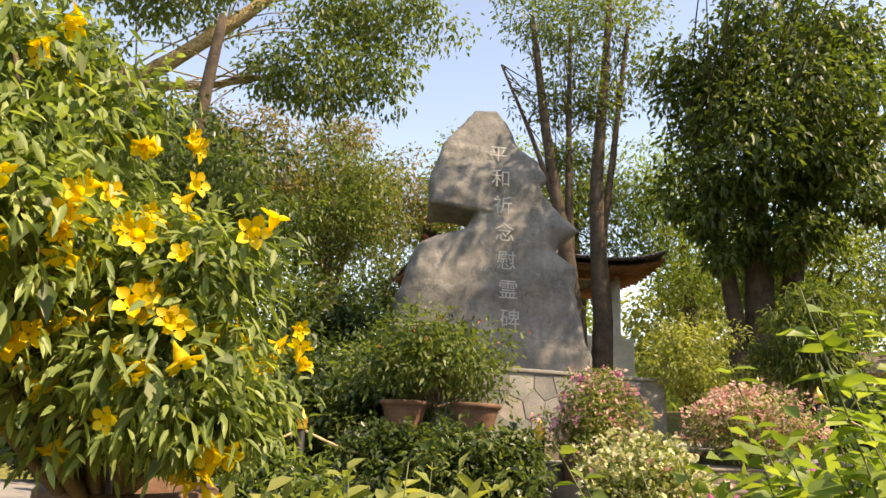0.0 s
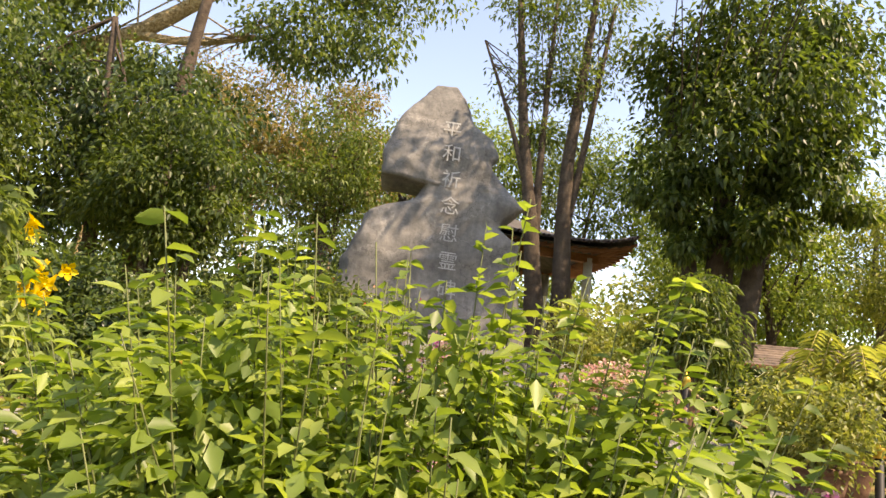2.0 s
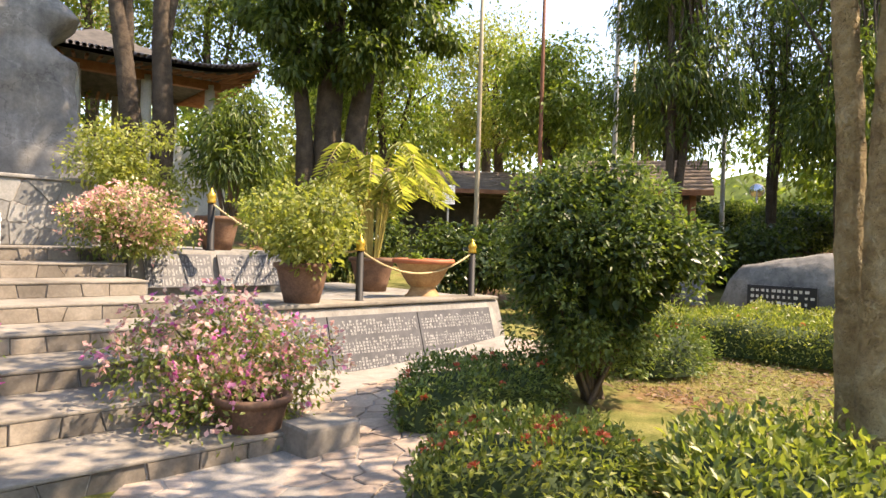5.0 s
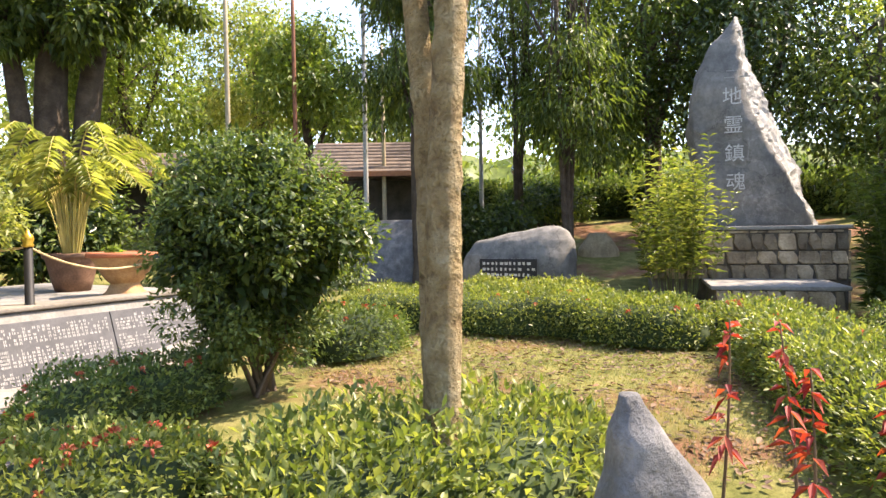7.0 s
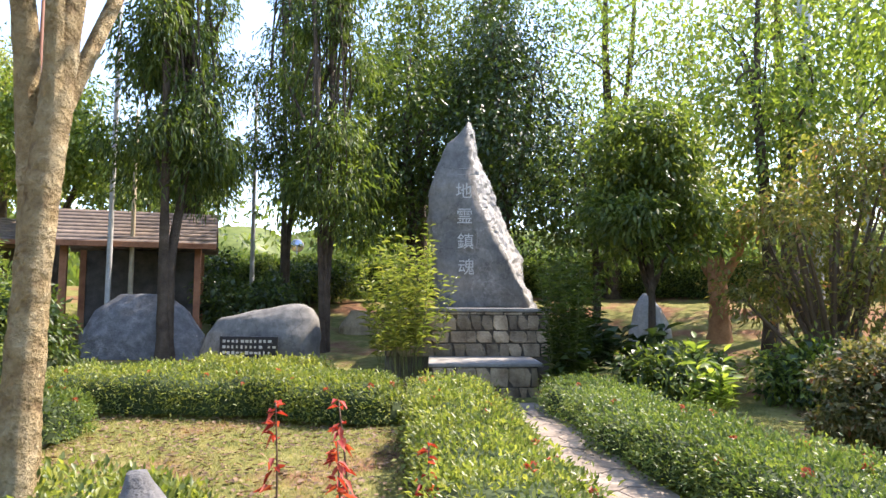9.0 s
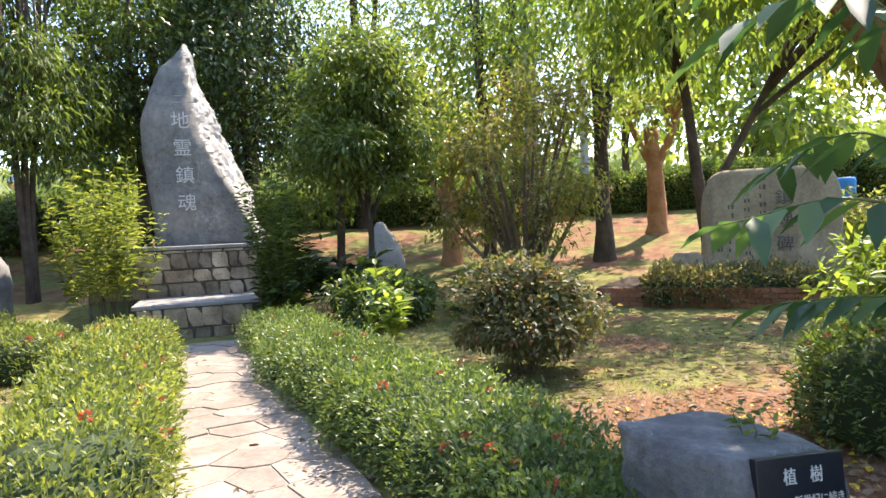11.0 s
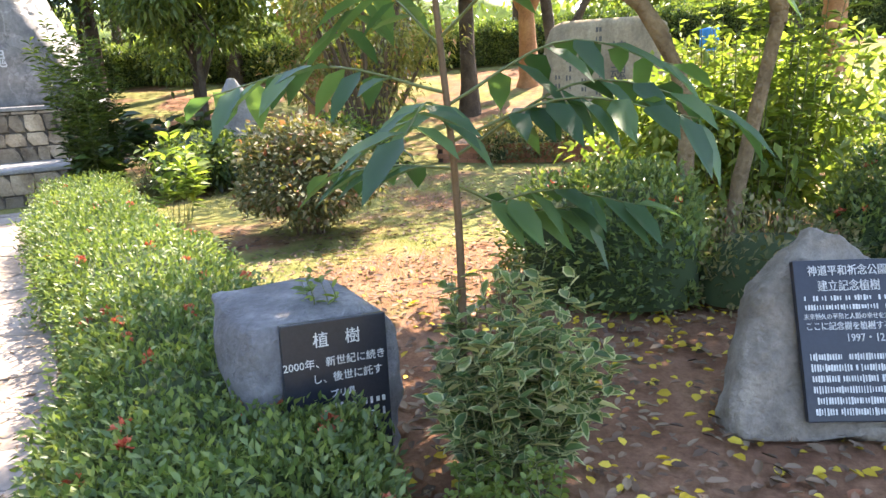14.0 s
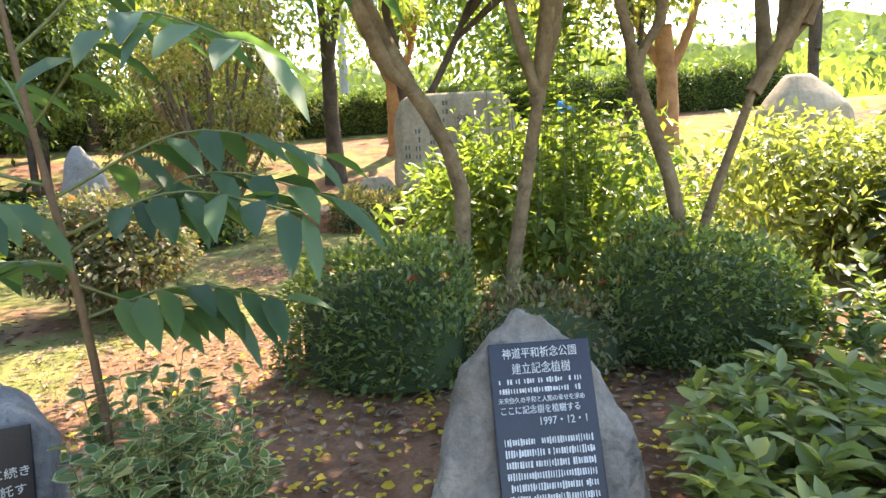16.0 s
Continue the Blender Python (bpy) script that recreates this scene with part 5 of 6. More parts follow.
bush("urn_seedling", 8.72, 6.22, 1.14, (-0.12, 0, 0.08), (0.18, 0.14, 0.08), L_BRIGHT, 90, 0.08, 0.05, "small bright seedling in the urn", 6, 3)


def palm(x, y, z):
    root = thing("areca_palm", x, y, z, "yellow-green areca palm with arching fronds", "palm")
    sg, g = Geo(), Geo()
    for _ in range(34):
        a, reach, top = rng.uniform(0, 2 * np.pi), rng.uniform(0.7, 1.65), rng.uniform(1.1, 2.15)
        d = np.array([math.cos(a), math.sin(a), 0])
        pts = curve_pts([d * 0.1, d * reach * 0.3 + (0, 0, top * 0.75), d * reach * 0.75 + (0, 0, top), d * reach * 1.15 + (0, 0, top * 0.72)], 14)
        tube(sg, pts, np.linspace(0.014, 0.004, 14), 5)
        n = 44
        s = np.linspace(0.32, 1, n)
        base = np.stack([np.interp(s, np.linspace(0, 1, 14), pts[:, i]) for i in range(3)], 1)
        side = np.cross(d, (0, 0, 1.0))
        way = side[None] * np.where(np.arange(n) % 2, 1, -1)[:, None] + d * 0.7 + rng.normal(size=(n, 3)) * 0.1 + np.array([0, 0, -0.15])
        blades(g, base, way, np.tile([0, 0, 1.0], (n, 1)), 0.34 * (1.15 - 0.5 * s), 0.03, droop=0.35)
    part("stem_mass", sg, plain("palm_stem", (0.42, 0.34, 0.10)), root, kind="stuff")
    part("frond_mass", g, L_YELLOW, root, kind="stuff")


palm(8.36, 7.85, 1.08)

# yellow trumpet bush
tb, tc, tr_ = bush("trumpet_bush", -1.72, 0.75, 0.95, (-0.2, -0.6, 1.35), (1.1, 1.0, 1.5), L_TRUMPET, 12000, 0.09, 0.03, "tall bush with bright yellow trumpet flowers", 60, 14, 0.25, (0.2, 0.36), True, core=0.7, core_leaf=L_MID, lean=0.42)


def trumpet_mesh():
    g = lathe([(0.004, 0.0), (0.008, 0.02), (0.017, 0.04), (0.022, 0.06)], 10)
    d = np.array([[math.cos(a), math.sin(a), 0.55] for a in np.arange(5) * 1.2566])
    blades(g, d * np.array([0.018, 0.018, 0]) + np.array([0, 0, 0.055]), d, np.tile([0, 0, 1.0], (5, 1)), 0.045, 0.042, fine=True)
    return g.mesh("flower")


TRUMPET = trumpet_mesh()
TRUMPET.materials.append(P_YELLOW)
for i in range(95):
    k = rng.integers(0, len(tc))
    d = unit(rng.normal(size=3) + np.array([0.8, -0.6, -0.1]))
    q = tc[k] + d * tr_[k] * 1.2
    for _ in range(rng.integers(1, 4)):
        fl = part("flower", TRUMPET, P_YELLOW, tb)
        w = unit(d + rng.normal(size=3) * 0.6 + np.array([0, 0, -0.3]))
        fl.matrix_basis = Matrix.Translation(q + rng.normal(size=3) * 0.03) @ Vector(w).to_track_quat("Z", "Y").to_matrix().to_4x4() @ Matrix.Scale(rng.uniform(1.0, 1.5), 4)

# near shrubs that the walk passes
sprig_bush("fern_shrub", 1.95, -1.55, 0, (0.95, 0.6), 1.98, 460, 46, L_FERN, 0.084, 0.038, "tall bright green shrub with arching leafy sprays", 1.2, droop=0.3, low=0.3, flare=0.25, filler=26000)
sprig_bush("fern_shrub", 0.05, -1.15, 0, (0.6, 0.42), 1.46, 150, 28, L_YELLOW, 0.11, 0.042, "low yellow-green shrub beside the path", 0.4, droop=0.2, low=0.35, filler=7000)
sprig_bush("fern_shrub", 1.1, -0.05, -0.05, (0.9, 0.6), 1.15, 90, 24, L_MID, 0.11, 0.04, "green shrub beside the stairs", 0.4, droop=0.2, low=0.2)
sprig_bush("pathside_shrub", 9.65, -10.53, 0, (0.78, 0.72), 0.5, 110, 20, L_HEDGE_LIT, 0.18, 0.056, "low shrub with whorls of long glossy green leaves", 0.6, whorl=True, pair=False, low=0.15)
sprig_bush("pathside_shrub", 10.81, -11.78, 0, (0.9, 0.7), 0.75, 60, 18, L_MID, 0.15, 0.055, "broad green shrub in the shade", 0.6, whorl=True, pair=False, low=0.15)
vs = sprig_bush("variegated_shrub", 9.41, -7.86, 0, (0.24, 0.24), 0.88, 84, 20, L_VARIEG, 0.08, 0.03, "variegated shrub with cream-edged green leaves", 0.5, low=0.2, pair=False)
sprig_bush("seedling_clump", 9.07, -7.84, 0, (0.14, 0.16), 0.36, 34, 18, L_BRIGHT, 0.04, 0.024, "fresh green seedling with small paired leaves", 0.5, low=0.3)
sprig_bush("stone_seedling", 9.66, -7.1, 0.6, (0.05, 0.05), 0.2, 5, 7, L_BRIGHT, 0.06, 0.022, "small bright seedling growing on the slanted stone", 0.6, low=0.3)
sprig_bush("broad_leaf_seedling", 14.61, -3.88, 0, (0.22, 0.22), 1.3, 12, 14, L_BRIGHT, 0.26, 0.08, "young plant with long glossy leaves", 0.8, pair=False, low=0.25)


def cream_edges():
    """Cream margins: slightly larger pale blades just under some green ones."""
    src = [o for o in vs.children if o.name.startswith("foliage")][0].data
    v = np.empty(len(src.vertices) * 3, np.float32)
    src.vertices.foreach_get("co", v)
    v = v.reshape(-1, 12, 3).astype(float)
    c = v.mean(axis=1, keepdims=True)
    w = c + (v - c) * np.array([1.0, 1.0, 1.0]) * 1.3 - np.array([0, 0, 0.003])
    g = Geo()
    f = []
    for k in range(3):
        a, b = 3 * k, 3 * k + 3
        f += [[a, b, b + 1], [a, b + 1, a + 1], [a, b + 2, b], [a, a + 2, b + 2]]
    g.add(w.reshape(-1, 3), (np.array(f)[None] + (np.arange(len(w)) * 12)[:, None, None]).reshape(-1, 3))
    part("leaf_margin", g, L_CREAM, vs, "cream leaf margins", kind="stuff")


cream_edges()


def red_spray(x, y, h):
    root = thing("crimson_plant", x, y, 0, "thin crimson-leaved plant at the lawn's edge", "plant", "crimson plants")
    sg, g = Geo(), Geo()
    top = np.array([rng.normal() * 0.05, rng.normal() * 0.05, h])
    tube(sg, curve_pts([(0, 0, -0.03), top / 2 + (0.03, 0, 0), top], 8), np.linspace(0.01, 0.004, 8), 5)
    n = 26
    s = np.sort(rng.uniform(0.35, 1, n))
    th = rng.uniform(0, 6.28, n)
    blades(g, top * s[:, None], np.stack([np.cos(th), np.sin(th), rng.normal(size=n) * 0.5 - 0.2], 1), np.tile([0, 0, 1.0], (n, 1)), 0.11 * (1.4 - s * 0.8), 0.034, droop=0.4)
    part("stem", sg, M_STEM_BROWN, root)
    part("foliage", g, P_REDLEAF, root)


for x, y, h in ((8.95, -2.75, 1.0), (9.35, -2.95, 0.95), (9.0, -3.15, 0.8), (9.55, -3.3, 0.7)):
    red_spray(x, y, h)


def sapling():
    """A young tree with long feather leaves over the path."""
    root = thing("sapling", 9.47, -7.67, 0, "slender sapling with large feathered leaves", "sapling")
    sg, g, rg = Geo(), Geo(), Geo()
    stem = curve_pts([(0.0, 0, -0.05), (0.0, -0.03, 0.6), (-0.08, -0.04, 1.1), (-0.16, -0.02, 1.6), (-0.24, 0.02, 2.4)], 14)
    tube(sg, stem, np.linspace(0.018, 0.008, 14), 8)
    fronds = [(0.46, -85, 0.6, 0.08), (0.57, -90, 0.85, 0.22), (0.52, -75, 0.42, -0.1), (0.60, -100, 0.75, 0.12), (0.66, -70, 0.8, 0.18), (0.55, 60, 0.6, 0.0), (0.68, 95, 0.75, 0.1), (0.75, -120, 0.85, 0.25), (0.74, 40, 0.7, 0.2),
              (0.82, -85, 0.95, 0.35), (0.84, 110, 0.8, 0.3), (0.9, 0, 0.7, 0.35), (0.9, -150, 0.8, 0.3), (0.95, 70, 0.7, 0.35), (0.97, -60, 0.8, 0.4), (0.62, 175, 0.6, 0.1), (0.86, 165, 0.7, 0.3)]
    for s, a, reach, rise in fronds:
        b = np.array([np.interp(s, np.linspace(0, 1, 14), stem[:, i]) for i in range(3)])
        d = np.array([math.cos(radians(a)), math.sin(radians(a)), 0])
        pts = curve_pts([b, b + d * reach * 0.5 + (0, 0, rise), b + d * reach + (0, 0, rise * 0.7 - 0.04)], 12)
        tube(rg, pts, np.linspace(0.006, 0.002, 12), 4)
        n = 13
        q = np.linspace(0.22, 1, n)
        base = np.stack([np.interp(q, np.linspace(0, 1, 12), pts[:, i]) for i in range(3)], 1)
        side = np.cross(d, (0, 0, 1.0))
        way = side[None] * np.where(np.arange(n) % 2, 1, -1)[:, None] * np.where(np.arange(n) == n - 1, 0, 1)[:, None] + d * 0.65 + np.array([0, 0, -0.38]) + rng.normal(size=(n, 3)) * 0.2
        blades(g, base, way, np.tile([0, 0, 1.0], (n, 1)) + rng.normal(size=(n, 3)) * 0.15, 0.205 * rng.uniform(0.7, 1.15, n), 0.085 * rng.uniform(0.8, 1.1, n), fold=0.14, droop=0.3, fine=True)
    part("stem", sg, M_STEM_BROWN, root, smooth=True)
    part("leaf_stalk_mass", rg, M_STEM, root, kind="stuff")
    part("foliage", g, L_BIG, root)


sapling()

# mid-distance bushes
bush("reddish_bush", 13.85, -5.75, 0, (0, 0, 0.64), (0.84, 0.82, 0.58), L_REDDISH, 15000, 0.06, 0.027, "rounded bush with reddish-green leaves on the lawn", 46, 10, 0.08, (0.28, 0.42), core=0.8, core_leaf=L_REDDISH)
sprig_bush("bamboo_clump", 16.95, 2.0, 0, (0.85, 0.8), 3.0, 46, 60, L_HEDGE_LIT, 0.22, 0.026, "feathery light green bamboo-like clump", 0.5, fine=False, droop=0.3, low=0.3, pair=False, shape=0.3)
sprig_bush("dark_cane_shrub", 16.93, -1.29, 0, (0.42, 0.42), 2.7, 60, 46, L_DARK, 0.2, 0.03, "upright dark shrub with narrow leaves beside the rubble base", 0.3, fine=False, droop=0.3, low=0.1, pair=False, shape=0.3)
sprig_bush("philodendron", 17.9, -1.75, 0, (0.9, 0.8), 1.3, 26, 10, L_DEEP, 0.55, 0.22, "dark philodendron with large split leaves", 1.0, low=0.45, pair=False, droop=0.3)
bush("shade_bush", 20.4, 10.4, 0.3, (0, 0, 1.0), (1.9, 1.5, 1.1), L_DARK, 5000, 0.14, 0.06, "dense dark bush under the trees", 30, 6, core=0.8)
bush("tall_shrub", 20.2, -5.0, 0.1, (0, 0, 2.6), (2.3, 2.2, 2.5), L_AIRY, 8000, 0.13, 0.05, "airy tall shrub with thin reddish twigs", 36, 26, 0.2, (0.2, 0.34), inner=0.2)
bush("low_shrub", 17.4, -3.0, 0, (0, 0, 0.4), (1.3, 1.0, 0.42), L_MID, 3600, 0.12, 0.05, "low green shrub near the path's end", 24, 6, core=0.7)
bush("low_shrub", 18.6, -5.0, 0, (0, 0, 0.4), (1.7, 1.1, 0.45), L_BRIGHT, 3600, 0.12, 0.05, "low light green ground shrub", 24, 6, core=0.7)
bush("sunlit_bush", 13.55, -9.93, 0, (0, 0, 0.85), (1.3, 1.5, 0.85), L_BRIGHT, 6500, 0.13, 0.055, "bright sunlit leafy bush under the trees", 34, 8)
bush("sunlit_bush", 14.09, -12.95, 0.1, (0, 0, 0.68), (1.6, 1.7, 0.7), L_YELLOW, 7500, 0.13, 0.055, "yellow-green sunlit bush by the path", 36, 8)
bush("sunlit_bush", 12.56, -13.91, 0.0, (0, 0, 0.7), (1.4, 1.4, 0.75), L_MID, 5500, 0.13, 0.055, "green bush at the bed's end", 32, 8, core=0.7)
sprig_bush("cane_clump", 12.85, -9.82, 0, (0.6, 0.6), 2.9, 40, 34, L_BRIGHT, 0.17, 0.035, "clump of upright thin green canes", 0.3, fine=False, droop=0.3, low=0.15, pair=False, shape=0.3)
bush("ground_shrub", 22.5, -12.0, 0.4, (0, 0, 0.6), (2.2, 2.5, 0.7), L_YELLOW, 5000, 0.16, 0.07, "sunlit shrubs on the slope", 34, 6)
bush("left_understory", -2.6, 10.8, 0.0, (0, 0, 1.9), (2.4, 1.6, 1.6), L_DARK, 7000, 0.13, 0.055, "dark shrub behind the terrace", 40, 8, core=0.7)
bush("left_understory", -6.3, 9.6, 0.0, (0, 0, 1.9), (2.6, 1.8, 1.9), L_DARK, 7000, 0.14, 0.06, "dense dark shrubs under the trees", 40, 8, core=0.7)
bush("left_understory", -4.6, 5.6, 0.55, (0, 0, 0.7), (1.6, 1.0, 0.8), L_MID, 4200, 0.12, 0.05, "green shrub on the terrace", 30, 8, core=0.6)
bush("back_shrub", 8.6, 11.6, 0.3, (0, 0, 1.2), (2.2, 1.4, 1.2), L_MID, 5200, 0.14, 0.06, "green shrub behind the terrace", 32, 8, core=0.7)
bush("back_shrub", 11.6, 9.8, 0.2, (0, 0, 1.0), (1.8, 1.4, 1.0), L_DARK, 5200, 0.13, 0.055, "dark shrub behind the round bush", 32, 8, core=0.7)
bush("back_shrub", 12.4, 7.4, 0.1, (0, 0, 0.9), (1.2, 1.2, 1.0), L_DARK, 3600, 0.12, 0.05, "dark broad shrub near the pole", 26, 8, core=0.7)

# ---- trees ----
T = tree
T("twin_tree", 8.34, -1.40, "pale knobbly tree with two smooth tan stems", [(((0.1, 0.13, 0), (0.09, 0.16, 1.2), (0.05, 0.18, 2.4), (-0.15, 0.28, 4.0), (-1.0, 0.5, 5.8)), 0.09, 0.06), (((-0.1, -0.14, 0), (-0.06, -0.12, 1.2), (0.02, -0.1, 2.4), (0.25, -0.1, 4.2), (0.8, -0.6, 6.0)), 0.11, 0.07)],
  [((0.1, 0.4, 6.4), (3.4, 3.4, 1.2))], L_YELLOW, 3200, 0.19, 0.095, 34, bark=M_BARK_PALE, low=-0.2)
T("forked_tree", 4.1, 18.8, "tall dark tree with several upright stems", [(((0, 0, 0), (-0.1, 0, 3), (-0.45, 0, 6), (-1.1, 0, 10), (-1.7, 0, 15)), 0.42, 0.1), (((0.7, 0.1, 0), (0.75, 0, 4), (0.6, 0, 8), (0.9, 0, 12), (1.2, 0, 16)), 0.40, 0.1), (((0.6, 0.1, 5), (1.0, 0, 8), (1.5, 0, 12), (1.9, 0.2, 15)), 0.16, 0.06), (((-0.3, 0.1, 6), (-0.35, 0, 9), (-0.3, 0, 15)), 0.18, 0.06), (((-0.6, 0, 7), (-1.6, 0, 10), (-2.8, 0, 13)), 0.12, 0.04)],
  [((0.2, 0, 15.5), (3.6, 2.6, 3.0)), ((-0.2, 0.6, 10.5), (1.8, 1.2, 2.6)), ((0.6, 0.6, 13.0), (3.4, 1.4, 3.0))], L_MID, 4000, 0.2, 0.08, 30, low=-0.6, limb=0.025)
# the last crown is unseen, added on the sun's side to dapple the memorial stone
T("shade_tree", 10.4, 19.2, "large dense dark-leaved shade tree", [(((0, 0, 0), (-0.2, 0, 3), (-0.1, 0, 7), (0, 0, 12)), 0.6, 0.3), (((-0.9, 0.2, 0), (-1.0, 0, 3.5), (-1.4, 0, 7), (-2.2, 0, 12)), 0.36, 0.15), (((0.6, 0.2, 0), (0.8, 0, 4), (1.4, 0, 8), (2.0, 0, 12)), 0.45, 0.2)],
  [((0.4, -0.5, 10.5), (5.0, 4.2, 5.2)), ((-1.0, -1.8, 6.8), (3.0, 2.2, 2.2)), ((2.4, -1.0, 8.4), (2.0, 2.0, 2.8)), ((1.0, -0.5, 13.5), (5.0, 3.5, 3.0)), ((-1.7, -9.6, 14.3), (4.6, 3.4, 1.5))], L_DARK, 11500, 0.27, 0.13, 64, droop=0.28, limb=0.03, size=(0.16, 0.3))
T("left_tree", -9.5, 17.5, "tall dark tree with dense hanging foliage", [(((0, 0, 0), (0.2, 0, 4), (0.5, 0, 9), (0.8, 0, 13)), 0.45, 0.15), (((-1.5, 0.6, 0), (-1.8, 0, 5), (-2.5, 0, 11)), 0.3, 0.1)],
  [((0.2, 0, 5.8), (4.4, 3.2, 4.4)), ((-5.0, 0.5, 6.0), (3.6, 3.0, 4.6))], L_DEEP, 9500, 0.25, 0.13, 60, droop=0.25, size=(0.18, 0.34))
T("left_tree", -7.6, 14.6, "dark leafy tree behind the terrace", [(((0, 0, 0), (0.1, 0, 2.5), (0.3, 0, 6)), 0.22, 0.08), (((0.8, 0.3, 0), (1.2, 0.3, 2.5), (1.6, 0.2, 5)), 0.16, 0.06)], [((0.3, 0, 4.8), (3.4, 2.4, 3.4))], L_DARK, 10000, 0.2, 0.095, 60, droop=0.25, size=(0.17, 0.32))
T("left_tree", -13.5, 12.5, "broad dark tree at the garden's edge", [(((0, 0, 0), (0.2, 0, 3), (0.4, 0, 8)), 0.4, 0.15)], [((0, 0, 5.8), (4.2, 3.6, 4.6))], L_DARK, 11000, 0.22, 0.11, 50, droop=0.22)
T("overhanging_tree", -23.0, 24.5, "great tree with a long pale overhanging limb", [(((0, 0, 0), (0.4, 0, 5), (2.0, 0, 9), (4.2, -0.4, 11.8), (8.2, -0.6, 13.7), (12.5, -0.6, 17.0), (15.5, -0.5, 20.0)), 0.75, 0.2), (((7.5, -0.6, 13.4), (11.0, -0.8, 13.2), (14.5, -1.2, 13.6)), 0.24, 0.06), (((0.5, 0, 6), (-1.5, 0, 12), (-2, 0, 18)), 0.4, 0.15)],
  [((16.8, -1.5, 13.4), (5.0, 2.5, 2.0)), ((8.5, -0.8, 18.5), (6.0, 3.0, 2.4)), ((18.5, -0.8, 17.0), (5.0, 2.5, 2.4)), ((9.0, -1.5, 11.2), (3.5, 2.0, 1.4)), ((4.0, -1.5, 14.0), (4.5, 2.5, 2.4))], L_MID, 5000, 0.24, 0.15, 40, droop=0.35, bark=M_BARK_PALE, limb=0.05)
for x, y, h in ((-11, 46, 23), (-16.5, 45, 24), (-6, 50, 21), (-21, 43, 22), (-1, 52, 20), (-26, 40, 20), (-8.5, 40, 16), (-14, 39, 17)):
    T("sparse_tree", x, y, "thin far tree with sparse yellowish-brown leaves", [(((0, 0, 0), (0.3, 0, h * 0.4), (0, 0, h * 0.75), (0.4, 0, h)), 0.13, 0.03), (((0, 0, h * 0.45), (1.4, 0, h * 0.7), (2.2, 0, h * 0.9)), 0.13, 0.04), (((0, 0, h * 0.4), (-1.6, 0, h * 0.65), (-2.4, 0, h * 0.85)), 0.13, 0.04)],
      [((0, 0, h * 0.76), (4.8, 3.0, h * 0.3))], L_DRY, 4200, 0.42, 0.18, 30, bark=M_BARK_PALE, group="sparse far trees")
for x, y, hh, r, lf, lab in ((-8, 36, 17, 5, L_MID, "mid-green tree behind the monument"), (-2, 30, 8, 4, L_DARK, "dark rounded tree behind the monument"), (7.5, 38, 18, 5.0, L_MID, "green tree behind the pavilion"), (1.2, 39, 19, 5.5, L_BRIGHT, "tall light green tree behind the monument"), (13.6, 36, 18, 5.0, L_BRIGHT, "tall light green tree behind the shade tree"), (15, 31, 12, 5, L_BRIGHT, "light green tree beyond the terrace"), (13.2, 22, 9, 3.2, L_BRIGHT, "light green tree beside the hut"),
                          (18.5, 22, 10, 3.6, L_YELLOW, "sunlit yellow-green tree beyond the hut"), (17.6, 16.4, 8.5, 2.6, L_BRIGHT, "light green tree by the poles"), (22, 30, 13, 5, L_MID, "tall green tree by the road"), (31, 27, 12, 4.5, L_MID, "feathery green tree by the road"), (-30, 30, 16, 7, L_DARK, "large dark tree at the garden's edge"), (-20, 4, 11, 5, L_DARK, "dark tree at the far end of the path")):
    T("garden_tree", x, y, lab, [(((0, 0, 0), (0.1, 0, hh * 0.3), (-0.2, 0, hh * 0.6), (0.1, 0, hh * 0.85)), 0.028 * hh, 0.06), (((0, 0, hh * 0.3), (0.8, 0.2, hh * 0.5), (1.4, 0.2, hh * 0.75)), 0.014 * hh, 0.04)],
      [((0, 0, hh * 0.66), (r, r * 0.85, hh * 0.36))], lf, 8500, 0.19 if hh < 15 else 0.3, 0.092 if hh < 15 else 0.14, 46, droop=0.2)


def weeping(x, y, h, r, z0, lab, stems=1, rad=0.2, n=3000, leaf=None):
    st = [(((0.14 * i, 0.05 * i, 0), (0.2 * i, 0.05, h * 0.2), (0.75 * i + 0.1, 0.2 * i, h * 0.45), (0.9 * i, 0.1, h)), rad * (0.85 if i else 1.1), 0.05) for i in np.arange(stems) - (stems - 1) / 2]
    crowns = [((0, 0, z0 + (h - z0) * s), (r * w, r * w, (h - z0) * 0.26)) for s, w in ((0.12, 1.0), (0.45, 0.85), (0.8, 0.6))]
    return T("weeping_tree", x, y, lab, st, crowns, leaf or L_DARK, int(n * 1.5), 0.19, 0.05, 30, droop=0.42, group="trees with drooping leaves")


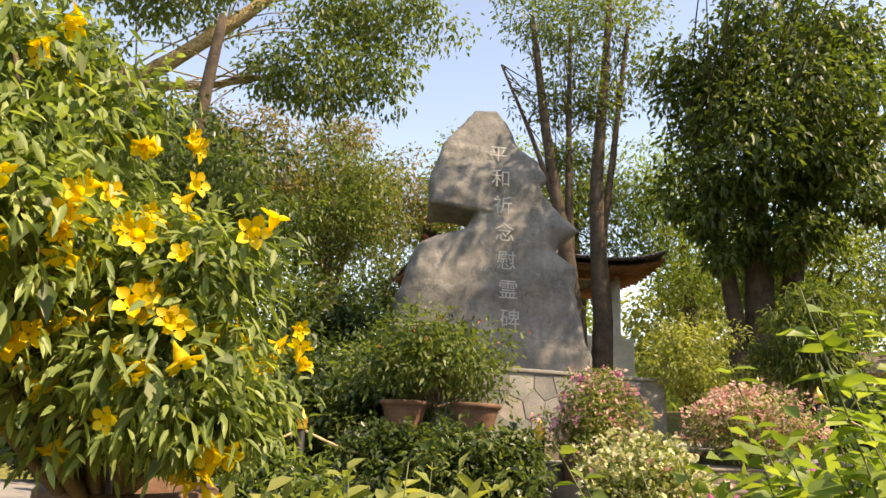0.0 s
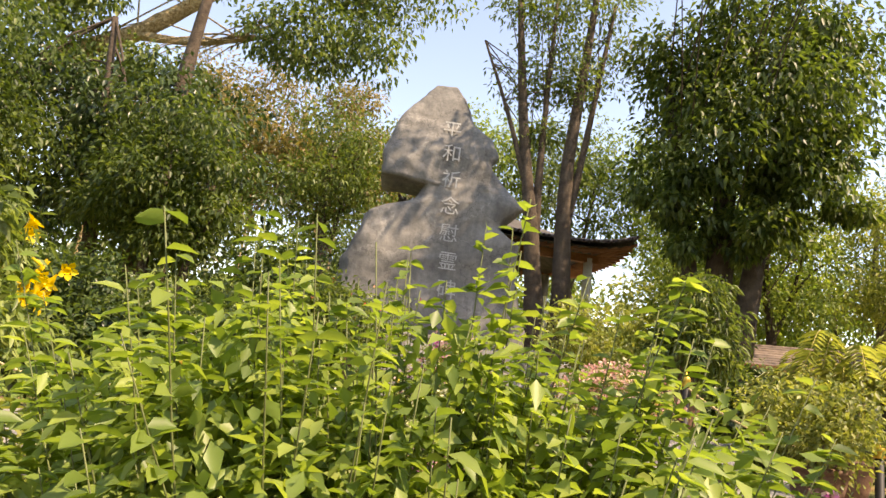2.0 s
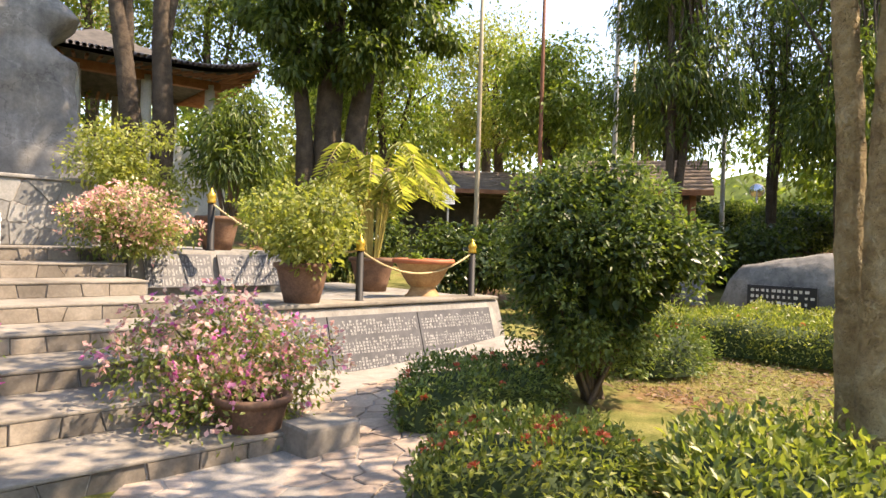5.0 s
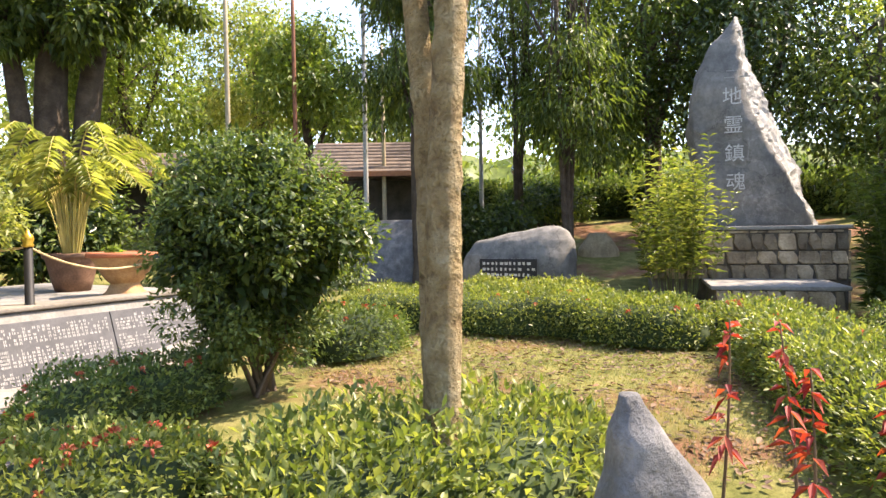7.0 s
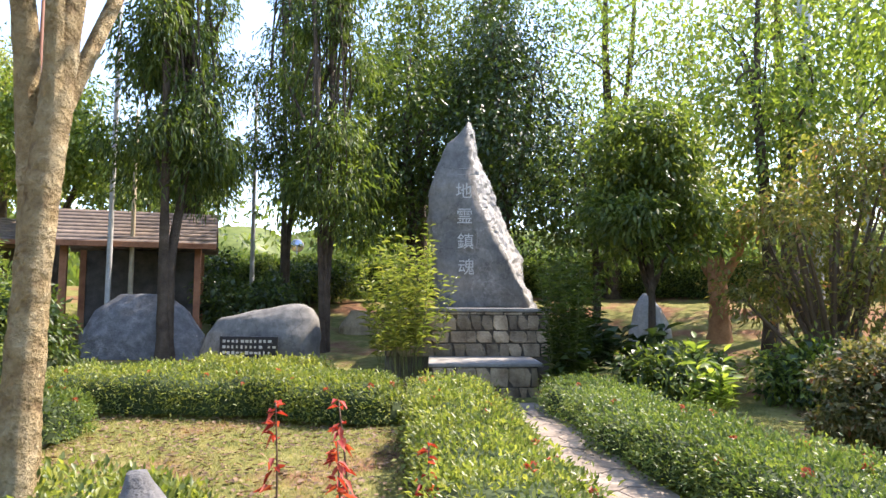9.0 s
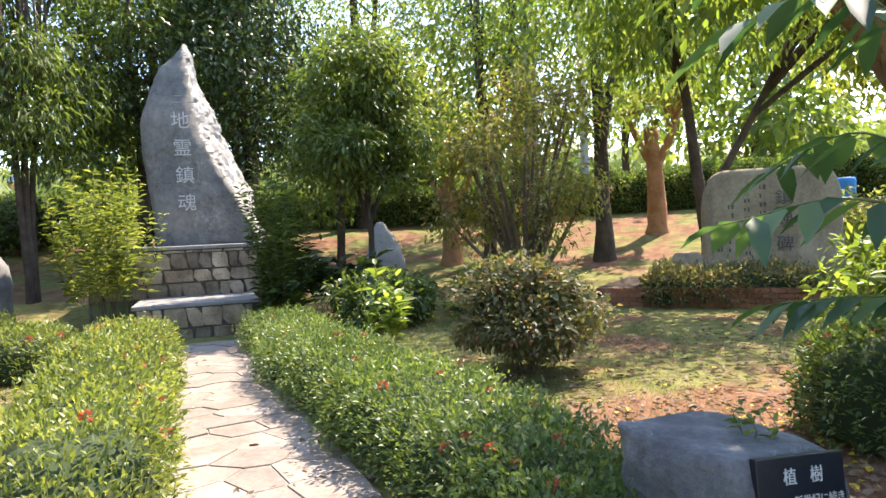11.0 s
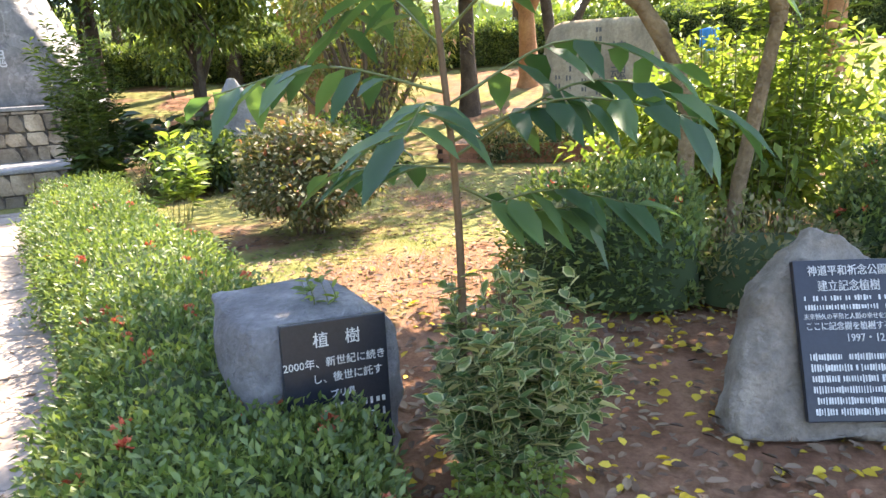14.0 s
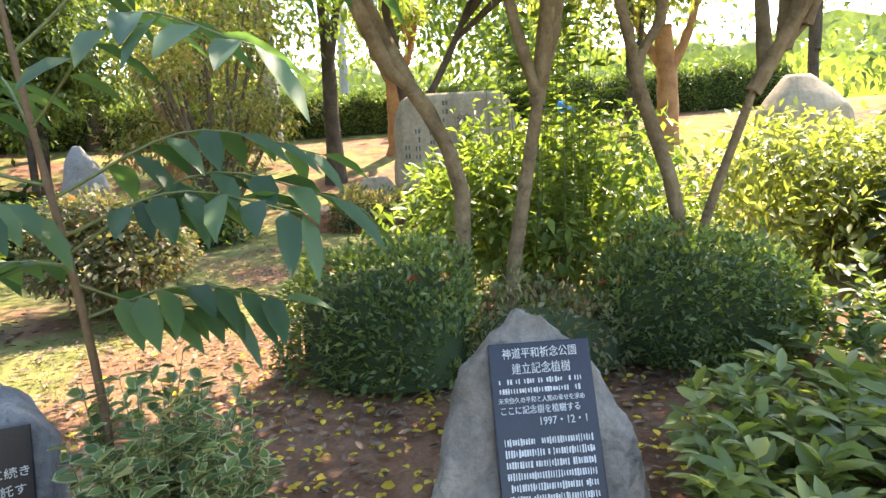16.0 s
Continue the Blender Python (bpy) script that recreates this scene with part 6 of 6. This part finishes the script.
weeping(16.85, 9.3, 12, 1.9, 4.6, "tree with long drooping dark leaves", 2, 0.2, 3000)
weeping(20.5, 7.3, 14, 1.9, 3.6, "slim tree with long drooping leaves", 3, 0.10)
weeping(29.6, 6.8, 18, 1.7, 6.0, "tall columnar tree with drooping leaves", 1, 0.2)
weeping(23.4, 11.8, 13, 2.2, 5.0, "drooping dark tree near the road", 2, 0.16)
weeping(20.9, 13.9, 13, 2.6, 4.5, "drooping dark-leaved tree behind the round bush", 2, 0.28)
for x, y, hh, r, zc, lf, lab in ((25.6, 8.0, 11, 3.4, 0.6, L_DARK, "dense dark tree behind the pointed stone"), (27.4, 5.2, 12, 3.6, 0.55, L_DEEP, "dense dark tree behind the pointed stone"), (26.2, 1.4, 7, 2.2, 0.55, L_MID, "dark tree beside the pointed stone"), (30.0, 10.5, 15, 4.0, 0.7, L_MID, "tall green tree beyond the boulders"),
                                 (33.0, 3.0, 17, 5.2, 0.62, L_BRIGHT, "light green tree behind the pointed stone"), (24.6, -3.6, 10.5, 3.2, 0.6, L_BRIGHT, "light green airy tree"), (26.0, -6.6, 12, 4.0, 0.6, L_BRIGHT, "airy yellow-green tree on the slope"), (32.5, -3.5, 15, 5.0, 0.62, L_YELLOW, "sunlit tree near the road"),
                                 (23.6, -14.2, 7.5, 3.2, 0.7, L_YELLOW, "sunlit feathery tree on the slope"), (24.0, -19.0, 8.0, 3.4, 0.7, L_BRIGHT, "light green tree on the slope"), (40, 12, 14, 6, 0.6, L_MID, "green tree beyond the road"), (46, -8, 13, 6, 0.6, L_MID, "green tree beyond the road"), (27, -26, 10, 4.5, 0.6, L_MID, "green tree at the slope's end")):
    T("garden_tree", x, y, lab, [(((0, 0, 0), (0.15, 0, hh * 0.3), (-0.1, 0.1, hh * 0.6), (0, 0, hh * 0.9)), 0.02 * hh, 0.05), (((0, 0, hh * 0.25), (0.7, -0.5, hh * 0.5), (1.1, -0.9, hh * 0.8)), 0.012 * hh, 0.04)],
      [((0, 0, hh * zc), (r, r, hh * (0.98 - zc)))], lf, 15000 if y > 4 else 10500 if x > 30 else 5200, 0.19, 0.095, 46, droop=0.2)
T("small_tree", 19.36, -2.07, "rounded small tree with dense mid-green leaves", [(((0, 0, 0), (0.05, 0, 1.5), (0, 0, 3), (0, 0, 5)), 0.07, 0.03), (((0.15, 0.1, 0), (0.3, 0.1, 1.6), (0.5, 0.2, 3.5)), 0.06, 0.03)], [((0.0, 0.1, 4.5), (1.4, 1.4, 1.5)), ((0.1, -0.1, 3.1), (1.7, 1.6, 0.9))], L_MID, 6500, 0.14, 0.062, 40, droop=0.2, size=(0.2, 0.36))
T("bent_tree", 12.01, -9.07, "small tree with bent forking brown stems",
  [(((0, 0, 0), (0, 0, 0.55), (0, -0.01, 1.23), (0, 0.25, 1.82), (0, 0.50, 2.07), (0.05, 0.56, 2.5), (0.1, 0.8, 3.8)), 0.068, 0.04),
   (((0, -0.34, 0), (0, -0.37, 0.57), (0, -0.51, 1.36), (0, -0.6, 1.85), (0, -0.72, 2.29), (0.1, -0.95, 3.6)), 0.058, 0.032),
   (((0, -0.58, 1.8), (0, -0.48, 2.1), (0, -0.40, 2.42), (0.1, -0.15, 3.5)), 0.05, 0.03)],
  [((0.2, 0.0, 3.8), (2.3, 2.5, 0.8))], L_BRIGHT, 10500, 0.15, 0.065, 26, bark=M_BARK_BROWN, low=-0.35)
T("bent_tree", 11.93, -10.62, "small tree with crooked forking stems",
  [(((0, 0, 0), (0, 0, 0.67), (0, 0.05, 1.11), (0, 0.23, 1.63), (0, 0.31, 1.94), (0, 0.17, 2.19), (0, 0.13, 2.4), (0.05, 0.2, 3.5)), 0.06, 0.032),
   (((0, 0.30, 1.92), (0, 0.42, 2.38), (0.1, 0.6, 3.3)), 0.045, 0.03),
   (((0, -0.1, 0), (0, -0.16, 0.74), (0, -0.39, 1.41), (0, -0.57, 1.86), (0, -0.91, 2.25), (0.1, -1.4, 3.1)), 0.04, 0.022)],
  [((0.1, -0.4, 3.8), (2.2, 2.3, 0.8))], L_BRIGHT, 10000, 0.15, 0.065, 26, bark=M_BARK_BROWN, low=-0.35)
for x, y, h, lab in ((26.5, -2.1, 2.6, "pruned orange-barked tree with a bare trunk"), (29.4, -8.3, 3.4, "pruned orange-barked trunk with short forks"), (25.0, -15.6, 3.2, "pruned orange-barked trunk on the slope")):
    T("pruned_tree", x, y, lab, [(((0, 0, 0), (0, 0, h * 0.5), (0.1, 0.1, h)), 0.32, 0.22), (((0, 0, h * 0.6), (0.3, 0.5, h * 0.9), (0.4, 0.8, h * 1.15)), 0.16, 0.08), (((0, 0, h * 0.6), (0.0, -0.5, h * 0.9), (0, -0.8, h * 1.2)), 0.16, 0.08)],
      [((0, 0, h * 1.25), (1.3, 1.3, 0.7))], L_YELLOW, 900, 0.18, 0.08, 12, bark=M_BARK_ORANGE)

for x, y, hh, r, lf in ((-14, 56, 14, 7, L_BRIGHT), (-3, 58, 13, 7, L_MID), (7, 52, 12, 7, L_BRIGHT), (17, 46, 12, 6.5, L_YELLOW), (26, 42, 12, 6.5, L_BRIGHT), (34, 36, 12, 6, L_MID), (42, 22, 11, 6, L_BRIGHT), (47, 4, 12, 6, L_YELLOW), (42, -14, 11, 6, L_BRIGHT), (-30, 46, 14, 8, L_MID), (-38, 34, 14, 8, L_DARK)):
    T("distant_tree", x, y, "hazy green tree beyond the garden", [(((0, 0, 0), (0.2, 0, hh * 0.4), (0, 0, hh * 0.8)), 0.25, 0.08)], [((0, 0, hh * 0.52), (r, r, hh * 0.46))], lf, 4000, 0.5, 0.27, 40, droop=0.2, group="trees beyond the garden")

# far woods close the view
def woods():
    g = Geo()
    cs, rs = [], []
    for a in np.linspace(-180, 180, 150):
        d = rng.uniform(52, 80)
        h = rng.uniform(8, 14)
        cs.append((8 + d * math.sin(radians(a)), d * math.cos(radians(a)), 2 + h * 0.5))
        rs.append((6.0, 6.0, h * 0.55))
    scatter_leaves(g, np.array(cs), np.array(rs), 22000, 0.8, 0.45, 0.2, 0.6)
    return g


solid("far_woods", woods(), L_MID, "distant belt of trees beyond the road", "woods", kind="stuff")

# grass, fallen leaves
def lay(n, x0, x1, y0, y1, keep, material, name, label, lo, hi, wide, stand=False):
    x, y = rng.uniform(x0, x1, n), rng.uniform(y0, y1, n)
    ok = keep(x, y)
    x, y = x[ok], y[ok]
    m = len(x)
    p = np.stack([x, y, height(x, y) + (-0.015 if stand else 0.0)], 1)
    th = rng.uniform(0, 6.28, m)
    L = rng.uniform(lo, hi, m)
    if stand:
        way = np.stack([np.cos(th) * 0.8, np.sin(th) * 0.8, np.ones(m)], 1)
        up = np.stack([np.cos(th), np.sin(th), np.zeros(m)], 1)
    else:
        way = np.stack([np.cos(th), np.sin(th), rng.uniform(0.0, 0.35, m)], 1)
        up = np.tile([0, 0, 1.0], (m, 1)) + rng.normal(size=(m, 3)) * 0.2
        p[:, 2] += 0.004
    g = blades(Geo(), p, way, up, L, L * wide, fold=0.2, droop=0.05, fine=not stand)
    return solid(name, g, material, label, name.replace("_", " "), kind="stuff")


lay(30000, 9.2, 13.0, -3.0, 4.5, lambda x, y: np.hypot(x - 10.9, (y - 0.4) * 0.75) < 2.6, L_GRASS, "lawn_grass", "short dry lawn grass", 0.03, 0.065, 0.12, True)
lay(34000, 10.0, 18.5, -9.0, -2.6, lambda x, y: (np.sin(x * 1.7 + np.sin(y * 2.1) * 1.3) + np.cos(y * 1.9) + 0.25 * rng.normal(size=len(x)) > 0.0), L_GRASS, "lawn_grass", "patchy short grass between the bushes", 0.03, 0.06, 0.12, True)
lay(14000, 9.0, 20.0, -11.5, -4.5, lambda x, y: rng.random(len(x)) < np.clip(1.25 - np.hypot(x - 10.8, y + 8.9) / 6, 0.12, 1), L_FALLEN, "fallen_leaves", "curled brown fallen leaves on the soil", 0.035, 0.085, 0.5)
lay(1500, 9.2, 14.0, -11.0, -6.5, lambda x, y: rng.random(len(x)) < np.clip(1.3 - np.hypot(x - 10.4, y + 8.9) / 2.6, 0.05, 1), L_FALLEN_Y, "yellow_fallen_leaves", "bright yellow fallen leaves", 0.035, 0.07, 0.7)
lay(3600, 9.0, 13.0, -3.0, 4.5, lambda x, y: np.hypot(x - 10.9, (y - 0.4) * 0.75) < 2.7, L_FALLEN, "fallen_leaves", "brown fallen leaves on the lawn", 0.04, 0.09, 0.5)
lay(160, 7.2, 16.0, -7.0, -0.3, lambda x, y: np.abs((y + 6.85) - (x - 7.2) * 0.715) < 0.6, L_FALLEN, "fallen_leaves", "brown fallen leaves on the stone path", 0.05, 0.1, 0.5)

# more cover behind the monument and round the terraces
bush("left_understory", -3.5, 14.5, 0.2, (0, 0, 2.6), (2.8, 1.8, 2.4), L_DARK, 8000, 0.16, 0.07, "tall dark shrub behind the terrace", 44, 8, core=0.7)
bush("left_understory", -1.0, 9.0, 0.0, (0, 0, 1.5), (1.5, 1.2, 1.3), L_MID, 5000, 0.13, 0.055, "leafy green shrub beside the plinth", 34, 8, core=0.7)
bush("left_understory", -3.2, 6.6, 0.55, (0, 0, 0.9), (1.3, 1.0, 0.95), L_DARK, 4200, 0.12, 0.05, "dark green shrub on the terrace", 30, 8, core=0.6)
bush("stair_shrub", 0.6, 4.4, 0.55, (0, 0, 0.4), (0.9, 0.7, 0.5), L_MID, 3000, 0.09, 0.04, "green shrub at the terrace's edge", 26, 8, core=0.6)
bush("stair_shrub", -0.5, 5.3, 0.58, (0, 0, 0.4), (1.0, 0.6, 0.6), L_DARK, 3600, 0.09, 0.04, "dark green shrub below the terrace pots", 28, 8, core=0.6)
bush("stair_shrub", -1.3, 3.2, 0.2, (0, 0, 0.4), (0.9, 0.6, 0.55), L_BRIGHT, 2600, 0.09, 0.04, "light green shrub before the terrace", 26, 8, core=0.6)
bush("slope_shrub", 21.5, 15.2, 0.9, (0, 0, 1.3), (2.6, 1.8, 1.4), L_DARK, 6500, 0.15, 0.06, "dark leafy shrub before the shelter", 36, 8, core=0.7)
bush("slope_shrub", 26.0, 13.0, 1.5, (0, 0, 0.9), (2.6, 1.8, 1.0), L_MID, 5000, 0.15, 0.06, "green shrub on the rising ground", 36, 8, core=0.7)
T("leaning_tree", 22.9, -9.0, "leaning tree with hanging leafy branches over the slab", [(((0, 0, 0), (-0.3, 0.3, 2.0), (-0.9, 0.6, 4.0), (-1.8, 1.0, 5.6)), 0.17, 0.06), (((-0.2, 0.2, 1.6), (-0.1, -0.8, 3.4), (-0.8, -1.6, 5.2)), 0.1, 0.05)],
  [((-1.9, 0.6, 6.2), (3.4, 3.8, 1.9)), ((-1.0, -3.5, 5.6), (2.6, 2.6, 1.6))], L_BRIGHT, 7500, 0.19, 0.08, 36, droop=0.35)


def woods_bank():
    """A closed belt of far foliage behind the single trees."""
    g, n, rows = Geo(), 220, 9
    v = []
    for i in range(n):
        a = 2 * np.pi * i / n
        for j in range(rows):
            t = j / (rows - 1)
            r = 98 - 9 * math.sin(t * 2.6) + 3.5 * noise.noise(Vector((math.cos(a) * 9, math.sin(a) * 9, t * 4)))
            top = 10.5 + 3.5 * noise.noise(Vector((math.cos(a) * 14, math.sin(a) * 14, 3.0)))
            v.append((8 + r * math.cos(a), r * math.sin(a), 1.5 + t * top))
    f = []
    for i in range(n):
        for j in range(rows - 1):
            p, q = i * rows + j, ((i + 1) % n) * rows + j
            f += [(p, q + 1, q), (p, p + 1, q + 1)]
    return g.add(v, f)


solid("backdrop", woods_bank(), L_MID, "far belt of trees closing the horizon", "backdrop", kind="structure", smooth=True)

# ---- stones of walls, stairs and paths ----
def face_stones(parent, u0, u1, z0, z1, v, step, material, thick=0.03, gap=0.012, name="stone", axis="front", pattern=cells):
    for poly in pattern(u1 - u0, z1 - z0, step):
        if axis == "front":
            stone_piece(name, poly, lambda s, t, o: (u0 + s, v - o, z0 + t), parent, material, thick, gap)
        else:
            stone_piece(name, poly, lambda s, t, o: (v + o, u0 + s, z0 + t), parent, material, thick, gap)


face_stones(plinth, 2.62, 6.38, 1.24, 2.27, 6.72, 0.34, M_CLAD, 0.012, 0.014)
face_stones(plinth, 6.72, 9.4, 1.24, 2.27, 6.40, 0.40, M_CLAD, 0.012, 0.014, axis="side")
for k in range(8):
    v0, z0 = V0 + GOING * k, Z0 + RISE * k
    face_stones(stairs, U0 + 0.02, U1 - 0.02, z0, z0 + RISE - 0.031, v0, 0.33, M_RISER, 0.02, 0.006)
face_stones(jbase, -0.93, 0.93, -0.15, 0.40, -1.6, 0.26, M_RUBBLE, 0.05, 0.012, pattern=courses)
face_stones(jbase, -1.88, 1.40, 0.45, 1.35, 0.0, 0.28, M_RUBBLE, 0.05, 0.012, pattern=courses)
face_stones(jbase, 0.02, 2.4, -0.1, 1.35, 1.42, 0.3, M_RUBBLE, 0.045, 0.012, axis="side", pattern=courses)

for row in range(5):
    for i in range(20):
        x = -2.36 + i * 0.24 + (0.12 if row % 2 else 0)
        b_ob = part("brick", box(x, -2.72, -0.1 + row * 0.085, min(x + 0.23, 2.4), -2.60, -0.022 + row * 0.085, 0), M_BRICK, bed)


def paved(name, ctrl, half, step, label, thick=0.016, gap=0.009, stone=M_FLAG):
    root = tagged(new(name), label, "path", kind="structure")
    pts, nor, run = strip(ctrl, 80)

    def place(s, t, o):
        k = np.clip(s / run[-1] * 79, 0, 79)
        i = min(int(k), 78)
        f = k - i
        p = pts[i] * (1 - f) + pts[i + 1] * f
        n = nor[i] * (1 - f) + nor[i + 1] * f
        q = p + n * (t - half)
        return (q[0], q[1], float(height(q[0], q[1])) + o)

    bed_ = Geo()
    a = np.array([place(s, t, thick * 0.4) for s in np.linspace(0, run[-1], 60) for t in (0.02, half, 2 * half - 0.02)])
    f = []
    for i in range(59):
        for j in range(2):
            p = i * 3 + j
            f += [[p, p + 3, p + 4], [p, p + 4, p + 1]]
    part("joint_bed", bed_.add(a, f), M_MORTAR, root)
    for poly in cells(run[-1], 2 * half, step, 0.38):
        stone_piece("flagstone", poly, place, root, stone, thick, gap, 0.004)
    return root


paved("path", [(6.4, -7.3), (8.0, -6.25), (9.55, -5.2), (11.0, -4.12), (12.2, -3.2), (13.5, -2.3), (16.1, -0.45)], 0.58, 0.42, "irregular pale flagstone path between hedges")
paved("paving", [(3.6, -2.7), (4.9, -1.7), (5.6, -0.6), (5.95, 0.7), (6.3, 2.0), (6.95, 3.2), (7.5, 4.2)], 1.5, 0.27, "pinkish irregular flagstone paving by the stairs", 0.024, 0.012, M_PAVE)
paved("walkway", [(-4.0, -3.4), (0.0, -3.6), (3.4, -4.2), (5.6, -5.2), (6.4, -6.6), (7.0, -9.0), (7.2, -12.0)], 0.8, 0.8, "flagstone walkway past the hedges")
paved("paving", [(6.8, 3.75), (8.5, 4.4), (10.3, 5.1)], 0.95, 0.27, "irregular flagstone paving along the name panels", 0.017, 0.012, M_PAVE)
